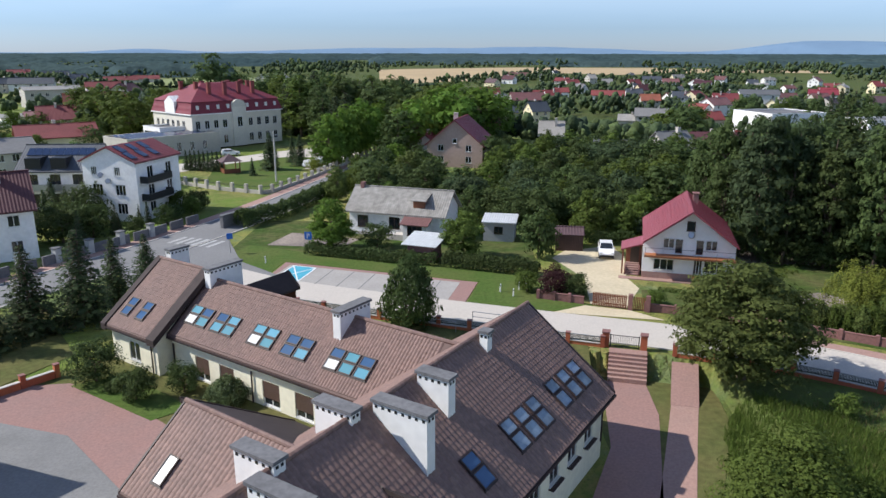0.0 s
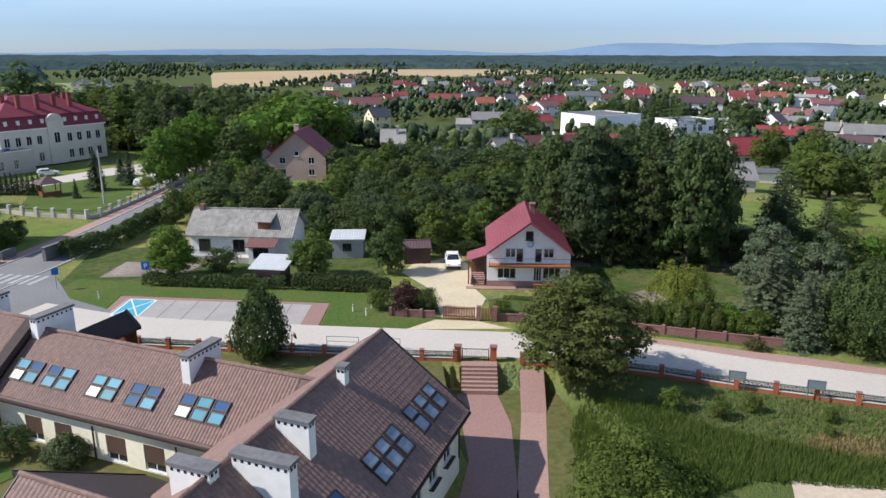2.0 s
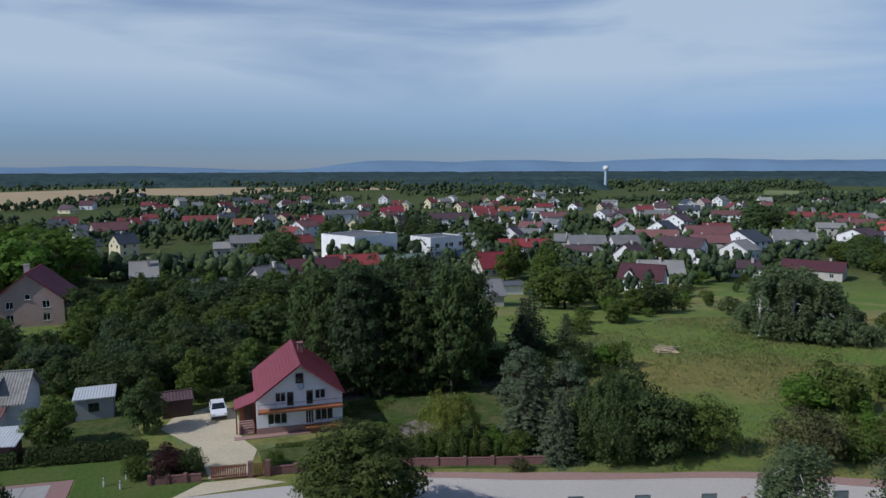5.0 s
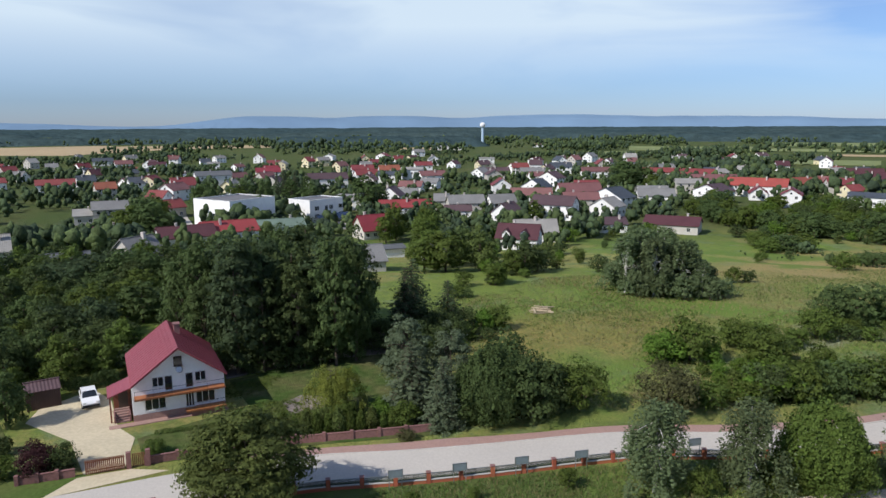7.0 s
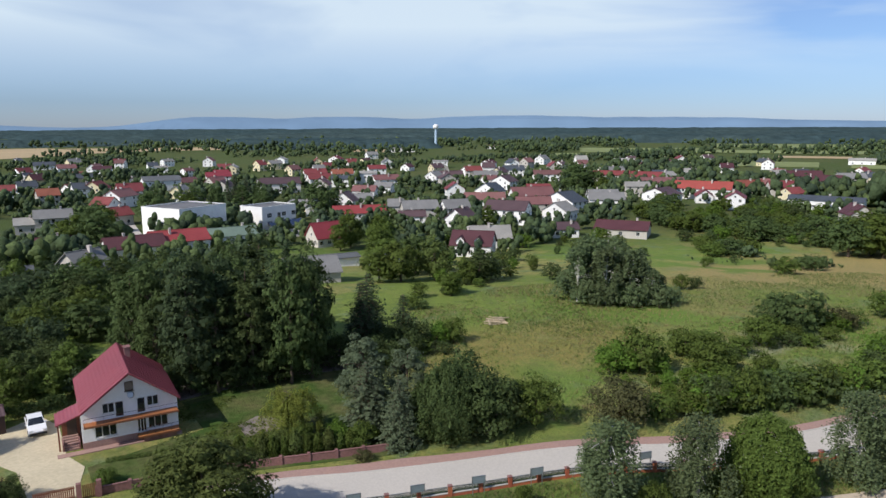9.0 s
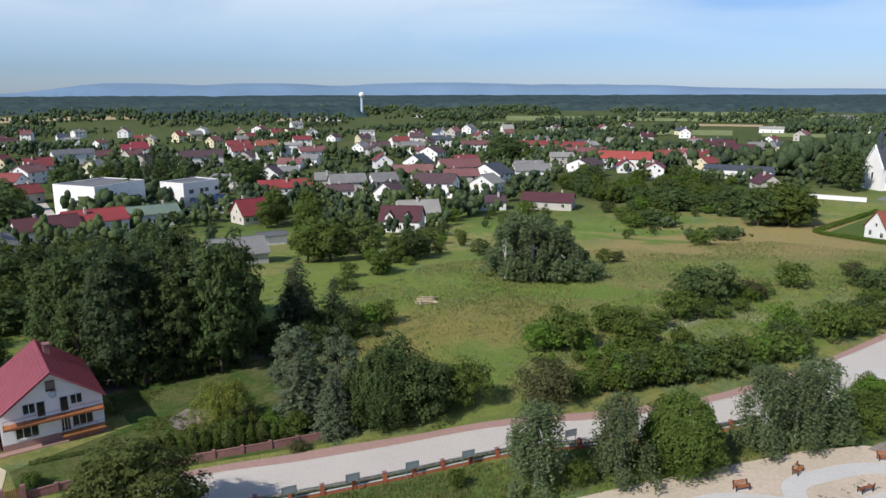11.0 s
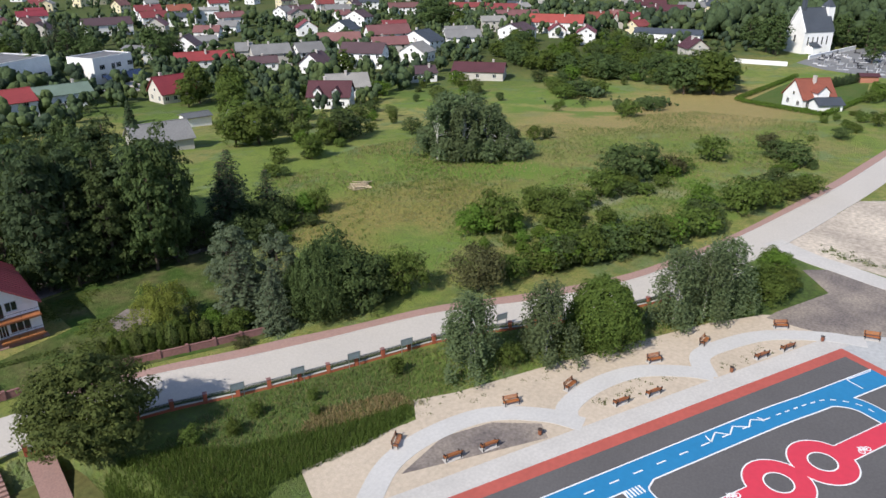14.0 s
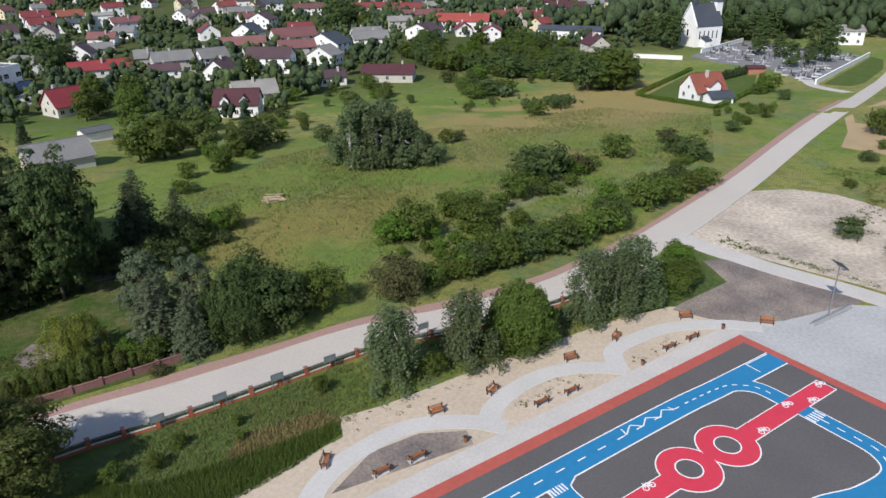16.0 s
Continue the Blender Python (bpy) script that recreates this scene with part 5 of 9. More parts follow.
porch_f = FL @ pose(-14.9, 5.4, 0.35, 0, 0, 90)
for s_y in (-1.25, 1.25):
    q = [(-2.5, 0, 4.6), (2.0, 0, 4.6), (2.0, s_y, 3.4), (-2.5, s_y, 3.4)]
    part("roof_slope", Geo().slab(q if s_y > 0 else q[::-1], 0.2), M["bitumen"], school, m=porch_f)
    part("fascia", Geo().slab([(1.9, 0, 4.68), (2.08, 0, 4.68), (2.08, s_y, 3.48), (1.9, s_y, 3.48)] if s_y > 0 else [(1.9, s_y, 3.48), (2.08, s_y, 3.48), (2.08, 0, 4.68), (1.9, 0, 4.68)], 0.3), M["fascia"], school, m=porch_f)
part("porch_gable", Geo().add([(1.7, -1.1, -0.5), (1.7, 1.1, -0.5), (1.7, 1.1, 3.4), (1.7, 0, 4.4), (1.7, -1.1, 3.4)], [(0, 1, 2, 3, 4)]), M["wood_brown"], school, m=porch_f)

# walls, with windows
def school_wall(frame_, x0, y0, x1, y1, h, openings=(), gable=0.0, base=-1.7):
    """A wall from (x0, y0) to (x1, y1) in a wing's axes, outside to its right."""
    d = Vector((x1 - x0, y1 - y0))
    m = frame_ @ pose(x0, y0, base, 0, 0, math.degrees(math.atan2(d.y, d.x)))
    g = Geo()
    wall_side(g, Matrix(), d.length, h - base, [(o[0], o[1] - base, o[2], o[3]) for o in openings], gable, 0.2)
    part("wall", g, M["wall_pale_yellow"], school, m=m)
    return m @ Matrix.Translation((0, 0, -base))


def slope_at(zr, ze, ye, y):
    return zr + (ze - zr) * abs(y) / abs(ye) - 0.2


wl = -3.75
ops = [(15.4 - 12.9, 0.15, 1.5, 1.75), (15.4 - 10.3, 0.15, 1.5, 1.75), (15.4 - 6.0, 0.15, 1.6, 1.75), (15.4 - 3.0, 0.15, 1.6, 1.75)]
mw = school_wall(FL, -15.4, wl, 7, wl, slope_at(RL, EL, YL, wl), ops)
for o in ops:
    fm, pm = window_meshes(o[2], o[3], 2)
    wn = part("window", fm, None, school, m=mw @ Matrix.Translation((o[0], 0.04, o[1])))
    part("pane", pm, None, wn)
    part("shutter", Geo().box(0.05, 0.0, o[3] * 0.3, o[2] - 0.05, 0.04, o[3] - 0.04), M["shutter"], wn, "brown roller shutter pulled half down")
ops = [(2.1, 0.5, 1.3, 1.5)]
mw = school_wall(FL, -21.2, -4.9, -15.6, -4.9, slope_at(RE, EE, YE, -4.9), ops)
add_windows(school, mw, ops)
school_wall(FL, -15.6, -4.9, -15.6, 4.9, 2.9, (), 3.6)
mw = school_wall(FL, -21.2, 4.9, -21.2, -4.9, 2.9, (), 3.6)
school_wall(FL, 7, 3.75, -21.2, 3.75, slope_at(RL, EL, YL, 3.75))
ops = [(34 - 10.6 + k * 2.4, 0.7, 1.25, 1.5) for k in range(4)] + [(34 - 13.2, 0.0, 1.2, 2.2), (34 - 18, 0.7, 1.25, 1.5)]
mw = school_wall(FR, -34, -5.5, -0.5, -5.5, slope_at(RR_, ER, YR, -5.5), ops)
add_windows(school, mw, ops)
for o in ops[:4]:
    part("window_ledge", Geo().box(o[0] - 0.1, -0.3, o[1] - 0.14, o[0] + o[2] + 0.1, 0.0, o[1] - 0.05), M["fascia"], school, "dark ledge under a window", m=mw)
school_wall(FR, -0.5, -5.5, -0.5, 5.4, 2.9, (), 4.2)
school_wall(FR, -0.5, 5.4, -34, 5.4, 3.2)
school_wall(FM, 0.2, -3.7, 12, -3.7, 2.4)
school_wall(FM, 0.2, 3.4, 0.2, -3.7, 2.55, (), 2.7)
school_wall(FM, 12, 3.4, 0.2, 3.4, 2.6)
# downpipes and the blue-grey canopy
for f_, x, y, h in ((FL, -6.9, wl - 0.1, 2.3), (FL, -15.2, wl - 0.1, 2.3), (FL, -16.2, -5.0, 2.7), (FL, -0.4, wl - 0.1, 2.3), (FR, -12.0, -5.72, 2.5), (FR, -1.2, -5.72, 2.5)):
    part("downpipe", Geo().tube((x, y, 0), (x, y, h), 0.055, 0.055, 8), M["fascia"], school, m=f_)
part("canopy", Geo().slab([(-15.2, -8.4, 2.0), (-12.0, -8.4, 2.0), (-12.0, -5.7, 2.45), (-15.2, -5.7, 2.45)], 0.1), M["solar"], school, "blue-grey glazed entrance canopy", m=FR)
for x in (-15.0, -12.2):
    part("canopy_post", Geo().tube((x, -8.2, 0), (x, -8.2, 2.0), 0.05, 0.05, 8), M["metal_grey"], school, m=FR)


VENT = Geo().box(-0.006, -0.075, -0.075, 0.006, 0.075, 0.075).mesh("vent_hole", [M["vent"]])


def wall_chimney(frame_, x, y0, y1, z, zb0, zb1, w=0.62):
    """A white slab chimney across the ridge with a grey cap over a row of vent holes."""
    g = Geo()
    a, b = min(y0, y1), max(y0, y1)
    za, zb = (zb0, zb1) if y0 < y1 else (zb1, zb0)
    p = [(x - w / 2, a, za), (x + w / 2, a, za), (x + w / 2, b, zb), (x - w / 2, b, zb)]
    g.add(p + [(q[0], q[1], z) for q in p], [(4, 5, 6, 7), (0, 1, 5, 4), (1, 2, 6, 5), (2, 3, 7, 6), (3, 0, 4, 7)])
    c = part("chimney", g, M["chimney_white"], school, "white plastered slab chimney with a grey cap", m=frame_)
    cap = Geo().box(x - w / 2 - 0.09, a - 0.09, z, x + w / 2 + 0.09, b + 0.09, z + 0.16)
    part("cap", cap, M["cap"], c)
    n = max(2, int((b - a) / 0.34))
    for i in range(n):
        yy = a + (b - a) * (i + 0.5) / n
        for s in (-1, 1):
            part("vent_hole", VENT, None, c, m=Matrix.Translation((x + s * (w / 2 + 0.003), yy, z - 0.185)))
    for s, yy in ((-1, a), (1, b)):
        for dx in (-0.13, 0.13):
            part("vent_hole", VENT, None, c, m=Matrix.Translation((x + dx, yy + s * 0.003, z - 0.185)) @ Matrix.Rotation(math.pi / 2, 4, "Z"))
    return c


def zr_at(y):
    return RR_ - (RR_ - ER) / abs(YR) * abs(y) - 0.15


wall_chimney(FL, -1.3, -1.45, 1.5, 6.85, 4.8, 4.8)
wall_chimney(FL, -14.8, -0.7, 2.3, 7.1, 5.2, 4.3)
wall_chimney(FL, -21.1, 0.5, 2.2, 7.3, 6.2, 5.0)
wall_chimney(FR, -12.45, -2.1, -0.3, 7.75, zr_at(-2.1), zr_at(-0.3))
wall_chimney(FR, -15.9, -3.2, -0.3, 7.75, zr_at(-3.2), zr_at(-0.3))
wall_chimney(FR, -17.4, -0.3, 1.8, 7.75, 6.9, 5.7)
wall_chimney(FR, -21.9, -0.3, 1.9, 7.75, 6.9, 5.7)
wall_chimney(FR, -23.3, -3.1, -0.4, 7.75, zr_at(-3.1), zr_at(-0.4))
wall_chimney(FR, -6.6, -0.9, -0.4, 7.8, zr_at(-0.95), zr_at(-0.4), 0.5)


def skylight(frame_, x, yl, zr, ze, ye, key, w=0.78, h=1.0):
    """A roof window lying on the slope, its middle at distance yl from the ridge in plan."""
    s = math.atan2(zr - ze, abs(ye))
    sign = -1 if ye < 0 else 1
    z = zr - (zr - ze) * yl / abs(ye)
    m = frame_ @ Matrix.Translation((x, sign * yl, z + 0.1)) @ Matrix.Rotation(s if sign < 0 else -s, 4, "X")
    g = Geo()
    t = 0.07
    for b in ((-w / 2, -h / 2, w / 2, -h / 2 + t), (-w / 2, h / 2 - t, w / 2, h / 2), (-w / 2, -h / 2 + t, -w / 2 + t, h / 2 - t), (w / 2 - t, -h / 2 + t, w / 2, h / 2 - t)):
        g.box(b[0], b[1], -0.05, b[2], b[3], 0.09)
    g.box(-w / 2 - 0.06, -h / 2 - 0.07, -0.05, w / 2 + 0.06, -h / 2, 0.01)
    k = part("skylight", g, M["fascia"], school, m=m)
    part("pane", Geo().box(-w / 2 + t, -h / 2 + t, 0.0, w / 2 - t, h / 2 - t, 0.05), M[key], k)


SKY = {"b": "skylight_blue", "d": "skylight_dark", "w": "skylight_white"}
for x, upper, lower in ((-14.2, "bd", "wb"), (-11.4, "db", "bb"), (-7.55, "bb", "wb"), (-4.4, "dd", "db"), (-0.55, "dbd", "wbb")):
    for k, (a, c_) in enumerate(zip(upper, lower)):
        skylight(FL, x + k * 1.2, 2.2, RL, EL, YL, SKY[a], w=1.06, h=0.7)
        skylight(FL, x + k * 1.2, 2.82, RL, EL, YL, SKY[c_], w=1.06, h=0.76)
for x in (-20.15, -18.3):
    skylight(FL, x, 3.45, RE, EE, YE, "skylight_dark", w=0.95, h=0.72)
    skylight(FL, x, 4.1, RE, EE, YE, "skylight_dark", w=0.95, h=0.78)
for xs_ in ((-4.6, -3.1, -1.65), (-9.9, -8.5, -7.1), (-13.6,)):
    for x in xs_:
        skylight(FR, x, 3.85, RR_, ER, YR, "skylight_reflecting" if len(xs_) > 1 else "skylight_dark", w=1.1, h=0.78)
        skylight(FR, x, 4.58, RR_, ER, YR, "skylight_reflecting" if len(xs_) > 1 else "skylight_dark", w=1.1, h=0.92)
skylight(FM, 1.9, 2.7, RM, EM, YM, "skylight_white", w=0.75, h=1.5)


# ---- the red-roofed villa ----
villa = thing("villa", "white villa with a red sheet gable roof, balconies and wooden porch", "house", pose(29.2, 73.3, 0, 0, 0, -17))
VW, VD, VE, VR = 8.9, 9.4, 4.05, 3.3
g = Geo()
sd = side_frames(VW, VD)
ops_f = [(1.1, 1.0, 2.0, 1.2), (5.0, 0.75, 0.85, 1.7), (6.0, 1.0, 1.9, 1.3)]
wall_side(g, sd[0][0], VW, VE, ops_f, VR)
wall_side(g, sd[1][0], VD, VE, [(2.0, 1.2, 1.4, 1.3), (6.0, 1.2, 1.4, 1.3)])
wall_side(g, sd[2][0], VW, VE, [], VR)
wall_side(g, sd[3][0], VD, VE, [(1.5, 1.1, 0.95, 2.0), (6.0, 1.2, 1.2, 1.2)])
part("wall", g, M["wall_villa"], villa)
add_windows(villa, sd[0][0], ops_f, 3)
add_windows(villa, sd[1][0], [(2.0, 1.2, 1.4, 1.3), (6.0, 1.2, 1.4, 1.3)])
add_windows(villa, sd[3][0], [(1.5, 1.1, 0.95, 2.0), (6.0, 1.2, 1.2, 1.2)])
# upper windows stand in the gable
for x, z, w, h, n in ((1.9, 3.4, 1.1, 1.05, 2), (3.05, 2.85, 0.8, 1.6, 1), (5.05, 2.85, 0.8, 1.6, 1), (6.0, 3.4, 1.1, 1.05, 2), (4.05, 5.35, 0.8, 0.95, 1)):
    fm, pm = window_meshes(w, h, n, "frame_dark" if z > 5 else "frame")
    wn = part("window", fm, None, villa, m=sd[0][0] @ Matrix.Translation((x, -0.14, z)))
    part("pane", pm, None, wn)
g = Geo().box(-VW / 2 - 0.02, -VD / 2 - 0.03, -0.05, VW / 2 + 0.02, VD / 2 + 0.02, 0.75)
part("plinth", g, M["paver_red"], villa, "pinkish stone plinth")
rf = Geo()
s_, ov = VR / (VW / 2), 0.14
x0, x1 = -VD / 2 - 1.2, VD / 2 + 0.7
for sgn in (-1, 1):
    q = [(sgn * 0.0, x0, VE + VR + 0.2), (sgn * (VW / 2 + ov), x0, VE - ov * s_ + 0.2), (sgn * (VW / 2 + ov), x1, VE - ov * s_ + 0.2), (0, x1, VE + VR + 0.2)]
    rf.slab(q if sgn > 0 else q[::-1], 0.2)
part("roof", rf, M["metal_red"], villa)
g = Geo()
for k in range(16):
    yy = x0 + (x1 - x0) * k / 15
    for sgn in (-1, 1):
        g.slab([(sgn * 0.05 + 0, yy - 0.025, VE + VR + 0.24), (sgn * (VW / 2 + ov), yy - 0.025, VE - ov * s_ + 0.24), (sgn * (VW / 2 + ov), yy + 0.025, VE - ov * s_ + 0.24), (sgn * 0.05, yy + 0.025, VE + VR + 0.24)][::sgn], 0.05)
part("roof_seams", g, M["metal_red"], villa, "raised seams of the sheet roof")
part("chimney", Geo().box(0.4, 1.2, 6.2, 0.95, 2.0, 8.0).box(0.33, 1.12, 8.0, 1.02, 2.08, 8.1), M["brick_dusky"], villa)
for z, xa, xb in ((2.75, 0.15, 8.8), (0.7, 4.9, 8.8)):
    m = sd[0][0]
    b = part("balcony", Geo().box(xa, -1.15, z - 0.14, xb, 0.0, z), M["wood_orange"], villa, m=m)
    part("edge_board", Geo().box(xa - 0.04, -1.2, z - 0.16, xb + 0.04, -1.15, z + 0.03), M["wood_brown"], b)
    part("rail", Geo().box(xa, -1.14, z + 0.8, xb, -1.11, z + 0.83), M["metal_dark"], b)
    for k in range(6):
        xx = xa + 0.04 + (xb - xa - 0.08) * k / 5
        part("rail_post", Geo().box(xx - 0.012, -1.14, z, xx + 0.012, -1.116, z + 0.8), M["metal_dark"], b)
sofa = thing("garden_sofa", "dark garden sofa on the wooden terrace", "sofa", villa.matrix_world @ sd[0][0] @ Matrix.Translation((6.2, -0.95, 0.7)))
part("seat", Geo().box(0, 0, 0.12, 1.9, 0.6, 0.42), M["car_grey"], sofa)
part("backrest", Geo().box(0, 0.6, 0.12, 1.9, 0.78, 0.85), M["car_grey"], sofa)
for xx in (0.0, 1.75):
    part("armrest", Geo().box(xx, 0, 0.42, xx + 0.15, 0.6, 0.62), M["metal_dark"], sofa)
for xx, yy in ((0.05, 0.05), (1.78, 0.05), (0.05, 0.68), (1.78, 0.68)):
    part("leg", Geo().box(xx, yy, 0, xx + 0.07, yy + 0.07, 0.12), M["metal_dark"], sofa)
part("balcony_support", Geo().box(5.4, -0.95, 0, 8.5, -0.2, 0.68), M["brick_dusky"], villa, m=sd[0][0])
part("satellite_dish", Geo().tube((4.55, -0.25, 4.95), (4.5, -0.4, 5.0), 0.36, 0.3, 14).tube((4.5, -0.0, 4.9), (4.5, -0.3, 4.95), 0.03, 0.03, 6), M["metal_grey"], villa, "round grey satellite dish", m=sd[0][0])
m = sd[3][0]
part("porch_roof", Geo().slab([(-2.3, -VD / 2 + 4.2, 0), (0, -VD / 2 + 4.2, 0.8), (0, -VD / 2 + 0.7, 0.8), (-2.3, -VD / 2 + 0.7, 0)][::-1], 0.12), M["metal_red"], villa, m=Matrix.Translation((-VW / 2 + 0.05, 0, 2.75)))
for yy in (-VD / 2 + 0.9, -VD / 2 + 4.0):
    part("porch_post", Geo().box(-VW / 2 - 2.1, yy - 0.08, 0, -VW / 2 - 1.95, yy + 0.08, 2.85), M["wood_brown"], villa)
part("porch_wall", Geo().box(-VW / 2 - 1.7, -VD / 2 + 2.4, 0, -VW / 2 - 0.05, -VD / 2 + 4.0, 2.8), M["wood_brown"], villa, "brown boarded porch wall")
part("porch_door", Geo().box(-VW / 2 - 1.25, -VD / 2 + 2.34, 0.95, -VW / 2 - 0.35, -VD / 2 + 2.4, 2.7), M["frame_dark"], villa)
for k in range(6):
    part("porch_step", Geo().box(-VW / 2 - 1.7, -VD / 2 + 2.4 - 0.3 * (k + 1), 0, -VW / 2 - 0.3, -VD / 2 + 2.4 - 0.3 * k, 0.95 - 0.16 * k), M["paver_red"], villa)
for xx in (-VW / 2 - 1.72, -VW / 2 - 0.28):
    part("stair_cheek", Geo().box(xx - 0.07, -VD / 2 + 0.55, 0, xx + 0.07, -VD / 2 + 2.4, 0.75), M["brick_dusky"], villa)
part("porch_landing", Geo().box(-VW / 2 - 2.3, -VD / 2 - 0.9, -0.02, VW / 2 + 0.2, -VD / 2 - 0.03, 0.1), M["paver_red"], villa, "pinkish paved strip along the wall")

# ---- the white farmhouse ----
farm = thing("farmhouse", "long white farmhouse under a weathered grey corrugated roof", "house", pose(-1.5, 90.6, -0.15, 0, 0, -19.5))
FLn, FW = 12.6, 6.4
sd = side_frames(FLn, FW)
ops = [(1.1, 1.2, 1.5, 1.5), (5.4, 1.2, 1.5, 1.5)]
g = Geo()
wall_side(g, sd[0][0], FLn, 3.4, ops)
wall_side(g, sd[1][0], FW, 3.4, [], 2.3)
wall_side(g, sd[2][0], FLn, 3.4, [])
wall_side(g, sd[3][0], FW, 3.4, [], 2.3)
part("wall", g, M["wall_white"], farm)
add_windows(farm, sd[0][0], ops, 2, "frame_dark")
part("plinth", Geo().box(-FLn / 2 - 0.05, -FW / 2 - 0.06, -0.1, FLn / 2 + 0.05, FW / 2 + 0.05, 0.55), M["concrete"], farm)
part("roof", gable_roof(FLn, FW, 3.4, 2.3, 0.5), M["fibre"], farm)
dm = Matrix.Translation((3.0, -1.5, -0.2))
part("dormer", Geo().box(-0.75, -1.2, 3.9, 0.75, 1.2, 5.2), M["wood_brown"], farm, m=dm)
part("dormer_roof", Geo().slab([(-1.0, -1.5, 5.15), (1.0, -1.5, 5.15), (1.0, 1.6, 5.9), (-1.0, 1.6, 5.9)], 0.1), M["fibre"], farm, m=dm)
part("porch", Geo().box(1.7, -FW / 2 - 1.9, 0, 4.8, -FW / 2, 2.5), M["wall_white"], farm, "glazed porch at the farmhouse door")
fm, pm = window_meshes(1.9, 1.3, 3, "frame_dark")
part("pane", pm, None, part("window", fm, None, farm, m=Matrix.Translation((2.3, -FW / 2 - 2.0, 1.0))))
part("porch_roof", Geo().slab([(1.4, -FW / 2 - 2.3, 2.45), (5.1, -FW / 2 - 2.3, 2.45), (5.1, -FW / 2, 3.2), (1.4, -FW / 2, 3.2)], 0.1), M["roof_brown"], farm)
for k in range(5):
    part("step", Geo().box(0.3 - 0.3 * k, -FW / 2 - 1.6, 0, 1.7 - 0.3 * k if k == 0 else 0.6 - 0.3 * k, -FW / 2 - 0.3, 0.9 - 0.18 * k), M["concrete"], farm)
part("chimney", Geo().box(-5.9, -0.4, 4.6, -5.4, 0.3, 6.4), M["brick_dusky"], farm)
annex = thing("outbuilding", "small white outbuilding with a pale flat roof", "outbuilding", pose(10.6, 86.6, 0, 0, 0, -12))
g = Geo()
for i, (m, w) in enumerate(side_frames(3.8, 3.4)):
    wall_side(g, m, w, 2.5, [(1.3, 1.0, 1.1, 0.9)] if i == 0 else [])
part("wall", g, M["wall_grey"], annex)
add_windows(annex, side_frames(3.8, 3.4)[0][0], [(1.3, 1.0, 1.1, 0.9)], 2, "frame_dark")
part("roof", Geo().slab([(-2.15, -2.0, 2.52), (2.15, -2.0, 2.52), (2.15, 2.0, 2.8), (-2.15, 2.0, 2.8)], 0.14), M["sheet_grey"], annex)
tool = thing("tool_shed", "dusky red tool shed with a pale sheet roof", "shed", pose(1.05, 77.7, 0, 0, 0, -22))
part("wall", Geo().box(-1.5, -1.4, 0, 1.5, 1.4, 2.0), M["brick_dusky"], tool)
part("roof", Geo().slab([(-2.1, -1.8, 2.0), (2.1, -1.8, 2.0), (2.1, 2.2, 2.6), (-2.1, 2.2, 2.6)], 0.09), M["sheet_grey"], tool)
gar = thing("garage_shed", "dark brown sheet metal garage shed", "shed", pose(18.4, 82.1, 0, 0, 0, -10))
part("wall", Geo().box(-1.6, -1.7, 0, 1.6, 1.7, 2.05), M["sheet_brown"], gar)
part("roof", gable_roof(3.1, 3.4, 2.0, 0.5, 0.15, 0.07), M["roof_brown_dark"], gar)


# ---- town houses ----
house(138.7, 179.6, -12, 10.5, 9.0, 3.2, 4.2, 'crimson', 'stone', windows=4)
house(116.8, 200.3, -18, 14.8, 9.0, 4, 2, 'green_metal', 'white')
house(84.5, 197.2, -11, 15.3, 10.0, 4, 2.6, 'maroon', 'white')
house(97.7, 197.5, -14, 15.7, 11.0, 4.5, 2.6, 'red_bright', 'white')
house(87.3, 119.2, -24, 10.8, 9.0, 2.6, 2.6, 'grey', 'plaster')
house(115.9, 142.9, -19, 6.2, 5.0, 2.6, 0.6, 'grey_dark', 'white')
house(117.3, 129.0, 18, 8.0, 4.2, 2.6, 2.5, 'grey', 'white')
gable_house = house(154.5, 131.5, -61, 11.6, 9.0, 3.6, 3.4, 'maroon', 'white')
for x in (-3.0, 2.2):
    dm = part("dormer", Geo().add([(x - 1.1, -4.55, 3.0), (x + 1.1, -4.55, 3.0), (x + 1.1, -4.55, 4.9), (x, -4.55, 6.0), (x - 1.1, -4.55, 4.9), (x - 1.1, -1.5, 4.9), (x + 1.1, -1.5, 4.9), (x, -1.5, 6.0)], [(0, 1, 2, 3, 4), (0, 4, 5), (1, 6, 2)]), M["wall_white"], gable_house)
    for sgn in (-1, 1):
        q = [(x, -4.85, 6.15), (x + sgn * 1.4, -4.85, 4.75), (x + sgn * 1.4, -1.2, 4.75), (x, -1.2, 6.15)]
        part("dormer_roof", Geo().slab(q if sgn > 0 else q[::-1], 0.12), M["roof_maroon"], dm)
house(170.9, 138.9, -41, 12.3, 9.0, 3.4, 3.2, 'grey_light', 'white')
house(201.3, 177.5, 11, 9.0, 9.0, 3.4, 3.6, 'brown_dark', 'white')
house(204.9, 203.5, -35, 14.2, 10.0, 5, 2.8, 'grey', 'plaster')
house(195.5, 198.3, -40, 10.0, 7.0, 3, 1.8, 'brown_dark', 'white')
house(220.2, 169.6, -70, 16.3, 10.0, 5.8, 3, 'brown_dark', 'white', windows=5)
house(215.6, 193.6, -28, 10.4, 9.0, 5, 3, 'grey', 'white')
house(210.1, 223.1, -43, 6.3, 8.0, 4, 2.6, 'grey', 'plaster')
house(252.4, 208.2, -45, 18.2, 9.0, 4.5, 2.8, 'rose', 'white')
house(282.8, 203.7, -34, 20.5, 9.0, 4.5, 3.6, 'rose', 'white')
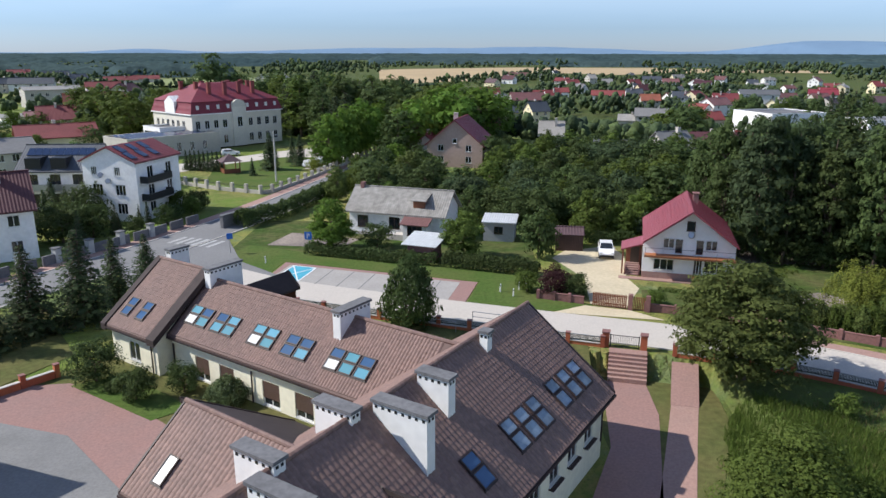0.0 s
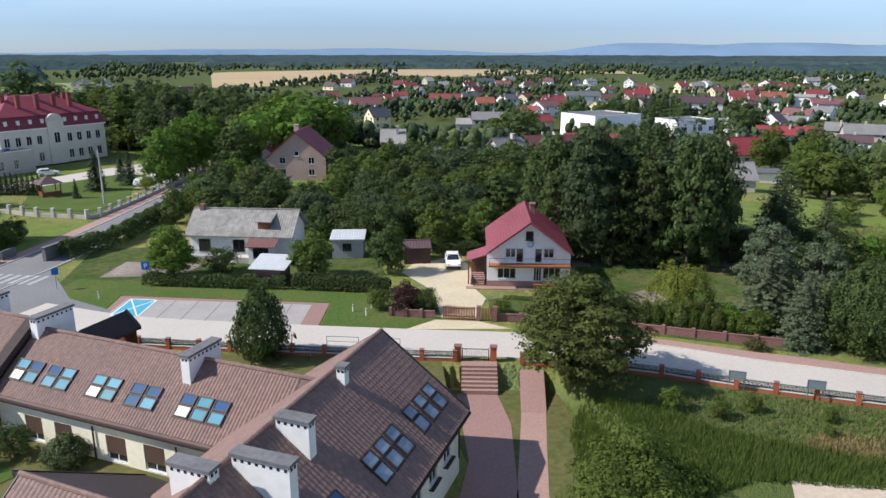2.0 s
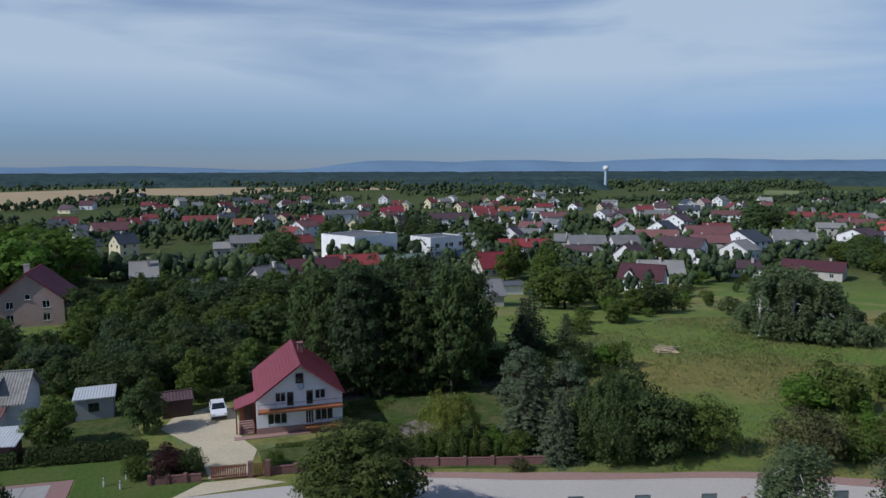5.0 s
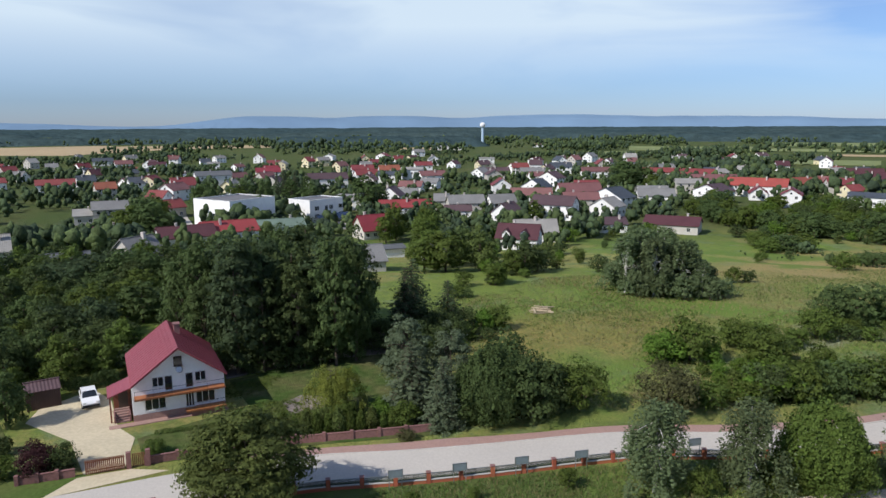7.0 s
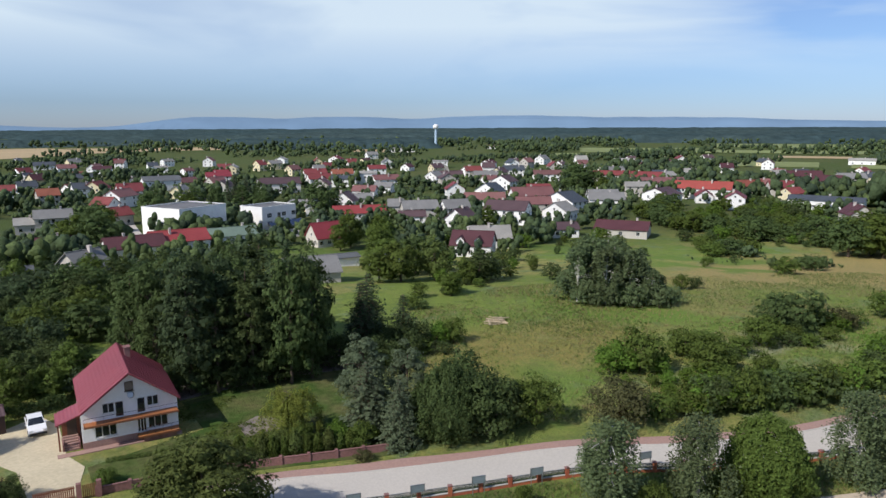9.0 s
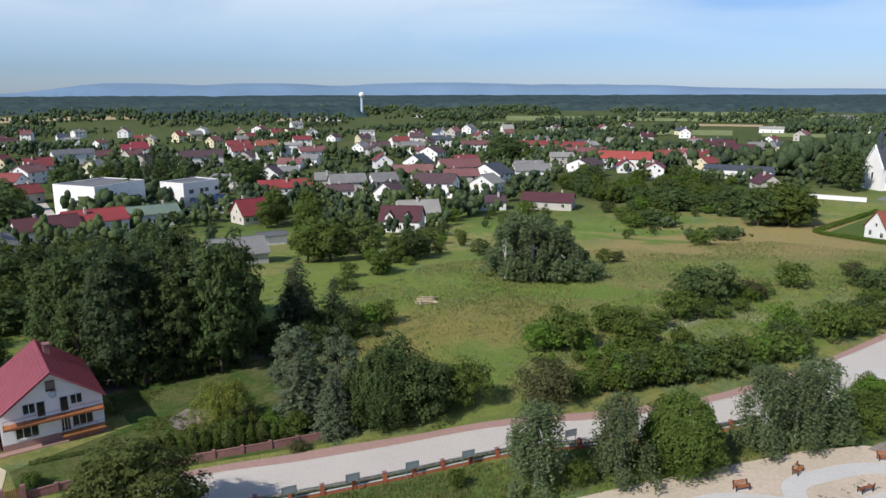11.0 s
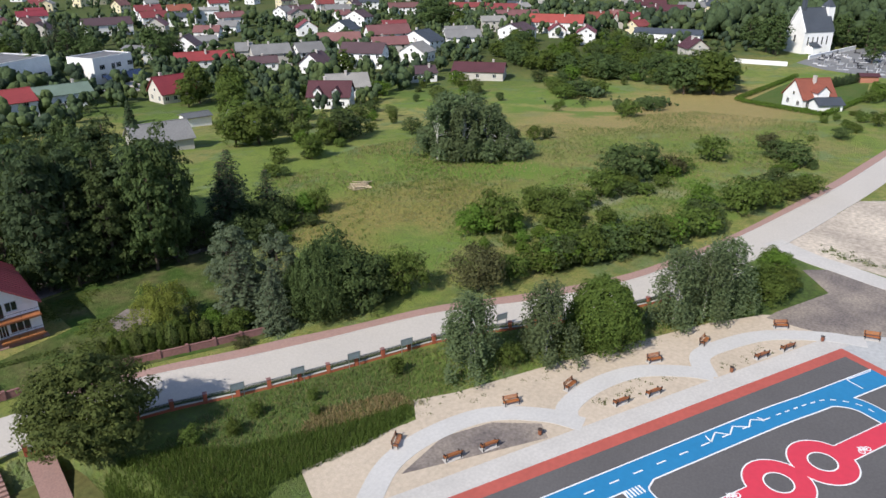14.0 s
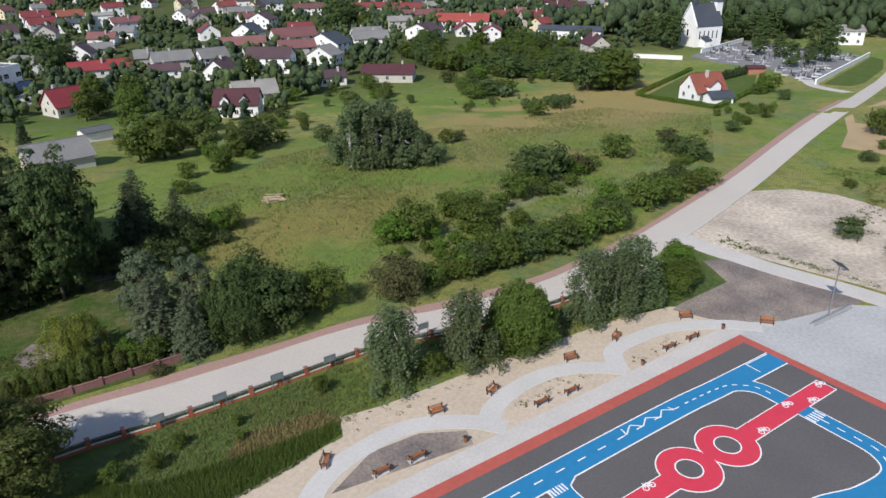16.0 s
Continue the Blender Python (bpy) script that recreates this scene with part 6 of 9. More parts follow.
house(269.2, 175.5, -7, 10.0, 17.8, 4.6, 4, 'slate', 'white')
house(242.1, 160.0, 3, 9.0, 11.1, 4, 3.2, 'grey_light', 'white')
house(290.6, 235.8, 4, 9.0, 13.7, 4, 4, 'slate', 'white')
house(252.7, 181.0, -44, 14.8, 9.0, 4.5, 2.6, 'rose', 'plaster')
house(206.4, 134.9, -42, 9.0, 8.0, 3, 1.8, 'brown_dark', 'white')
house(220.7, 119.8, -70, 17.5, 11.0, 3, 2.2, 'maroon', 'plaster')
house(288.7, 166.1, -50, 15.8, 10.0, 4.5, 2.8, 'grey', 'white')
house(313.7, 150.8, -9, 11.0, 14.3, 6, 2.8, 'brown_dark', 'white')
house(360.5, 150.5, -75, 27.8, 12.0, 5.5, 3.4, 'red_bright', 'white')
house(350.1, 182.8, -52, 12.5, 10.0, 5.5, 2, 'grey_light', 'plaster')
house(389.6, 187.8, -54, 24.0, 10.0, 5, 2.5, 'rose', 'plaster')
house(401.1, 142.2, -40, 14.2, 9.0, 4.5, 3, 'orange', 'plaster')
house(394.1, 121.4, -53, 16.4, 10.0, 5, 3.5, 'red', 'plaster')
house(459.5, 120.6, -70, 22.6, 10.0, 5, 3, 'maroon', 'plaster')
house(494.6, 141.1, -59, 20.4, 9.0, 5, 3, 'maroon', 'white')
house(488.5, 112.7, -57, 15.9, 9.0, 5, 3, 'grey', 'plaster')
house(412.3, 75.7, -70, 15.3, 9.0, 5, 3.4, 'red', 'white')
house(350.5, 89.5, -85, 30.0, 11.0, 4.2, 1.6, 'slate', 'white', windows=7)
house(235.2, 347.9, -24, 23.3, 11.0, 5.5, 3, 'brown_dark', 'white')
house(300.2, 399.6, -27, 15.1, 10.0, 5.5, 3, 'red', 'white')
house(280.9, 369.7, -22, 14.7, 9.0, 4.5, 3, 'red', 'white')
house(311.1, 383.6, -29, 14.1, 9.0, 5.5, 3, 'orange', 'white')
house(285.6, 350.3, -44, 15.1, 9.0, 5, 1.8, 'slate', 'white')
house(298.9, 344.7, -46, 13.8, 9.0, 8, 1.2, 'grey_light', 'white')
house(291.3, 318.0, -23, 15.8, 9.0, 6, 2.5, 'rose', 'white')
house(358.1, 400.6, -32, 12.8, 9.0, 6, 2.5, 'red', 'white')
house(197.5, 415.5, -15, 21.1, 11.0, 6, 2.4, 'grey_dark', 'white')
house(245.6, 432.9, -25, 15.8, 10.0, 5, 2.6, 'crimson', 'white')
house(191.6, 264.7, -66, 10.4, 9.0, 4, 0.8, 'grey', 'cream')
house(227.3, 267.5, -35, 12.3, 8.0, 3, 2, 'grey', 'plaster')
house(189.3, 223.2, -35, 21.0, 8.0, 3, 2.6, 'red_bright', 'white')
house(338.8, 322.2, 4, 8.0, 9.7, 5, 3, 'grey', 'white')
house(354.0, 323.7, -33, 19.0, 9.0, 4.5, 3, 'brown_dark', 'white')
house(399.7, 341.2, -30, 12.5, 8.0, 5, 3, 'red', 'plaster')
house(376.3, 307.6, -46, 19.3, 9.0, 4.5, 2.5, 'grey', 'plaster')
house(336.1, 261.7, 3, 9.0, 13.5, 5, 3.4, 'brown_dark', 'white')
house(426.0, 323.5, -43, 15.3, 9.0, 5, 3, 'slate', 'white')
house(407.4, 279.9, -46, 19.6, 9.0, 4.5, 2.6, 'brown', 'white')
house(424.3, 240.3, -55, 23.2, 9.0, 5, 2.5, 'red', 'plaster')
house(418.2, 211.7, -73, 18.6, 9.0, 5.5, 2.8, 'red', 'plaster')
house(452.5, 216.3, -64, 15.9, 9.0, 5.5, 2, 'slate', 'white')
house(303.3, 176.2, -45, 13.9, 10.0, 4.5, 2.5, 'grey', 'white')
house(700.9, 729.3, -39, 35.3, 14.0, 5, 1, 'grey_light', 'white')
house(541.1, 613.1, -21, 13.0, 9.0, 5, 3, 'grey', 'white')
house(466.0, 435.8, -47, 13.2, 10.0, 6, 0.8, 'grey_light', 'white')
house(448.7, 561.8, 21, 9.0, 12.6, 5, 3, 'red', 'white')
house(887.9, 713.3, -41, 27.2, 9.0, 4, 2, 'rose', 'white')
house(397.8, 343.9, 1, 8.0, 8.4, 5, 3, 'rose', 'white')
house(422.7, 139.7, -72, 7.1, 8.0, 4, 3, 'rose', 'white')
house(594.2, 321.9, -62, 21.5, 9.0, 5, 2, 'grey_light', 'white')
house(533.8, 275.8, -63, 17.2, 9.0, 5, 2, 'rose', 'white')
house(747.0, 164.0, -78, 21.9, 9.0, 4, 2, 'grey_light', 'white')
house(787.0, 139.9, -80, 15.3, 9.0, 4, 2, 'grey_light', 'white')
house(794.2, 98.0, -83, 44.5, 12.0, 5, 1.4, 'grey_light', 'white')
house(1087.9, 145.7, -42, 22.7, 8.0, 5, 3, 'grey', 'white')
house(1077.7, 160.9, -42, 17.4, 8.0, 5, 3, 'grey', 'white')
house(92.0, 281.4, -18, 12.2, 9.0, 5.5, 2.6, 'grey', 'plaster')
house(85.4, 283.9, -17, 10.8, 9.0, 3.5, 2, 'grey_light', 'plaster')
house(72.2, 215.9, -18, 12.6, 8.0, 3.2, 2.8, 'maroon', 'plaster')
house(54.1, 150.8, 15, 6.9, 8.0, 3.6, 3, 'grey', 'plaster')
house(33.6, 178.6, -11, 5.7, 9.0, 3.4, 3, 'grey_light', 'plaster')
house(41.2, 154.6, -15, 8.4, 6.0, 2.4, 1.6, 'grey_dark', 'plaster')
house(57.8, 385.4, 7, 17.9, 10.0, 5, 3.6, 'rose', 'plaster')
house(77.4, 445.5, 0, 13.6, 9.0, 4, 2.6, 'red', 'white')
house(94.2, 476.6, -1, 8.5, 9.0, 4, 2.6, 'red', 'white')
house(113.7, 432.6, -15, 19.1, 10.0, 4.5, 2.6, 'red', 'white')
house(122.5, 379.8, -8, 9.5, 9.0, 5, 3, 'orange', 'plaster')
house(154.8, 402.3, 39, 9.0, 10.9, 5, 3.6, 'red', 'cream')
house(148.4, 404.7, -10, 10.2, 9.0, 5, 3, 'slate', 'white')
house(136.3, 455.3, -7, 9.8, 9.0, 4, 3, 'slate', 'white')
house(105.4, 773.2, 2, 21.1, 9.0, 5, 3, 'brown', 'white')
house(130.5, 763.5, -10, 7.4, 8.0, 4, 2, 'grey', 'white')
house(161.9, 867.5, 39, 8.0, 7.0, 5, 3, 'slate', 'white')
house(230.9, 789.1, 34, 8.0, 6.5, 4, 3, 'grey', 'white')
house(222.2, 688.8, -18, 17.2, 8.0, 4, 3, 'slate', 'white')
house(219.6, 629.6, -9, 13.8, 8.0, 4, 3, 'rose', 'white')
house(208.3, 582.2, -20, 12.8, 8.0, 3, 0.5, 'orange', 'brick')
house(267.7, 560.3, -26, 9.9, 8.0, 5, 1, 'grey_light', 'white')
house(255.9, 447.0, -30, 9.8, 9.0, 5, 3, 'crimson', 'plaster')
house(-46.9, 528.8, 35, 12.6, 9.0, 5, 3.4, 'maroon', 'white')
house(-49.2, 392.2, 57, 9.0, 11.3, 5, 3.4, 'red', 'plaster')
house(14.7, 327.0, 3, 10.4, 5.0, 2.2, 1, 'orange', 'brick')
house(17.8, 187.3, -0, 6.5, 7.0, 3.4, 2.2, 'red', 'plaster')
house(318.3, 653.5, 4, 10.4, 8.0, 5, 2, 'grey', 'white')
house(40.9, 366.7, 34, 4.7, 8.0, 4, 3, 'grey', 'white')
house(259.7, 502.4, 3, 7.2, 8.0, 5, 2, 'brown', 'white')
house(322.2, 456.7, 5, 8.9, 9.0, 5, 3, 'brown', 'cream')
house(-154.8, 311.1, 37, 21.8, 12.0, 7, 1.2, 'grey_light', 'plaster', windows=4)
house(-216.1, 414.0, 18, 22.2, 10.0, 5, 3, 'slate', 'white')
house(-228.5, 414.0, 49, 15.0, 10.0, 5, 3, 'slate', 'plaster')
house(-117.1, 269.9, 34, 16.2, 11.0, 4, 4, 'red', 'cream')
house(-102.7, 247.3, 23, 12.6, 9.0, 4, 2.4, 'rose', 'white')
house(-113.5, 228.5, 32, 16.1, 8.0, 3.5, 1, 'rose', 'plaster')
house(-124.2, 229.1, 39, 12.3, 9.0, 3, 0.6, 'grey_light', 'white')
house(-83.0, 167.1, 32, 16.1, 10.0, 4, 2.4, 'red', 'cream')
house(-165.8, 387.5, 28, 16.7, 9.0, 4, 3, 'red', 'white')
house(-274.3, 585.9, 45, 20.5, 9.0, 5, 3, 'slate', 'plaster')
house(-353.3, 655.9, 28, 17.7, 9.0, 5, 3, 'red', 'plaster')
house(-385.7, 787.0, 46, 25.1, 9.0, 5, 3, 'slate', 'plaster')
house(-137.0, 344.2, 72, 9.0, 10.5, 5, 3, 'maroon', 'plaster')
house(-268.0, 663.2, 22, 28.4, 9.0, 4, 3, 'red', 'plaster')
house(-126.4, 676.3, 71, 9.0, 13.1, 5, 4, 'grey', 'white')
house(-142.9, 676.2, 72, 9.0, 13.2, 5, 4, 'grey', 'plaster')
house(-75.5, 134.2, 40, 7.2, 10.0, 5, 2, 'grey', 'plaster')
house(-250.2, 676.2, 20, 22.9, 10.0, 5, 3, 'red', 'plaster')
house(-408.0, 902.4, 24, 31.5, 10.0, 5, 3, 'grey', 'plaster')
house(-526.6, 1014.1, 27, 36.3, 10.0, 5, 3, 'brown', 'plaster')
house(373.3, -29.4, -74, 13.7, 10.0, 6, 2, 'grey_light', 'white')
house(274.5, 3.4, -70, 5.4, 3.6, 2.2, 0.5, 'maroon', 'brick')
house(426.7, 12.2, -88, 17.0, 9.0, 5, 3.4, 'maroon', 'white')


# ---- larger town buildings ----
def solar_array(parent, m, cols, rows, w=1.0, h=1.65, gap=0.06):
    for i in range(cols):
        for j in range(rows):
            x, y = i * (w + gap), j * (h + gap)
            p = part("solar_panel", Geo().box(x, y, 0.06, x + w, y + h, 0.11), M["solar"], parent, m=m)
            part("panel_frame", Geo().box(x - 0.03, y - 0.03, 0.03, x + w + 0.03, y + h + 0.03, 0.07), M["metal_grey"], p)


def flat_block(name, label, x, y, ang, L, W, h, fronts, wall="white"):
    """A flat-roofed block with a parapet; fronts: openings for the front and left walls."""
    t = thing(name, label, "building", pose(x, y, ground_z(x, y), 0, 0, ang))
    g = Geo()
    sides = side_frames(L, W)
    for i, (m, w) in enumerate(sides):
        ops = fronts.get(i, [])
        wall_side(g, m, w, h, ops)
        add_windows(t, m, ops, 3)
    part("wall", g, M["wall_" + wall], t)
    part("roof", Geo().box(-L / 2 + 0.2, -W / 2 + 0.2, h - 0.45, L / 2 - 0.2, W / 2 - 0.2, h - 0.3), M["cap"], t, "grey felted flat roof")
    p = Geo()
    for b in ((-L / 2 - 0.04, -W / 2 - 0.04, L / 2 + 0.04, -W / 2 + 0.24), (-L / 2 - 0.04, W / 2 - 0.24, L / 2 + 0.04, W / 2 + 0.04), (-L / 2 - 0.04, -W / 2 + 0.24, -L / 2 + 0.24, W / 2 - 0.24), (L / 2 - 0.24, -W / 2 + 0.24, L / 2 + 0.04, W / 2 - 0.24)):
        p.box(b[0], b[1], h - 0.1, b[2], b[3], h + 0.12)
    part("parapet", p, M["wall_" + wall], t)
    return t


office = flat_block("office_building", "white modern block with a flat solar roof", 121, 238, 14, 21, 19, 10.5, {0: [(7.5, 4.3, 4.6, 1.6), (14, 4.3, 4.6, 1.6), (14, 1, 4.6, 1.6)], 3: [(4, 4.3, 2, 1.5), (10, 4.3, 2, 1.5)]})
solar_array(office, pose(-8, -7, 7.95, 12, 0, 0), 9, 1)
solar_array(office, pose(-8, -3.5, 7.95, 12, 0, 0), 12, 1)
solar_array(office, pose(-8, 0.5, 7.95, 12, 0, 0), 12, 1)
part("canopy", Geo().slab([(8, -12.5, 3.0), (14, -12.5, 3.0), (14, -9.6, 3.3), (8, -9.6, 3.3)], 0.2), M["solar"], office, "dark glazed entrance front", m=Matrix.Translation((-6, 0, 0)))
flats = flat_block("apartment_block", "white two-storey flat-roofed apartment block", 151, 231, 8, 16.5, 12, 8.6, {0: [(2.4, 4.6, 2.2, 1.6), (7.4, 4.2, 1.6, 2.0), (9.6, 4.6, 2.0, 1.6), (14.5, 4.6, 2.2, 1.6), (2.4, 1.6, 2.2, 1.6), (9.6, 1.6, 2.0, 1.6), (14.5, 1.6, 2.2, 1.6)], 3: [(3, 4.6, 1.6, 1.5)]})
for i in range(11):
    p = part("solar_panel", Geo().slab([(-7.5 + i * 1.5, -11.2, 1.6), (-6.06 + i * 1.5, -11.2, 1.6), (-6.06 + i * 1.5, -8.2, 3.2), (-7.5 + i * 1.5, -8.2, 3.2)], 0.08), M["solar"], flats)
    part("panel_leg", Geo().tube((-6.8 + i * 1.5, -8.4, 0), (-6.8 + i * 1.5, -8.4, 3.0), 0.05, 0.05, 6), M["metal_grey"], p)

block = thing("apartment_house", "white three-storey house with solar panels on a red roof", "house", pose(-40.4, 102.2, 0, 0, 0, -15.5))
BL, BW, BH = 8.4, 9.8, 8.2
sd = side_frames(BL, BW)
o_front = [(1.3, 6.3, 0.9, 1.2), (5.0, 6.3, 0.9, 1.2)] + [(x, z, 1.6, 1.5) for z in (1.0, 3.6) for x in (1.3, 4.9)]
o_right = [(x, z, 1.3, 1.6) for z in (1.0, 3.4, 5.8) for x in (2.4, 6.6)]
g = Geo()
wall_side(g, sd[0][0], BL, BH, o_front, 1.9)
wall_side(g, sd[1][0], BW, BH, o_right)
wall_side(g, sd[2][0], BL, BH, [], 1.9)
wall_side(g, sd[3][0], BW, BH, [])
part("wall", g, M["wall_white"], block)
add_windows(block, sd[0][0], o_front, 3)
add_windows(block, sd[1][0], o_right, 2)
rg = Geo()
for sgn in (-1, 1):
    q = [(0, -BW / 2 - 0.3, BH + 2.1), (sgn * (BL / 2 + 0.35), -BW / 2 - 0.3, BH + 0.05), (sgn * (BL / 2 + 0.35), BW / 2 + 0.3, BH + 0.05), (0, BW / 2 + 0.3, BH + 2.1)]
    rg.slab(q if sgn > 0 else q[::-1], 0.18)
part("roof", rg, M["roof_red"], block)
for sgn in (-1, 1):
    for k in range(3):
        for j in range(2):
            a = math.atan2(2.05, BL / 2 + 0.35)
            m = Matrix.Translation((0, -BW / 2 + 0.5 + k * 2.5 - (0.4 if j else 0), BH + 2.14)) @ Matrix.Rotation(sgn * a, 4, "Y") @ Matrix.Translation((0.5 + j * 1.9 if sgn > 0 else -2.2 - j * 1.9, 0, 0))
            part("solar_panel", Geo().box(0, 0, 0.06, 1.7, 1.1, 0.11), M["solar"], block, m=m)
for z in (2.9, 5.3):
    m = sd[1][0]
    b = part("balcony", Geo().box(0.7, -1.2, z - 0.15, 6.2, 0, z), M["concrete"], block, m=m)
    part("railing", Geo().box(0.7, -1.24, z, 6.2, -1.18, z + 0.95), M["metal_dark"], b, "dark balcony railing panel")
    for k in range(2):
        part("railing_side", Geo().box((0.7, 6.14)[k], -1.18, z, (0.76, 6.2)[k], 0, z + 0.95), M["metal_dark"], b)
for k, x in enumerate((2.9, 4.0)):
    part("satellite_dish", Geo().tube((x, -0.2, 6.4 - k * 0.8), (x + 0.05, -0.32, 6.45 - k * 0.8), 0.4, 0.34, 12), M["metal_grey"], block, m=sd[0][0])

solar_house = thing("terraced_house", "white house with balconies and a blue solar roof", "house", pose(-53.2, 110.3, 0, 0, 0, 3))
sd = side_frames(10.5, 10)
o_front = [(x, z, 1.5, 1.9) for z in (0.4, 3.3) for x in (1.2, 4.4, 7.6)]
g = Geo()
wall_side(g, sd[0][0], 10.5, 5.8, o_front)
wall_side(g, sd[1][0], 10, 5.8, [], 3)
wall_side(g, sd[2][0], 10.5, 5.8, [])
wall_side(g, sd[3][0], 10, 5.8, [], 3)
part("wall", g, M["wall_white"], solar_house)
add_windows(solar_house, sd[0][0], o_front, 2, "frame_dark")
part("roof", gable_roof(10.5, 10, 5.8, 3.0, 0.5), M["roof_slate"], solar_house)
a = math.atan2(3, 5)
solar_array(solar_house, Matrix.Translation((-4.9, -2.3, 7.62)) @ Matrix.Rotation(a, 4, "X"), 9, 1)
for x in (-3.0, 0.6):
    part("dormer", Geo().box(x - 1.1, -5.0, 5.6, x + 1.1, -2.0, 7.6), M["metal_dark"], solar_house, "dark boxed dormer")
part("balcony", Geo().box(0.2, -1.4, 2.85, 10.3, 0, 3.05), M["concrete"], solar_house, m=sd[0][0])
part("railing", Geo().box(0.2, -1.42, 3.05, 10.3, -1.37, 3.95), M["metal_grey"], solar_house, "grey balcony railing", m=sd[0][0])

house(-50.2, 80.0, 32, 12, 9, 5.8, 3.4, "maroon", "white")
house(9.2, 149.0, 74, 12, 11.5, 4.6, 4.8, "crimson", "pink")
house(-99.8, 237, 20, 13, 9, 4.2, 4.4, "red_bright", "white")
house(-113.7, 250, 28, 12, 9, 4.2, 4.4, "orange", "cream")
house(-106, 216, 24, 11, 9, 3.6, 3.4, "red", "plaster")
house(2.5, 154, 76, 6, 6, 3.2, 2.4, "red", "plaster")

# ---- red mansard palace ----
palace = thing("palace", "long pale building with a red mansard roof, dormers and chimneys", "building", pose(-50.3, 183.6, 0.3, 0, 0, 47))
PL, PW, PH = 25.0, 18.0, 8.2
sd = side_frames(PL, PW)
o_front = [(0.9 + i * 2.4, z, 1.2, 1.95) for z in (0.9, 4.6) for i in range(10) if i not in (4, 5)]
o_left = [(1.5 + i * 2.4, 4.6, 1.2, 1.9) for i in range(6)]
g = Geo()
wall_side(g, sd[0][0], PL, PH, o_front)
wall_side(g, sd[1][0], PW, PH, [])
wall_side(g, sd[2][0], PL, PH, [])
wall_side(g, sd[3][0], PW, PH, o_left)
part("wall", g, M["wall_stone"], palace)
add_windows(palace, sd[0][0], o_front, 2)
add_windows(palace, sd[3][0], o_left, 2)
part("cornice", Geo().box(-PL / 2 - 0.35, -PW / 2 - 0.35, PH - 0.25, PL / 2 + 0.35, PW / 2 + 0.35, PH), M["wall_white"], palace)


def frustum(x, y, z0, z1, inset):
    g = Geo()
    lo = [(-x, -y, z0), (x, -y, z0), (x, y, z0), (-x, y, z0)]
    hi = [(-x + inset, -y + inset, z1), (x - inset, -y + inset, z1), (x - inset, y - inset, z1), (-x + inset, y - inset, z1)]
    return g.add(lo + hi, [(4, 5, 6, 7), (0, 1, 5, 4), (1, 2, 6, 5), (2, 3, 7, 6), (3, 0, 4, 7)])


part("mansard", frustum(PL / 2 + 0.3, PW / 2 + 0.3, PH, PH + 2.7, 0.8), M["roof_crimson"], palace, "steep red lower roof")
part("roof", frustum(PL / 2 - 0.2, PW / 2 - 0.2, PH + 2.7, PH + 6.6, 7.4), M["roof_crimson"], palace)
for i in range(9):
    if i in (4,):
        continue
    x = -PL / 2 + 1.7 + i * 2.7
    part("skylight", Geo().box(x - 0.35, -PW / 2 - 0.02, PH + 0.8, x + 0.35, -PW / 2 + 0.9, PH + 1.9), M["frame"], palace)
c = part("central_bay", Geo().box(-1.9, -PW / 2 - 0.5, 0, 1.9, -PW / 2 + 0.6, PH + 1.2), M["wall_stone"], palace, "central bay with a round gable")
arch = [(1.9 * math.cos(math.pi * i / 14), PH + 1.2 + 1.7 * math.sin(math.pi * i / 14)) for i in range(15)]
part("round_gable", Geo().add([(x, y, z) for y in (-PW / 2 - 0.48, -PW / 2 + 0.58) for x, z in arch], [tuple(range(15))[::-1], tuple(range(15, 30))] + [(i, i + 1, i + 16, i + 15) for i in range(14)]), M["wall_stone"], c)
fm, pm = window_meshes(1.4, 2.4, 2)
part("pane", pm, None, part("window", fm, None, palace, m=Matrix.Translation((-0.7, -PW / 2 - 0.6, 4.6))))
part("gable_wall", Geo().add([(-PL / 2 - 0.4, -2.2, PH), (-PL / 2 - 0.4, 2.2, PH), (-PL / 2 - 0.4, 2.2, PH + 2.6), (-PL / 2 - 0.4, 0, PH + 3.9), (-PL / 2 - 0.4, -2.2, PH + 2.6), (-PL / 2 + 2, -2.2, PH), (-PL / 2 + 2, 2.2, PH), (-PL / 2 + 2, 2.2, PH + 2.6), (-PL / 2 + 2, 0, PH + 3.9), (-PL / 2 + 2, -2.2, PH + 2.6)],
     [(1, 0, 4, 3, 2), (0, 5, 9, 4), (6, 1, 2, 7), (2, 3, 8, 7), (3, 4, 9, 8)]), M["wall_white"], palace)
for x, y in ((-7, -2.5), (-3, 1.5), (0.5, -3), (4, 1), (7.5, -2.4), (8.5, 2), (-5.5, -5.6), (-1.6, -6.2), (2.6, -5.8), (6.4, -6.0), (-7.6, 3.4)):
    part("chimney", Geo().box(x - 0.45, y - 0.35, PH + 3, x + 0.45, y + 0.35, PH + 6.9).box(x - 0.52, y - 0.42, PH + 6.9, x + 0.52, y + 0.42, PH + 7.05), M["roof_red"], palace)
wing = flat_block("annex_building", "low pale annex with rows of dark solar panels", -57.5, 163.5, 48, 22, 11, 4.6, {0: [(1.5 + i * 3.2, 1.0, 1.1, 2.0) for i in range(6)]}, "plaster")
for j in range(4):
    solar_array(wing, pose(-9.5, -5.0 + j * 2.5, 4.4, 12, 0, 0), 17, 1)
flat_block("pavilion", "glazed white pavilion with a pale curved roof", -58.5, 172.5, 47, 10, 8, 5.6, {0: [(0.6, 3.2, 8.6, 1.5)], 3: [(0.6, 3.2, 6.6, 1.5)]})

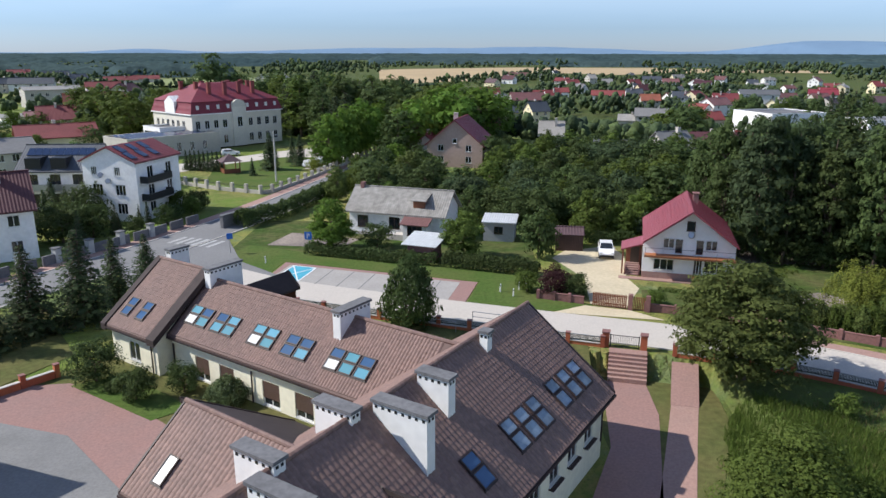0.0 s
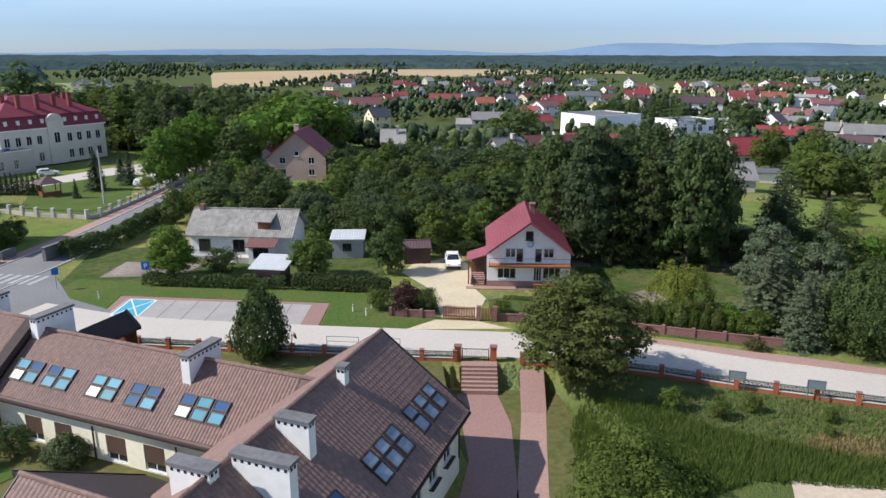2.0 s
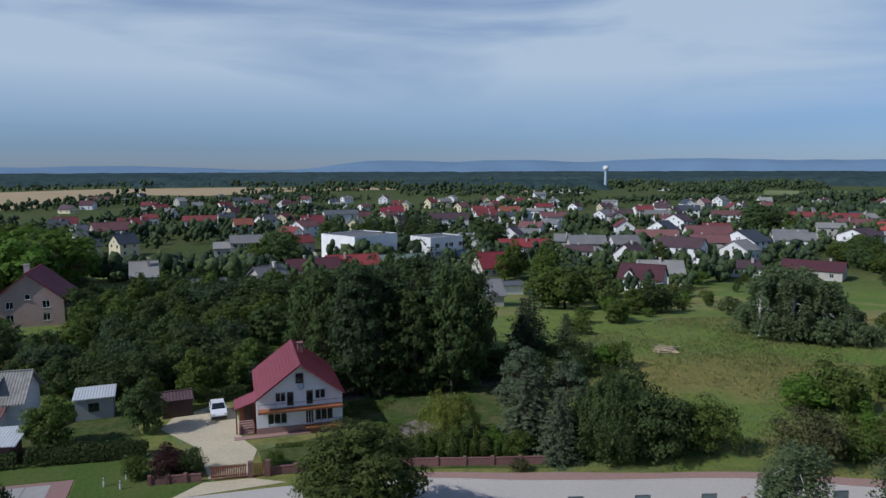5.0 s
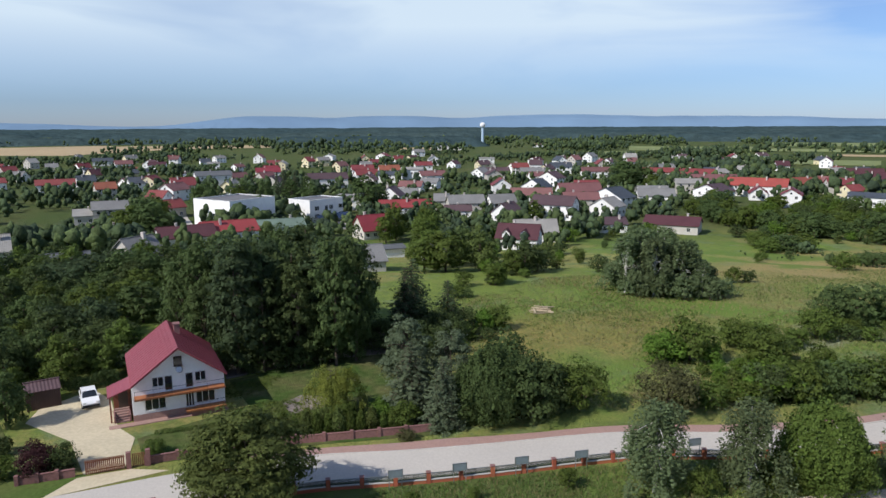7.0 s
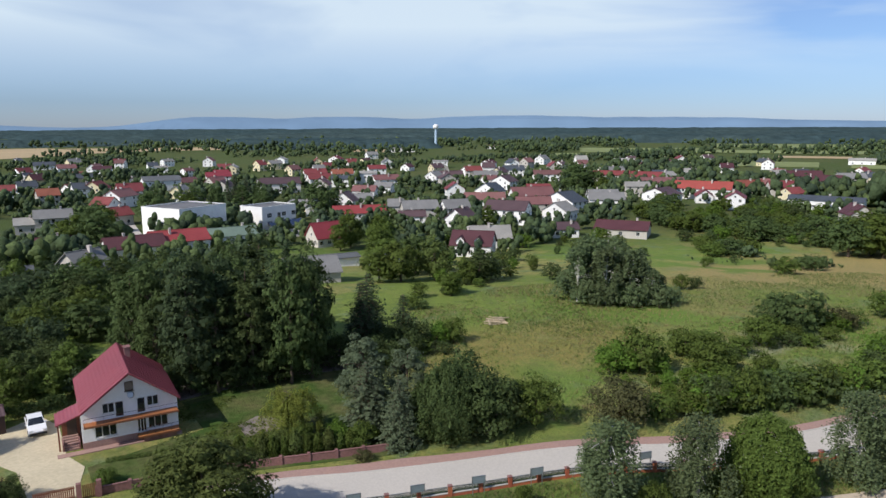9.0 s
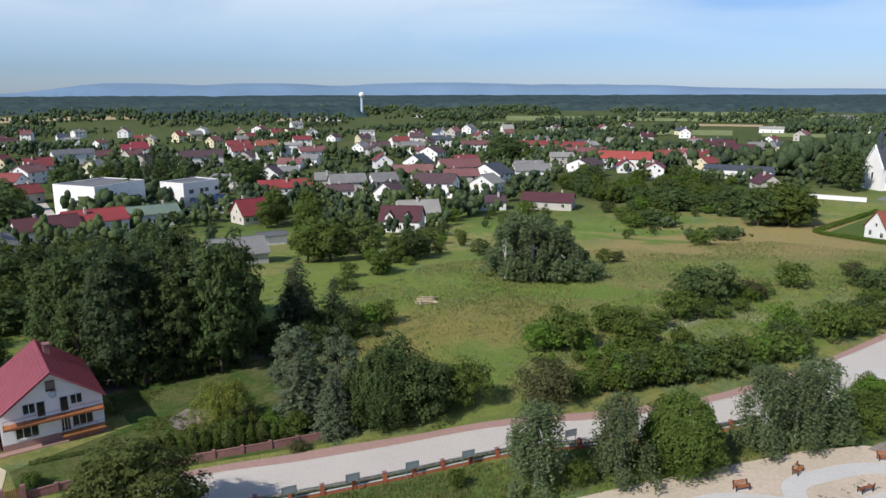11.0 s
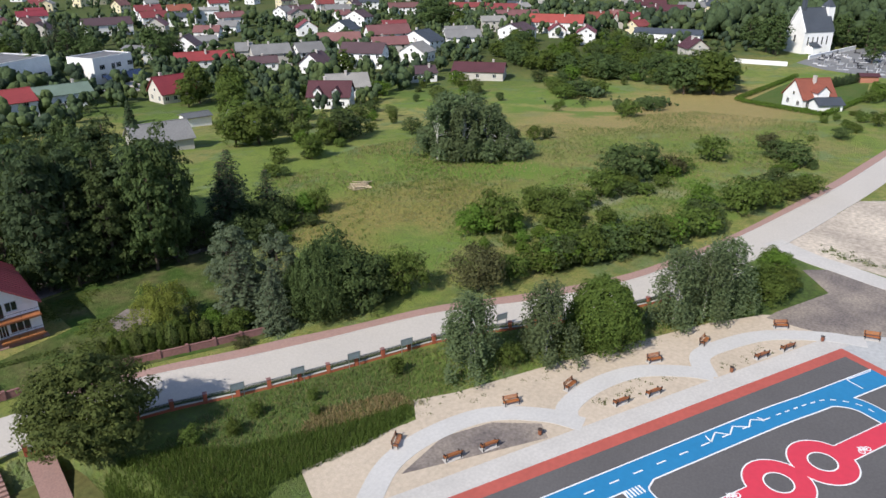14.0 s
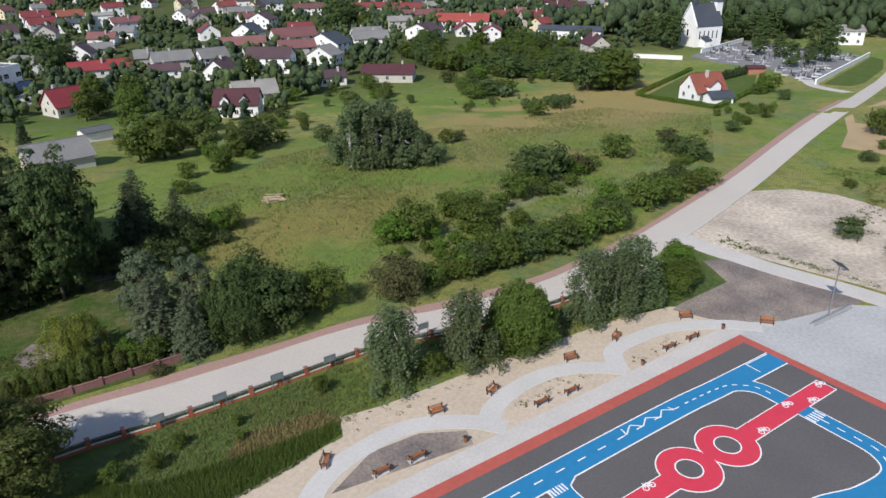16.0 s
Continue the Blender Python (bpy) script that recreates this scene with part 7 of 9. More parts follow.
# ---- church ----
church = thing("church", "white church with a steep slate roof", "church", pose(347, 29.5, -7, 0, 0, -43) @ Matrix.Diagonal((0.66, 0.98, 1.06, 1)))
CL, CW, CH = 22, 11, 8.6
sd = side_frames(CL, CW)
o = [(3 + i * 3.6, 3.2, 1.1, 3.2) for i in range(5)]
g = Geo()
wall_side(g, sd[0][0], CL, CH, o)
wall_side(g, sd[1][0], CW, CH, [], 8.4)
wall_side(g, sd[2][0], CL, CH, [])
wall_side(g, sd[3][0], CW, CH, [(4.9, 4.2, 1.2, 2.6)], 8.4)
part("wall", g, M["wall_white"], church)
add_windows(church, sd[0][0], o, 1)
add_windows(church, sd[3][0], [(4.9, 4.2, 1.2, 2.6)], 1)
part("roof", gable_roof(CL, CW, CH, 8.2, 0.3), M["roof_slate"], church)
part("gable_coping", Geo().slab([(-CL / 2 - 0.5, -CW / 2 - 0.4, CH), (-CL / 2 + 0.3, -CW / 2 - 0.4, CH), (-CL / 2 + 0.3, 0, CH + 8.9), (-CL / 2 - 0.5, 0, CH + 8.9)], 0.5).slab([(-CL / 2 - 0.5, 0, CH + 8.9), (-CL / 2 + 0.3, 0, CH + 8.9), (-CL / 2 + 0.3, CW / 2 + 0.4, CH), (-CL / 2 - 0.5, CW / 2 + 0.4, CH)], 0.5), M["wall_white"], church)
part("porch", Geo().box(-6.5, -CW / 2 - 3, 0, -1, -CW / 2, 2.8), M["wall_white"], church)
part("porch_roof", Geo().slab([(-6.9, -CW / 2 - 3.4, 2.8), (-0.6, -CW / 2 - 3.4, 2.8), (-0.6, -CW / 2, 4.4), (-6.9, -CW / 2, 4.4)], 0.15), M["roof_slate"], church)
tw = part("tower", Geo().box(CL / 2 - 2.5, -2.2, 0, CL / 2 + 2.2, 2.2, 17.2), M["wall_white"], church)
tur = part("turret", Geo().box(-CL / 2 + 2.2, -0.9, CH + 6.5, -CL / 2 + 4.0, 0.9, CH + 11.5), M["roof_slate"], church, "dark slated ridge turret")
part("turret_cap", Geo().add([(-CL / 2 + 2.0, -1.1, CH + 11.5), (-CL / 2 + 4.2, -1.1, CH + 11.5), (-CL / 2 + 4.2, 1.1, CH + 11.5), (-CL / 2 + 2.0, 1.1, CH + 11.5), (-CL / 2 + 3.1, 0, CH + 15)], [(0, 1, 4), (1, 2, 4), (2, 3, 4), (3, 0, 4), (3, 2, 1, 0)]), M["roof_slate"], tur)
part("tower_roof", Geo().add([(CL / 2 - 2.7, -2.4, 17.2), (CL / 2 + 2.4, -2.4, 17.2), (CL / 2 + 2.4, 2.4, 17.2), (CL / 2 - 2.7, 2.4, 17.2), (CL / 2 - 0.15, 0, 20.4)], [(0, 1, 4), (1, 2, 4), (2, 3, 4), (3, 0, 4), (3, 2, 1, 0)]), M["roof_slate"], tw)

# ---- orange-roofed house by the cemetery ----
oh = house(211, 15.0, -50, 9.2, 8.8, 3.2, 4.2, "orange", "white")
part("dormer", Geo().add([(-1.6, -5.6, 3.0), (1.6, -5.6, 3.0), (1.6, -5.6, 5.0), (0, -5.6, 6.4), (-1.6, -5.6, 5.0), (-1.6, -0.5, 5.0), (1.6, -0.5, 5.0), (0, -0.5, 6.4)], [(0, 1, 2, 3, 4), (0, 4, 5), (1, 6, 2)]), M["wall_white"], oh)
part("dormer_roof", Geo().slab([(-2.0, -6.0, 4.8), (0, -6.0, 6.6), (0, 0, 6.6), (-2.0, 0, 4.8)][::-1], 0.15).slab([(0, -6.0, 6.6), (2.0, -6.0, 4.8), (2.0, 0, 4.8), (0, 0, 6.6)][::-1], 0.15), M["roof_orange"], oh)
house(202.5, 10.2, -55, 6.2, 4.6, 2.0, 1.2, "slate", "white")

# ---- water tower ----
wt_x, wt_y = 880.0, 833.0
tower = thing("water_tower", "pale blue water tower with a round white tank", "water tower", pose(wt_x, wt_y, -7))
part("shaft", Geo().tube((0, 0, 0), (0, 0, 31), 2.4, 2.0, 14), M["tower_blue"], tower)
st = Geo()
for i in range(10):
    a, b = math.pi * i / 10, math.pi * (i + 1) / 10
    st.tube((0, 0, 34.5 - 4.6 * math.cos(a)), (0, 0, 34.5 - 4.6 * math.cos(b)), max(4.8 * math.sin(a), 0.05), max(4.8 * math.sin(b), 0.05), 20, caps=False)
part("tank", st, M["wall_white"], tower)

# ---- random further houses of the town ----
rr = random.Random(21)
fill = 0
while fill < 95:
    az, r = rr.uniform(4, 80), rr.uniform(300, 760)
    x, y = polar(az, r)
    if any((x - o.location.x) ** 2 + (y - o.location.y) ** 2 < 17 ** 2 for o in scene.objects if o.parent is None and o.name.startswith(("house", "shed", "church"))):
        continue
    fill += 1
    house(round(x, 1), round(y, 1), rr.uniform(-60, 60), rr.uniform(8, 13), rr.uniform(8, 10), rr.choice((3.4, 4.2, 5.4)), rr.uniform(2.2, 3.8), rr.choice(("red", "rose", "maroon", "grey", "brown", "brown_dark", "slate", "grey_light", "red")), rr.choice(("white", "white", "plaster", "cream")), 2)

# unseen building, taken for a further school wing, added to shade the yard
house(-34.1, 28.9, 54, 17, 9.0, 5.2, 4.0, "brown", "cream")


# ---- planting ----
grove([(36.5, 76), (44, 71), (51, 69.4), (56.5, 74.5), (53, 94), (41, 97), (35.5, 89)], 2.8, [("tall", "dark"), ("tall", "dark"), ("tall", "spruce"), ("tall", "dark")], 11.0, 17.5, 3, "in a dense dark stand", 0, (0.62, 0.9), "wood behind the villa")
tree("round", "olive", 23.7, 46.5, 8.8, 1.42, 3, "beside the school fence")
tree("bush", "green", 19.4, 31.4, 5.6, 1.25, 3, "in the school lawn")
tree("egg", "dark", -0.4, 57.0, 6.5, 0.62, 1, "clipped round by the street")
tree("round", "bright", -9.8, 81.6, 6.0, 1.15, 1, "in front of the farmhouse")
tree("round", "green", 5.4, 78.0, 5.6, 1.1, 1, "beside the tool shed")
tree("bush", "dark", -4.6, 82.6, 3.3, 1.05, 0, "in the farm yard")
tree("round", "dark", 14.0, 77.5, 6.0, 0.85, 0, "by the farm garden")
tree("bush", "purple", 13.6, 65.2, 2.9, 1.2, 1, "by the garden wall")
tree("bush", "dark", 15.4, 64.4, 2.6, 0.9, 1, "by the garden wall")
tree("bush", "green", 11.0, 66.0, 2.4, 1.0, 0, "at the end of the verge")
tree("bush", "green", 22.3, 61.8, 1.6, 1.1, 1, "on a little lawn by the gate")
for x, y, h in ((-28.6, 59.2, 8.6), (-31.6, 56.4, 8.0), (-28.0, 64.4, 6.4), (-33.4, 52.8, 7.0), (-27.4, 70.6, 5.2)):
    tree("spruce", "spruce", x, y, h, 1.45, 1, "on the worn school lawn", "school spruces")
for x, y, h, w, k in ((-22.5, 47.2, 3.4, 0.95, "dark"), (-18.6, 44.4, 2.6, 0.9, "dark"), (-20.7, 45.6, 0.9, 1.1, "dark"), (-15.7, 45.4, 2.4, 0.9, "dark"), (-20.0, 46.2, 0.8, 1.0, "green")):
    tree("bush", k, x, y, h, w, 1, "against the cream school wall", "yard shrubs")
tree("egg", "birch", -12.3, 43.6, 2.1, 1.15, 1, "pale and clipped by the school wall")
# shrubs added to give the dark shade below the crowns
for x, y, h in ((36.6, 77.6, 3.6), (39.2, 75.6, 3.2), (42.0, 73.8, 4.0), (45.0, 72.6, 3.4), (48.2, 71.8, 4.2), (51.4, 71.6, 3.6), (54.6, 73.4, 4.4), (56.4, 76.6, 4.8), (37.8, 81.0, 4.6), (34.8, 86.0, 5.0), (41.0, 79.0, 4.8), (46.0, 77.0, 5.0), (51.0, 76.0, 5.0)):
    tree("bush", "dark", x, y, h, 1.0, 0, "added for shade under the dark stand of trees", "wood behind the villa")
for x, y, h, w in ((58.0, 66.6, 5.0, 0.9), (60.6, 65.0, 4.0, 1.0), (62.4, 69.2, 5.6, 0.9), (56.0, 70.6, 5.0, 0.9), (65.4, 67.6, 4.4, 1.0)):
    tree("bush", "dark", x, y, h, w, 0, "beside the dark wood", "wood behind the villa")
# birches and shrubs between street and court
tree("birch", "birch", 48.8, 27.0, 7.8, 1.45, 3, "between street and court", "court birches")
tree("birch", "birch", 54.6, 21.8, 7.9, 1.4, 3, "between street and court", "court birches")
tree("egg", "green", 59.4, 17.9, 7.6, 0.86, 3, "by the street fence")
tree("birch", "birch", 67.4, 13.0, 8.8, 1.25, 3, "between street and court", "court birches")
tree("birch", "birch", 70.0, 10.6, 8.0, 1.25, 3, "between street and court", "court birches")
tree("birch", "birch", 72.6, 9.4, 8.6, 1.45, 3, "between street and court", "court birches")
for x, y, h, w, k in ((77.5, 5.6, 3.6, 1.2, "green"), (81.2, 4.6, 3.2, 1.3, "green"), (84.8, 5.4, 3.4, 1.2, "bright"), (87.6, 6.4, 2.6, 1.3, "green"), (79.6, 7.2, 3.8, 1.1, "green")):
    tree("bush", k, x, y, h, w, 1, "beside the bare soil", "junction shrubs")
tree("bush", "green", 51.2, 24.0, 2.6, 0.9, 1, "under the birches")
tree("bush", "green", 56.5, 20.0, 3.0, 1.0, 1, "under the birches")
for x, y, h in ((33.2, 38.8, 1.5), (37.5, 36.3, 1.3), (30.4, 38.6, 1.7), (27.8, 40.6, 2.0), (44.4, 32.2, 2.0), (36.0, 34.6, 1.0)):
    tree("bush", "green", x, y, h, 0.8, 0, "young shrub in rough grass", "young shrubs")
# villa garden
tree("pine", "blue_spruce", 45.2, 48.0, 7.2, 1.1, 3, "in the villa garden", "garden spruces")
tree("tall", "blue_spruce", 47.2, 55.6, 10.4, 1.0, 1, "in the villa garden", "garden spruces")
tree("tall", "blue_spruce", 50.4, 52.2, 8.8, 1.05, 1, "in the villa garden", "garden spruces")
tree("pine", "blue_spruce", 45.0, 52.6, 8.0, 1.4, 1, "in the villa garden", "garden spruces")
tree("egg", "dark", 49.8, 46.0, 7.8, 0.85, 3, "in the villa garden")
tree("bush", "dark", 53.2, 43.4, 6.9, 1.0, 1, "in the villa garden")
tree("bush", "dark", 53.4, 47.6, 8.0, 0.85, 1, "in the villa garden")
tree("bush", "dark", 55.6, 43.6, 5.4, 1.0, 1, "in the villa garden")
tree("bush", "green", 58.2, 41.0, 5.8, 0.85, 1, "on the meadow edge")
tree("bush", "brownish", 63.6, 34.2, 5.8, 0.95, 1, "on the meadow edge")
tree("willow", "yellow", 39.6, 58.2, 5.4, 1.25, 3, "in the villa garden")
tree("bush", "green", 38.6, 55.0, 2.6, 1.1, 1, "in the villa garden")
tree("bush", "bright", 41.4, 53.0, 2.4, 1.2, 1, "in the villa garden")
tree("bush", "olive", 36.8, 56.4, 2.2, 1.1, 1, "in the villa garden")
tree("bush", "green", 42.6, 50.6, 2.8, 1.0, 1, "in the villa garden")
tree("bush", "brownish", 40.6, 48.2, 1.2, 1.4, 1, "on the grass verge")
# meadow
for x, y, h, w, k in ((113.6, 31.6, 6.8, 1.2, "dark"), (110, 34, 6.2, 1.1, "dark"), (101.8, 33.2, 5.0, 1.0, "green"), (131, 22.9, 4.9, 1.25, "green"), (135.5, 9.8, 4.6, 1.3, "dark"), (139, 13.2, 3.6, 1.4, "dark"), (146, 16, 3, 1.5, "brownish"),
                      (81, 40.8, 6.0, 1.0, "green"), (78.4, 43.2, 4.4, 1.2, "bright"), (86, 33.4, 4.6, 1.25, "green"), (90.4, 39, 4.4, 1.1, "green"), (93, 36.4, 3.6, 1.3, "green"), (98.6, 18, 6.1, 0.85, "bright"), (95.8, 16.6, 5.0, 0.95, "dark"),
                      (105.6, 13.6, 5.5, 1.1, "green"), (110, 10.6, 4.6, 1.2, "green"), (116, 8.0, 3.8, 1.3, "green"), (121, 5.6, 3.2, 1.3, "green"), (119, 27, 3.4, 1.3, "brownish"), (122.6, 26, 2.6, 1.4, "green"),
                      (71.6, 30.2, 3.8, 1.1, "green"), (74.4, 28.4, 4.6, 1.0, "dark"), (77.4, 26.2, 5.0, 0.95, "green"), (80.4, 24, 4.8, 0.95, "dark"), (83.4, 22.2, 4.7, 0.95, "green"), (86, 20.6, 4.6, 0.95, "green"), (68.6, 32, 3.2, 1.1, "green"),
                      (68.6, 68.6, 4.3, 0.85, "dark"), (71.6, 67.6, 3.6, 0.9, "bright"), (74, 66.8, 4.0, 0.85, "green"), (82.8, 84.6, 2.6, 1.2, "green"), (84.6, 83.4, 1.8, 1.2, "dark"), (204, 76, 5.4, 1.5, "dark"), (198, 79, 4.6, 1.5, "green"), (210, 73, 4.8, 1.4, "green"),
                      (172, 51.6, 4.6, 1.2, "green"), (176, 54, 3.4, 1.2, "dark"), (187.8, 50, 4.2, 1.5, "dark"), (177, 72.4, 3.0, 0.7, "green"), (184, 74, 2.4, 0.8, "green"), (190, 70, 2.6, 0.8, "dark"), (125.2, 84.6, 4.0, 1.1, "dark"), (128, 56.6, 3.4, 0.9, "green"), (131, 55.4, 2.6, 1.1, "dark"),
                      (160, 4.0, 2.6, 1.4, "dark"), (167, 2.0, 2.2, 1.2, "green"), (176, -2, 3.2, 1.1, "green"), (181, 1.0, 2.6, 1.2, "green"), (232, -2, 6, 1.1, "bright"), (226, 1, 4, 1.2, "green"), (212, -6, 3.2, 1.2, "dark"), (168, -24, 5.5, 1.1, "green"), (174, -26.5, 5, 1.2, "green"), (104, -14.5, 3.4, 1.1, "dark"), (98, -20, 2.6, 1.5, "green"), (128, -16, 1.6, 1.4, "green"), (146, -20, 2.2, 1.5, "dark"), (138, -22, 1.6, 1.5, "green"), (156, -24, 2.2, 1.4, "green")):
    tree("bush", k, x, y, h, w, 0, "growing in the rough meadow", "meadow shrubs")
for x, y, h in ((108, 61.5, 12.4), (111.5, 58.4, 11.6), (113.4, 55.6, 9.4), (114.6, 64.6, 11.2), (117.6, 69.6, 9.8), (110.6, 66.2, 11.8), (118.4, 61, 10.6), (106.6, 66.4, 10.2), (116.4, 55.6, 7.4), (112.6, 62.2, 12.6), (114.4, 59.6, 11), (119.6, 66, 9.4), (113.2, 69, 10.6)):
    tree("birch", "birch", x, y, h * (1.0 if y > 63 else 0.84 if y > 58 else 0.68), 1.3, 1, "in a birch clump on the meadow", "meadow birch clump")
for x, y, h in ((107.6, 60.6, 5.2), (109.2, 56.6, 4.6), (112.4, 53.6, 4.4), (115.6, 52.8, 3.8), (106.4, 63.6, 5.6), (107.8, 67.6, 5.0), (110.4, 71.2, 4.6), (114.6, 73.6, 4.4)):
    tree("bush", "birch", x, y, h, 0.9, 0, "under the meadow birches", "meadow birch clump")
for x, y, h, k, w in ((99.9, 104.8, 8.8, "green", 1.3), (95.6, 106.8, 7.4, "green", 1.2), (106.4, 101.4, 9.4, "olive", 0.95), (94.8, 86.4, 4.8, "green", 1.1), (110.8, 92.8, 6.6, "dark", 1.4), (114.6, 95.6, 6.4, "dark", 1.3), (106, 92, 5.4, "green", 1.1), (101, 94, 3.6, "bright", 1.2), (139.5, 169.0, 11.5, "green", 0.9), (133, 166, 9.5, "green", 0.9), (147, 163.4, 10.9, "green", 1.0), (152, 168, 10.4, "dark", 1.0), (228.6, 45.8, 13.7, "green", 1.7), (222, 50, 11.5, "dark", 1.3), (234, 42, 11, "dark", 1.3), (226, 42, 12, "green", 1.4)):
    tree("round", k, x, y, h, w, 0, "at the edge of the gardens")
tree("pine", "spruce", 63.6, 73.4, 11.4, 1.15, 0, "beside the dark wood", "meadow spruces")
tree("pine", "spruce", 60.2, 71.0, 11.0, 1.2, 0, "beside the dark wood", "meadow spruces")
tree("pine", "spruce", 67.0, 70.0, 8.2, 1.3, 0, "beside the dark wood", "meadow spruces")
# low scrub that joins the larger shrubs
for poly, n, h0, h1, sd in (([(66, 34), (76, 44), (90, 42), (100, 34), (92, 26), (80, 30)], 22, 1.2, 3.0, 71), ([(70, 29), (86, 19.5), (96, 14.5), (94, 18.5), (84, 24.6), (73, 31.6)], 22, 2.2, 4.6, 72), ([(98, 30), (112, 36), (122, 30), (112, 24)], 14, 1.4, 3.4, 73),
                            ([(96, 16), (108, 13), (122, 7), (146, 4), (128, 12), (108, 18)], 16, 1.2, 3.2, 74), ([(60, 62), (66, 72), (76, 70), (74, 64)], 9, 1.4, 3.0, 75), ([(84, 88), (100, 98), (112, 96), (104, 86)], 12, 1.6, 3.6, 76), ([(150, 8), (200, -8), (206, 4), (160, 14)], 12, 1.0, 2.4, 77)):
    r3 = random.Random(sd)
    for _ in range(n):
        for _t in range(40):
            p = (r3.uniform(min(q[0] for q in poly), max(q[0] for q in poly)), r3.uniform(min(q[1] for q in poly), max(q[1] for q in poly)))
            if inside(p, poly):
                break
        tree("bush", r3.choice(("green", "dark", "bright", "green")), p[0], p[1], r3.uniform(h0, h1), r3.uniform(0.8, 1.4), 2, "of low scrub in the rough meadow", "meadow scrub")
tree("spruce", "spruce", 105.3, 154, 7.0, 1.1, 0, "in a yard of the town")
DARKER = [("round", "dark"), ("round", "dark"), ("bush", "dark"), ("round", "green"), ("bush", "spruce")]
# gardens behind the farmhouse and along the main street
MIXED = [("round", "green"), ("round", "dark"), ("bush", "green"), ("round", "bright"), ("bush", "dark"), ("round", "olive")]
grove([(10, 92), (17, 85), (30, 84), (32, 99), (27, 118), (12, 122), (3, 112), (4, 97)], 3.5, DARKER, 3.4, 6.2, 5, "in an overgrown garden", 0, (0.9, 1.3), "garden trees")
grove([(14, 126), (28, 120), (34, 104), (52, 103), (66, 118), (70, 150), (40, 165), (20, 165), (14, 158)], 4.4, DARKER, 3.8, 7.2, 6, "between the gardens", 0, (0.9, 1.3), "garden trees")
grove([(-14, 108), (-3, 98), (4, 120), (2, 142), (-6, 140)], 4.2, MIXED, 3.6, 6.4, 7, "beside the main street", 0, (0.9, 1.3), "garden trees")
grove([(-5, 146), (3, 160), (14, 166), (22, 205), (8, 222), (2, 190)], 5.2, [("tall", "green"), ("round", "green"), ("tall", "dark"), ("round", "bright")], 11, 15.5, 8, "in the grove along the main street", 0, (1.0, 1.4), "street grove")
grove([(-40, 205), (-20, 178), (-7, 186), (0, 225), (-25, 250), (-50, 240)], 6.0, [("tall", "dark"), ("pine", "spruce"), ("tall", "green"), ("round", "dark")], 12, 18, 9, "in the palace park", 0, (1.0, 1.4), "park trees")
for x, y, h in ((-17.6, 142, 10.4), (-16.4, 148, 11.6), (-14.6, 153.6, 11.8), (-12.8, 159, 12.2), (-11, 165, 12), (-9.4, 171, 11.6)):
    tree("round", "bright", x, y, h, 0.9, 0, "in the row inside the palace fence", "fence row trees")
for x, y, h, w in ((-29, 141, 7.6, 1.3), (-24, 146, 6.6, 1.3), (-26.4, 151, 5.4, 1.2), (-31, 134, 3.6, 1.0), (-21.5, 160, 8, 1.2)):
    tree("spruce", "spruce", x, y, h, w, 0, "on the palace lawn", "palace spruces")
tree("bush", "yellow", -20.4, 139.8, 2.6, 1.3, 0, "at the corner of the palace fence")
for i in range(9):
    tree("spruce", "spruce", -45.5 + i * 0.95, 141.0 - i * 0.3, 4.2, 0.9, 0, "in the screen beside the annex", "annex screen")
grove([(-60, 120), (-44, 116), (-43, 128), (-62, 140)], 6, MIXED, 4, 7, 11, "behind the apartment house", 0, (0.9, 1.3), "garden trees")
grove([(-47, 90), (-40, 92.5), (-38, 88), (-33, 96), (-30.5, 104), (-33.5, 108), (-36, 97), (-39, 94.5), (-47, 96)], 2.2, [("bush", "dark"), ("spruce", "spruce"), ("bush", "green"), ("spruce", "spruce")], 1.6, 3.6, 12, "in front of the apartment house", 0, (0.8, 1.1), "front garden shrubs")
grove([(-58, 112), (-50, 92), (-43.8, 84.6), (-37, 82), (-41, 90), (-46, 99), (-54, 110)], 2.7, [("spruce", "spruce"), ("bush", "dark"), ("spruce", "spruce")], 3.0, 6.0, 13, "in front of the balconies", 0, (0.9, 1.2), "front garden shrubs")
grove([(-90, 140), (-66, 128), (-66, 160), (-85, 200), (-72, 215), (-120, 230), (-130, 160)], 10, MIXED, 3.5, 6.5, 14, "among the western houses", 0, (0.9, 1.3), "western gardens")
for x, y, h, k in ((-68, 196, 14, "green"), (-62, 204, 13, "green"), (-74, 188, 12, "green"), (-56, 212, 14, "dark"), (-48, 214, 15, "dark")):
    tree("round", k, x, y, h, 1.15, 0, "behind the palace")
for x, y, h, w, k in ((-66, 238, 21, 1.0, "dark"), (-60, 236, 17, 1.0, "dark"), (-92, 214, 13, 1.2, "green"), (-84, 208, 12.5, 1.2, "green"), (-100, 222, 13, 1.2, "green"), (-28, 214, 14, 0.9, "dark"), (-22, 206, 13, 0.9, "dark"), (-33, 220, 15, 0.9, "dark")):
    tree("round", k, x, y, h, w, 0, "rising over the palace roof")
for x, y, h in ((348, 53, 15), (332.5, 40.5, 19), (336, 44, 17), (328, 39, 13), (366, 16.5, 15.5), (388, 11, 12), (372, 20, 15), (368, 8, 16), (350, 4, 14), (322, 4, 12), (316, -4, 11), (292, -8, 11), (300, -14, 10), (345, -18, 15), (330, -22, 16), (310, -20, 13), (380, 0, 16)):
    tree("tall", "dark", x, y, h, 1.15, 0, "round the church and graves", "churchyard trees")


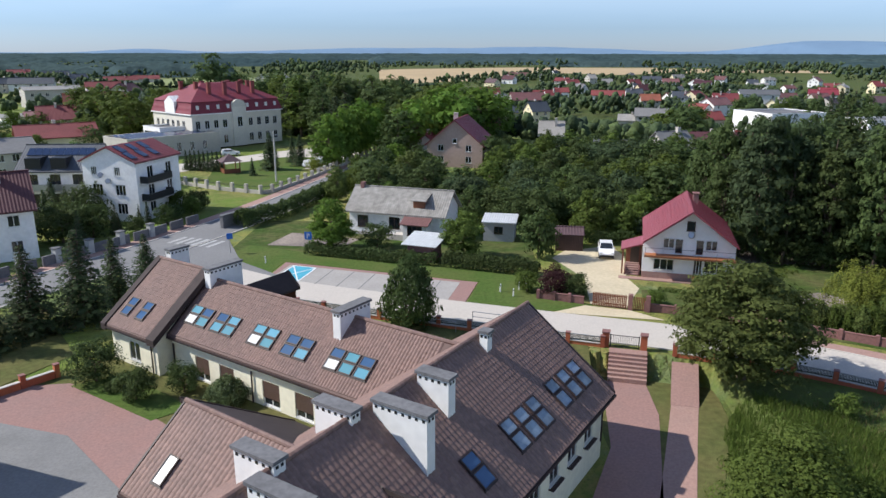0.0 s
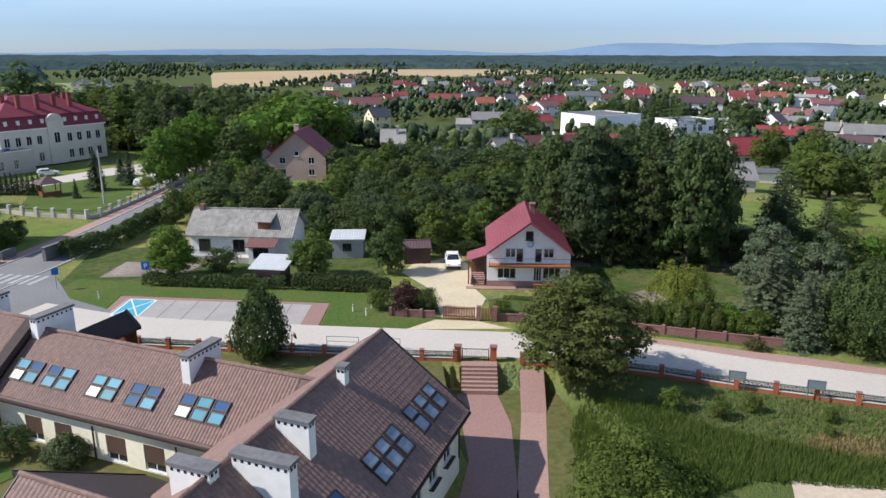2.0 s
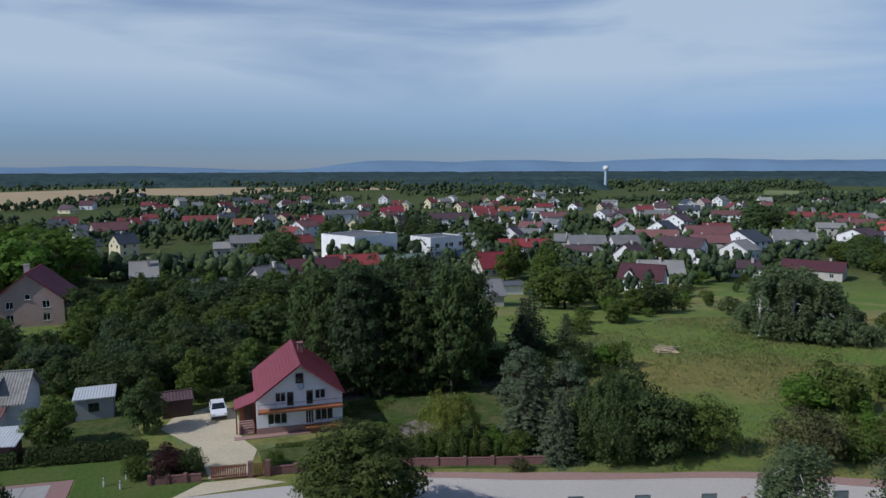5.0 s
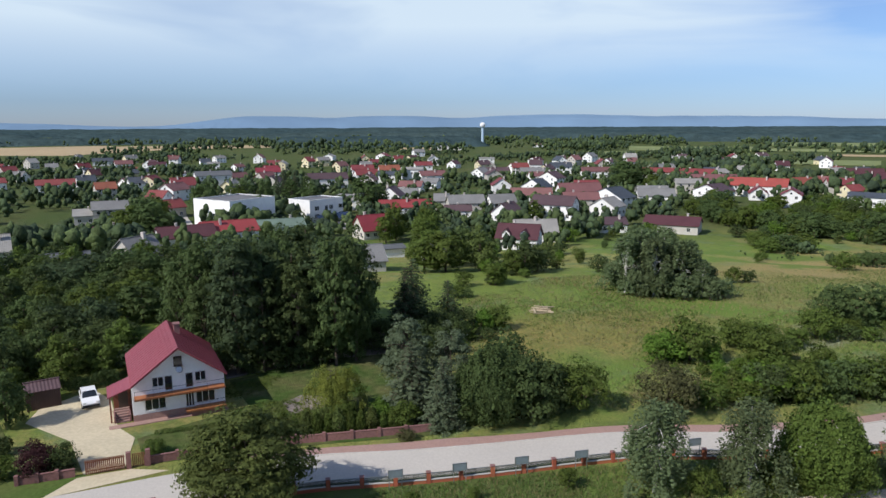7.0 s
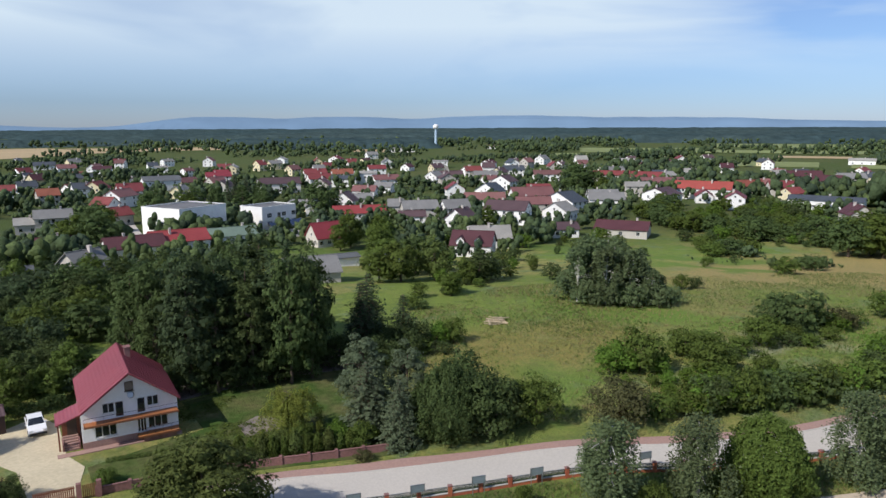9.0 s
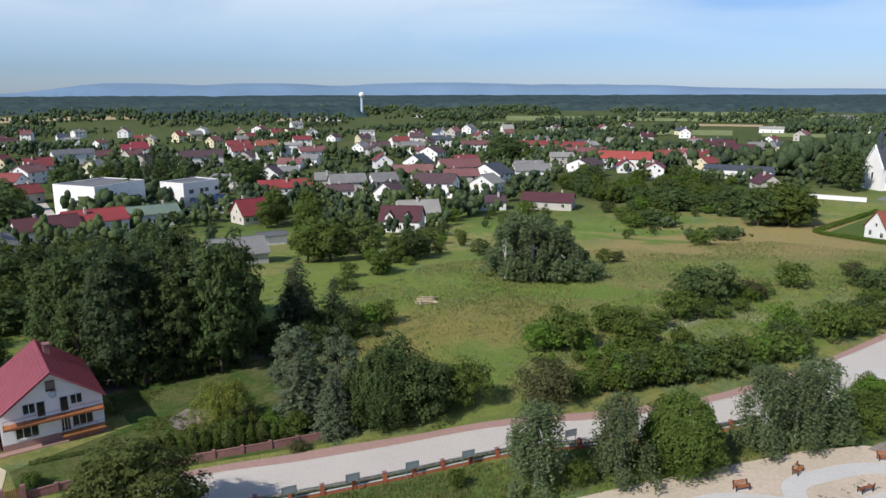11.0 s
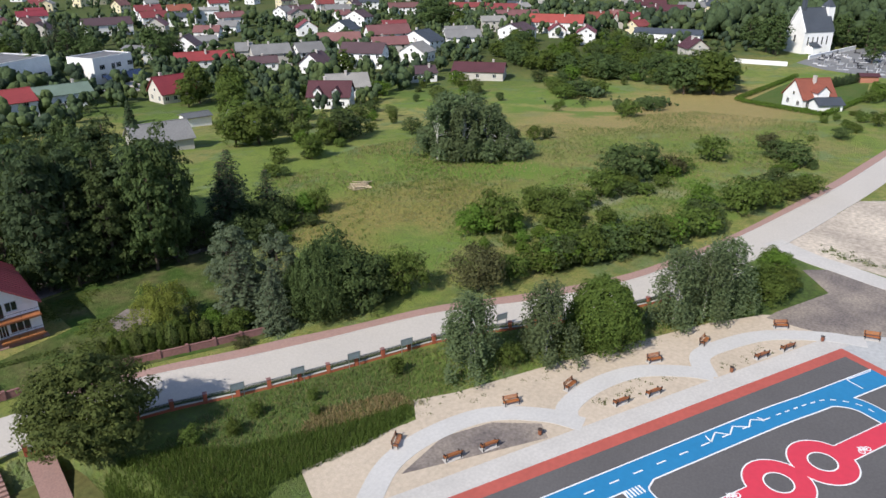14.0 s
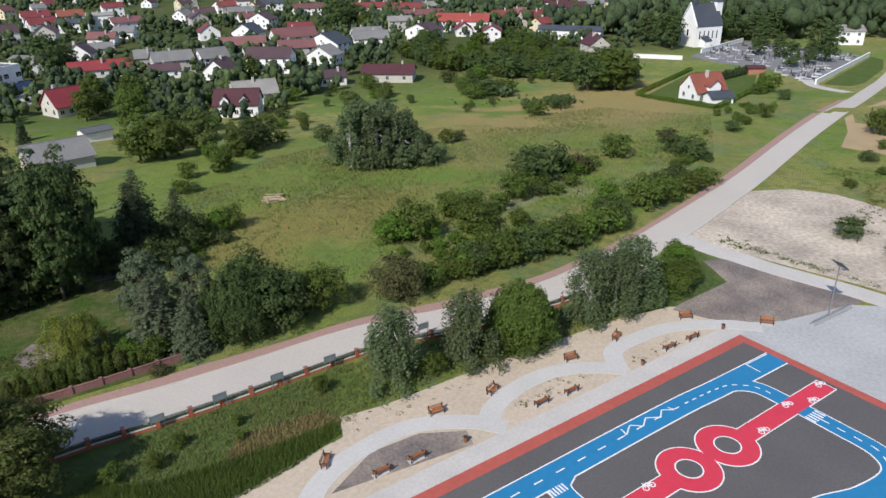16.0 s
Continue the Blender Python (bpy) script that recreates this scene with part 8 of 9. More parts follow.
for x, y, h, w, kind, k in ((125, 271, 13.7, 1.1, "round", "dark"), (131, 284, 13, 1.1, "round", "dark"), (101, 262, 11.5, 1.1, "round", "dark"), (90, 231, 12.5, 1.0, "round", "green"), (152.6, 289.5, 12.3, 1.1, "round", "dark"), (160, 285, 13.6, 1.0, "tall", "dark"),
                         (167, 275, 14.3, 1.1, "tall", "dark"), (172, 268, 11.2, 1.2, "round", "dark"), (146, 284, 11, 1.2, "round", "green"), (110, 160.5, 6.4, 1.2, "spruce", "spruce"), (184, 243.5, 15.5, 1.0, "round", "dark"), (348, 219.5, 16.5, 1.5, "round", "dark"), (356, 212, 13, 1.4, "round", "dark"), (351, 204, 9, 1.3, "round", "green"),
                         (203.6, 166.8, 8.3, 1.3, "round", "green"), (103.2, 112.7, 8.8, 1.2, "round", "green"), (114.5, 115.3, 9.3, 1.2, "round", "dark"), (123, 137.7, 10.6, 0.85, "round", "green"), (131.8, 146.7, 11.8, 0.85, "round", "green"), (121, 116, 7.6, 1.2, "round", "dark"), (118, 99.5, 4.6, 1.3, "bush", "dark"), (115.9, 93.6, 5.4, 1.2, "bush", "dark"),
                         (81.3, 212, 13, 1.2, "round", "dark"), (174, 299, 14, 0.8, "pine", "spruce"), (179, 301, 15.5, 0.8, "pine", "spruce"), (184, 299, 14.5, 0.8, "pine", "spruce"), (190, 298, 13.5, 0.9, "tall", "dark"), (191, 251, 12.5, 1.0, "tall", "dark"), (195, 248, 11, 1.0, "round", "dark"), (83.6, 225, 13, 1.2, "round", "dark"), (76, 219, 12, 1.2, "round", "green"), (239.5, 56, 10.5, 1.3, "round", "dark"), (249, 43, 8.5, 1.3, "round", "dark"), (255, 89.4, 7.2, 1.4, "round", "dark"), (255.8, 77.4, 8, 1.4, "round", "green"), (276, 126, 7.4, 1.3, "round", "green"), (255.3, 67.4, 8.2, 1.3, "round", "dark"), (262, 103, 5.6, 1.4, "round", "green")):
    tree(kind, k, x, y, h, w, 0, "beside the town houses")


# ---- further gardens and woods, too many to count ----
PHI = (1 + 5 ** 0.5) / 2
LUMP_V = np.array([(-1, PHI, 0), (1, PHI, 0), (-1, -PHI, 0), (1, -PHI, 0), (0, -1, PHI), (0, 1, PHI), (0, -1, -PHI), (0, 1, -PHI), (PHI, 0, -1), (PHI, 0, 1), (-PHI, 0, -1), (-PHI, 0, 1)]) / math.hypot(1, PHI)
LUMP_F = np.array([(i, j, k) for i in range(12) for j in range(i + 1, 12) for k in range(j + 1, 12) if max(np.linalg.norm(LUMP_V[i] - LUMP_V[j]), np.linalg.norm(LUMP_V[j] - LUMP_V[k]), np.linalg.norm(LUMP_V[i] - LUMP_V[k])) < 1.1])
for _f in LUMP_F:
    if np.dot(np.cross(LUMP_V[_f[1]] - LUMP_V[_f[0]], LUMP_V[_f[2]] - LUMP_V[_f[0]]), LUMP_V[_f[0]]) < 0:
        _f[[1, 2]] = _f[[2, 1]]


def far_trees(name, spots, leaf, seed, label):
    """Distant crowns, each a heap of rough clumps on a short stem of foliage."""
    r = np.random.RandomState(seed)
    V = []
    for x, y, h in spots:
        far = math.hypot(x, y)
        n = 7 if far < 330 else (4 if far < 520 else (3 if far < 900 else 2))
        n = 3 if h < 2 else n
        w = h * r.uniform(0.26, 0.4)
        d = r.normal(size=(n, 3))
        d /= np.linalg.norm(d, axis=1, keepdims=True)
        c = d * np.array([w * 0.62, w * 0.62, h * 0.26]) + np.array([x, y, ground_z(x, y) + h * 0.5])
        size = r.uniform(0.42, 0.68, (n, 1, 1)) * np.array([w, w, h * 0.42])
        spin = r.uniform(0, 6.28, n)
        p = LUMP_V[None] * size * r.uniform(0.58, 1.3, (n, 12, 1))
        q = p.copy()
        q[:, :, 0] = p[:, :, 0] * np.cos(spin)[:, None] - p[:, :, 1] * np.sin(spin)[:, None]
        q[:, :, 1] = p[:, :, 0] * np.sin(spin)[:, None] + p[:, :, 1] * np.cos(spin)[:, None]
        V.append((q + c[:, None]).reshape(-1, 3))
    V = np.concatenate(V)
    F = (LUMP_F[None] + 12 * np.arange(len(V) // 12)[:, None, None]).reshape(-1, 3)
    me = bpy.data.meshes.new(name)
    me.from_pydata(V.tolist(), [], F.tolist())
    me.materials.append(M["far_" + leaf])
    me.polygons.foreach_set("use_smooth", [True] * len(F))
    me.update()
    return tagged(part(name, me, None), label, "trees", "", "stuff")


MEADOW = [(58, 62), (66, 78), (78, 100), (92, 112), (118, 125), (150, 122), (190, 128), (232, 120), (240, 80), (262, 60), (262, 20), (300, 36), (300, 10), (240, -12), (262, -22), (340, -38), (380, -60), (380, -140), (60, -140), (20, 0), (20, 60)]
TAKEN = [(o.location.x, o.location.y) for o in scene.objects if o.parent is None and o.name.split(".")[0] in ("house", "shed", "church", "office_building", "apartment_block", "palace", "annex_building", "apartment_house", "terraced_house", "pavilion")]
rr = random.Random(8)
spots = {"green": [], "dark": [], "spruce": []}
LINES = [(p, 6.5) for p in smooth_line(TOWN_ROAD)] + [(p, 6.5) for p in MAIN_ROAD]


def scatter(count, az0, az1, r0, r1, h0, h1, clear=8.0):
    n = tries = 0
    while n < count and tries < count * 14:
        tries += 1
        az, r = rr.uniform(az0, az1), math.sqrt(rr.uniform(r0 * r0, r1 * r1))
        x, y = polar(az, r)
        if inside((x, y), MEADOW) or any(inside((x, y), f_[0]) for f_ in FIELDS) or any((x - q[0]) ** 2 + (y - q[1]) ** 2 < clear ** 2 for q in TAKEN) or any((x - q[0]) ** 2 + (y - q[1]) ** 2 < d * d for q, d in LINES):
            continue
        near = r < 520
        k = 0.012 if near else 0.0055
        thick = noise.noise(Vector((x * k, y * k * (1.0 if near else 1.6), 3.0)))
        if thick < (-0.26 if near else 0.04):
            continue
        n += 1
        spots[rr.choice(("green", "dark", "dark", "spruce"))].append((x, y, rr.uniform(h0, h1) * (0.85 + 0.9 * max(0.0, thick))))


scatter(680, 6, 62, 180, 330, 3.4, 8.0, 8.0)
scatter(520, -52, 8, 225, 420, 4, 9)
scatter(1650, 0, 84, 330, 600, 4.0, 9.5, 8.0)
scatter(2100, -50, 60, 560, 900, 4, 9, 8.0)
scatter(1000, 60, 92, 560, 900, 6, 12)
scatter(2200, -60, 52, 900, 1500, 9, 15)
scatter(1300, 52, 96, 900, 1500, 8, 14)
scatter(520, 60, 92, 380, 560, 6, 12)
BELT = [(252, 42), (238, 57), (239, 81), (242, 100), (252, 121), (268, 134), (292, 142), (314, 148)]
for _i in range(63):
    _p, _q, _a = Vector(BELT[_i % 7]), Vector(BELT[_i % 7 + 1]), rr.uniform(0, 1)
    _p = _p.lerp(_q, _a) + Vector((rr.uniform(-1, 7), rr.uniform(-4, 4)))
    tree("round", rr.choice(("dark", "dark", "green")), _p.x, _p.y, rr.uniform(5, 8.5), rr.uniform(1.1, 1.5), 0, "in the belt behind the meadow", "belt trees")
for _i in range(60):
    _a = rr.uniform(0, 1)
    tree(rr.choice(("round", "bush")), rr.choice(("dark", "green", "bright")), 252 + 82 * _a + rr.uniform(-12, 12), 76 + rr.uniform(-12, 34) + 22 * _a, rr.uniform(3.5, 6.5), rr.uniform(1.1, 1.5), 0, "in the orchard behind the meadow", "belt trees")
for _i in range(330):
    _x, _y = rr.uniform(372, 560), rr.uniform(-120, 80)
    spots["dark"].append((_x, _y, rr.uniform(12, 19)))
for _i in range(46):
    spots[rr.choice(("dark", "green"))].append((rr.uniform(182, 206), rr.uniform(46, 84), rr.uniform(0.6, 1.5)))
for _i in range(34):
    _a = rr.uniform(0, 1)
    spots["dark"].append((207 - 4 * _a + rr.uniform(-2, 2), 83 - 14 * _a, rr.uniform(2.4, 4.2)))
    spots["green"].append((190 + 8 * _a + rr.uniform(-2, 2), 60 - 11 * _a, rr.uniform(1.6, 3.4)))
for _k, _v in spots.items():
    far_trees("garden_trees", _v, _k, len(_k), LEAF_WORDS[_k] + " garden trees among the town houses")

# ---- hedges and rough grass ----
hedge([(-12.6, 80.3), (-1.8, 76.4), (2.4, 75.2)], 1.5, 1.3, "dark", "trimmed dark green hedge before the farmhouse", 31, 300, 0.12)
hedge([(3.2, 75.0), (13.0, 71.2)], 1.7, 1.6, "dark", "dense dark hedge along the farm garden", 32, 320, 0.12)
hedge([(-23.6, 93), (-18.6, 99.2), (-12.6, 122), (-9.6, 136)], 2.0, 2.3, "dark", "tall hedge along the main street", 33, 300, 0.15)
for k in range(12):
    tree("column", "green" if k % 3 else "olive", 31.9 + 0.86 * k, 57.7 - 0.62 * k, 2.3 + 0.35 * math.sin(k * 2.3), 1.0, 0, "in the row behind the villa wall", "thuja row")
hedge([(20.5, 83.5), (26.5, 82.8)], 1.0, 1.8, "dark", "clipped thuja hedge behind the parked car", 35, 200, 0.1)
hedge([(24, 66.0), (30.6, 62.8)], 0.5, 0.4, "olive", "low edging plants before the villa", 36, 90, 0.08)
hedge([(276, 25), (250, 29), (218.8, 34), (204, 22), (189.7, 9.5), (206, 7), (244.7, 0.7), (270, 0.8)], 1.5, 1.2, "bright", "clipped hedge round the orange-roofed house", 37, 46, 0.2)
for k in range(11):
    tree("column", "spruce", 246 + 2.5 * k, 15.5 - 0.9 * k, 3.4 + 0.4 * math.sin(k * 1.9), 0.9, 0, "in the row behind the orange-roofed house", "garden thuja row")
VERGE = [(24, 42.5), (33, 42.6), (41.4, 37.2), (51, 31.4), (60, 23.6), (70, 15.4), (82, 9), (74, 6), (69, 10.4), (62, 15), (54, 20.6), (45, 26.8), (40, 28.2), (36, 29.6), (27, 32.5), (23, 36)]
NEAR_MEADOW = [(56, 44), (64, 36), (84, 28), (100, 20), (140, 6), (176, 10), (190, 40), (160, 60), (130, 78), (104, 84), (80, 84), (62, 68)]
tufts("rough_grass", NEAR_MEADOW, 9000, 0.4, "reed", 43, "rank green meadow grass", drift=0.0, blade=0.8)
tufts("rough_grass", NEAR_MEADOW, 9000, 0.45, "meadow", 46, "pale olive meadow grass", drift=-0.1, blade=0.8)
tufts("rough_grass", NEAR_MEADOW, 2600, 0.45, "straw", 44, "dry seeding grass in the meadow", drift=0.2, blade=0.8)
tufts("rough_grass", VERGE, 6000, 0.35, "reed", 41, "rough green grass below the street fence", blade=0.6)
tufts("rough_grass", VERGE, 4000, 0.45, "meadow", 47, "pale seeding grass below the street fence", blade=0.5)
tufts("rough_grass", [(36, 35.2), (42, 30.6), (41.4, 28.2), (36.6, 31.4), (33, 34)], 1100, 0.4, "straw", 42, "dry straw coloured grass patch")
tufts("reed_bed", [(22.6, 44.5), (27.0, 41.0), (29, 37.4), (36, 31.8), (41, 28.6), (40, 27.4), (35, 28.6), (28, 31.4), (22.6, 30.5), (18.0, 33.6), (20.6, 41.6)], 9500, 0.6, "green", 45, "tall dense green reed", spread=0.35, blade=0.5)


def weeds(count, poly, h0, h1, leaf, seed, label, size=1.0, drift=0.12):
    """Low clumps of herbs and seedlings in drifts."""
    r2 = random.Random(seed)
    xs, ys = [p[0] for p in poly], [p[1] for p in poly]
    P, N, S = [], [], []
    n = 0
    while n < count:
        x, y = r2.uniform(min(xs), max(xs)), r2.uniform(min(ys), max(ys))
        if not inside((x, y), poly) or noise.noise(Vector((x * 0.07, y * 0.07, seed))) < drift:
            continue
        n += 1
        h, w = r2.uniform(h0, h1), r2.uniform(0.3, 1.0) * size
        for _ in range(14):
            a, q = r2.uniform(0, 6.28), r2.uniform(0, 1) ** 0.5
            z = h * (1 - 0.8 * q * q) * r2.uniform(0.4, 1)
            P.append((x + math.cos(a) * q * w, y + math.sin(a) * q * w, ground_z(x, y) + z))
            N.append((math.cos(a) * q * 0.6 + r2.gauss(0, .2), math.sin(a) * q * 0.6 + r2.gauss(0, .2), 1.0))
            S.append(r2.uniform(0.06, 0.15) * size)
    me = leaf_mesh("weeds", P, N, S, M["leaf_" + leaf], seed)
    tagged(part("weeds", me, None), label, "weeds", "", "stuff")


weeds(1500, NEAR_MEADOW, 0.1, 0.25, "meadow", 51, "pale olive herbs in the rough meadow")
weeds(600, NEAR_MEADOW, 0.2, 0.5, "green", 52, "green herbs in the rough meadow")
weeds(260, NEAR_MEADOW, 0.12, 0.35, "straw", 53, "dry straw herbs in the rough meadow")
weeds(500, [(24, 64), (32, 56), (45, 47), (52, 53), (55, 68), (46, 72), (35, 73)], 0.1, 0.35, "green", 54, "weeds in the villa garden")
weeds(70, [(95.4, 1.6), (97.2, 1.2), (91.8, -12), (89.4, -17.4), (88.4, -16.8), (90.8, -10.6)], 0.15, 0.6, "green", 59, "weeds along the branch road", 0.8, -1.0)
weeds(260, [(96, 2), (140, -10), (140, -30), (96, -28), (88, -20)], 0.15, 0.5, "green", 55, "weeds on the bare soil")
weeds(30, [(47.8, 15.9), (51, 15.6), (55, 13.2), (57.4, 9.9), (52, 12.4)], 0.06, 0.2, "green", 56, "thin weeds on the soil island", 0.5, -0.05)
weeds(16, [(60.2, 7.2), (63, 7.6), (67, 4.4), (67.3, 1.8)], 0.06, 0.2, "olive", 57, "thin weeds on the soil island", 0.5, -0.1)
weeds(60, [(34, 30.2), (44.8, 26.4), (54.4, 20.3), (62.6, 14.7), (69, 10), (66, 10.4), (52, 19.4), (42, 25.4)], 0.05, 0.2, "green", 58, "weeds at the edge of the sand", 0.45, -1.0)

# shrubs and fruit trees in the gardens between the meadow and the town
GARDENS = [(120, 90), (150, 97), (184, 93), (214, 68), (246, 62), (252, 95), (216, 126), (186, 152), (150, 152), (126, 122)]
HOMES = [o.matrix_basis.translation.xy.copy() for o in bpy.data.objects if o.parent is None and o.name.split(".")[0] in ("house", "shed", "barn", "apartment_block")]
garden_rand, garden_spots = random.Random(77), []
for _ in range(900):
    p = Vector((garden_rand.uniform(118, 252), garden_rand.uniform(62, 152)))
    if len(garden_spots) < 44 and inside(tuple(p), GARDENS) and all((p - q).length > 8.5 for q in HOMES) and all((p - q).length > 3.0 for q in garden_spots):
        garden_spots.append(p)
        tree(garden_rand.choice(("bush", "bush", "round")), garden_rand.choice(("green", "dark", "bright", "olive")), p.x, p.y, garden_rand.uniform(1.8, 5.2), garden_rand.uniform(0.9, 1.35), 0, "in a back garden", "back garden shrubs")


def join_distant(leaf, rows):
    """The distant broadleaf trees of one colour as one mesh: foliage and stems."""
    V, F, S, n = [], [], [], 0
    for tm, cm, m in rows:
        a = np.array(m)
        for slot, me in ((0, cm), (1, tm)):
            me.calc_loop_triangles()
            co = np.empty(len(me.vertices) * 3)
            me.vertices.foreach_get("co", co)
            tri = np.empty(len(me.loop_triangles) * 3, dtype=np.int32)
            me.loop_triangles.foreach_get("vertices", tri)
            V.append(co.reshape(-1, 3) @ a[:3, :3].T + a[:3, 3])
            F.append(tri.reshape(-1, 3) + n)
            S.append(np.full(len(tri) // 3, slot, dtype=np.int32))
            n += len(me.vertices)
    V, F, S = np.concatenate(V), np.concatenate(F), np.concatenate(S)
    me = bpy.data.meshes.new("distant_trees")
    me.vertices.add(len(V))
    me.vertices.foreach_set("co", V.reshape(-1))
    me.loops.add(3 * len(F))
    me.loops.foreach_set("vertex_index", F.reshape(-1).astype(np.int32))
    me.polygons.add(len(F))
    me.polygons.foreach_set("loop_start", np.arange(0, 3 * len(F), 3, dtype=np.int32))
    me.materials.append(M["leaf_" + leaf])
    me.materials.append(M["bark"])
    me.polygons.foreach_set("material_index", S)
    me.update(calc_edges=True)
    me.validate()
    tagged(part("distant_trees", me, None), LEAF_WORDS[leaf] + " broadleaf trees among the far gardens", "trees", "", "stuff")


for _k, _v in DISTANT.items():
    join_distant(_k, _v)


# ---- fences ----
def along(line, step):
    """Points every step metres along a polyline, with the direction."""
    res, carry = [], 0.0
    for a, b in zip(line, line[1:]):
        a, b = Vector(a), Vector(b)
        L = (b - a).length
        d = carry
        while d < L:
            res.append((a.lerp(b, d / L), (b - a).normalized()))
            d += step
        carry = d - L
    return res


FENCE = offset_line([p for p in NEAR_EDGE if -20 < p[0] < 76], -1.1)


def brick_fence(line, step, label, skip=None, post_h=0.95, wall_h=0.3, rail=True):
    f_ = thing("fence", label, "fence")
    pts = [p for p in along(line, step) if not (skip and skip(p[0]))]
    for (p, t) in pts:
        m = pose(p.x, p.y, ground_z(p.x, p.y), 0, 0, math.degrees(math.atan2(t.y, t.x)))
        post = part("post", Geo().box(-0.17, -0.17, 0, 0.17, 0.17, post_h), M["brick_red"], f_, m=m)
        part("post_cap", Geo().box(-0.2, -0.2, post_h, 0.2, 0.2, post_h + 0.06), M["brick_dusky"], post)
    for (p, t), (q, _) in zip(pts, pts[1:]):
        L = (q - p).length
        if L > step * 1.5:
            continue
        m = pose(p.x, p.y, 0, 0, 0, math.degrees(math.atan2((q - p).y, (q - p).x)))
        part("wall", Geo().box(0.2, -0.12, -0.05, L - 0.2, 0.12, wall_h), M["brick_red"], f_, m=m)
        part("coping", Geo().box(0.2, -0.15, wall_h, L - 0.2, 0.15, wall_h + 0.06), M["concrete"], f_, m=m)
        if rail:
            g = Geo()
            g.box(0.18, -0.02, 0.42, L - 0.18, 0.02, 0.46)
            k = int(L / 0.09)
            for i in range(2, k - 1):
                g.box(L * i / k - 0.028, -0.012, 0.38, L * i / k + 0.028, 0.012, 0.84)
            part("panel", g, M["fence_green"], f_, "dark green bar panel", m=m)
            part("rail", Geo().box(0.17, -0.03, 0.84, L - 0.17, 0.03, 0.89), M["metal_grey"], f_, m=m)
    return f_


brick_fence(FENCE, 2.75, "orange brick post fence with dark metal panels along the street", skip=lambda p: 15.2 < p.x < 18.4)
for x, y in ((15.35, 52.55), (18.15, 51.65)):
    gp = thing("gate_post", "orange brick gate post with a dusky cap", "gate post", pose(x, y, 0, 0, 0, -20), "yard gate posts")
    part("shaft", Geo().box(-0.26, -0.26, 0, 0.26, 0.26, 1.25), M["brick_red"], gp)
    part("cap", Geo().box(-0.32, -0.32, 1.25, 0.32, 0.32, 1.34), M["brick_dusky"], gp)
gate = thing("gate", "dark metal double gate above the yard steps", "gate", pose(15.7, 52.45, -0.85, 0, 0, -18))
for k in range(2):
    leaf_ = part("gate_leaf", Geo().box(k * 1.12, -0.02, 0.95, k * 1.12 + 1.08, 0.02, 1.0).box(k * 1.12, -0.02, 1.85, k * 1.12 + 1.08, 0.02, 1.9), M["metal_dark"], gate)
    for i in range(8):
        part("bar", Geo().box(k * 1.12 + 0.05 + i * 0.14, -0.012, 1.0, k * 1.12 + 0.075 + i * 0.14, 0.012, 1.85), M["metal_dark"], leaf_)
    part("gate_stile", Geo().box(k * 2.2 - 0.05, -0.03, 0.85, k * 2.2 + 0.03, 0.03, 1.95), M["metal_dark"], gate)
brick_fence([(-28.6, 44.6), (-24.4, 49.6)], 2.3, "low brick fence at the school yard entrance", post_h=1.0, wall_h=0.55, rail=False)


def block_fence(line, label, step=2.6, h=0.9):
    f_ = thing("garden_fence", label, "fence")
    pts = along(line, step)
    for (p, t), (q, _) in zip(pts, pts[1:]):
        L = (q - p).length
        m = pose(p.x, p.y, ground_z(p.x, p.y), 0, 0, math.degrees(math.atan2((q - p).y, (q - p).x)))
        part("panel", Geo().box(0.15, -0.07, 0, L - 0.15, 0.07, h - 0.2).box(0.15, -0.1, h - 0.2, L - 0.15, 0.1, h - 0.12), M["brick_dusky"], f_, m=m)
        part("post", Geo().box(-0.15, -0.16, 0, 0.15, 0.16, h), M["brick_dusky"], f_, m=m)
    return f_


block_fence([(21.0, 60.3), (26, 58.4), (31.4, 55.6), (38.6, 51.0), (45.4, 47.0)], "dusky red block wall along the villa garden")
block_fence([(11.8, 64.0), (16.4, 62.0)], "dusky red block wall beside the drive", 1.5)
vg = thing("drive_gate", "brown slatted wooden drive gate between brick posts", "gate", pose(16.5, 61.9, 0, 0, 0, -21))
for i in range(20):
    part("slat", Geo().box(i * 0.155, -0.02, 0.08, i * 0.155 + 0.11, 0.02, 1.35), M["wood_brown"], vg)
for z in (0.3, 1.1):
    part("rail", Geo().box(0, 0.021, z, 3.1, 0.07, z + 0.1), M["wood_brown"], vg)
for x in (3.2, 4.75):
    part("post", Geo().box(x, -0.2, 0, x + 0.4, 0.2, 1.5), M["brick_dusky"], vg)
for i in range(7):
    part("slat", Geo().box(3.68 + i * 0.15, -0.02, 0.08, 3.78 + i * 0.15, 0.02, 1.3), M["wood_brown"], vg)
# palace fence: pale wall with pillars along the main street
pf = thing("palace_fence", "pale rendered fence wall with pillars round the palace yard", "fence")
PFL = [(-43, 126.5), (-34, 120), (-24.5, 115.6), (-20.5, 127), (-16.5, 141), (-11, 160), (-5.5, 182)]
pts = along(PFL, 2.9)
for (p, t), (q, _) in zip(pts, pts[1:]):
    L = (q - p).length
    m = pose(p.x, p.y, 0, 0, 0, math.degrees(math.atan2((q - p).y, (q - p).x)))
    part("pillar", Geo().box(-0.25, -0.25, 0, 0.25, 0.25, 1.5), M["wall_plaster"], pf, m=m)
    part("panel", Geo().box(0.25, -0.1, 0, L - 0.25, 0.1, 0.6), M["wall_plaster"], pf, m=m)
    part("rail", Geo().box(0.25, -0.03, 1.15, L - 0.25, 0.03, 1.22), M["metal_dark"], pf, m=m)
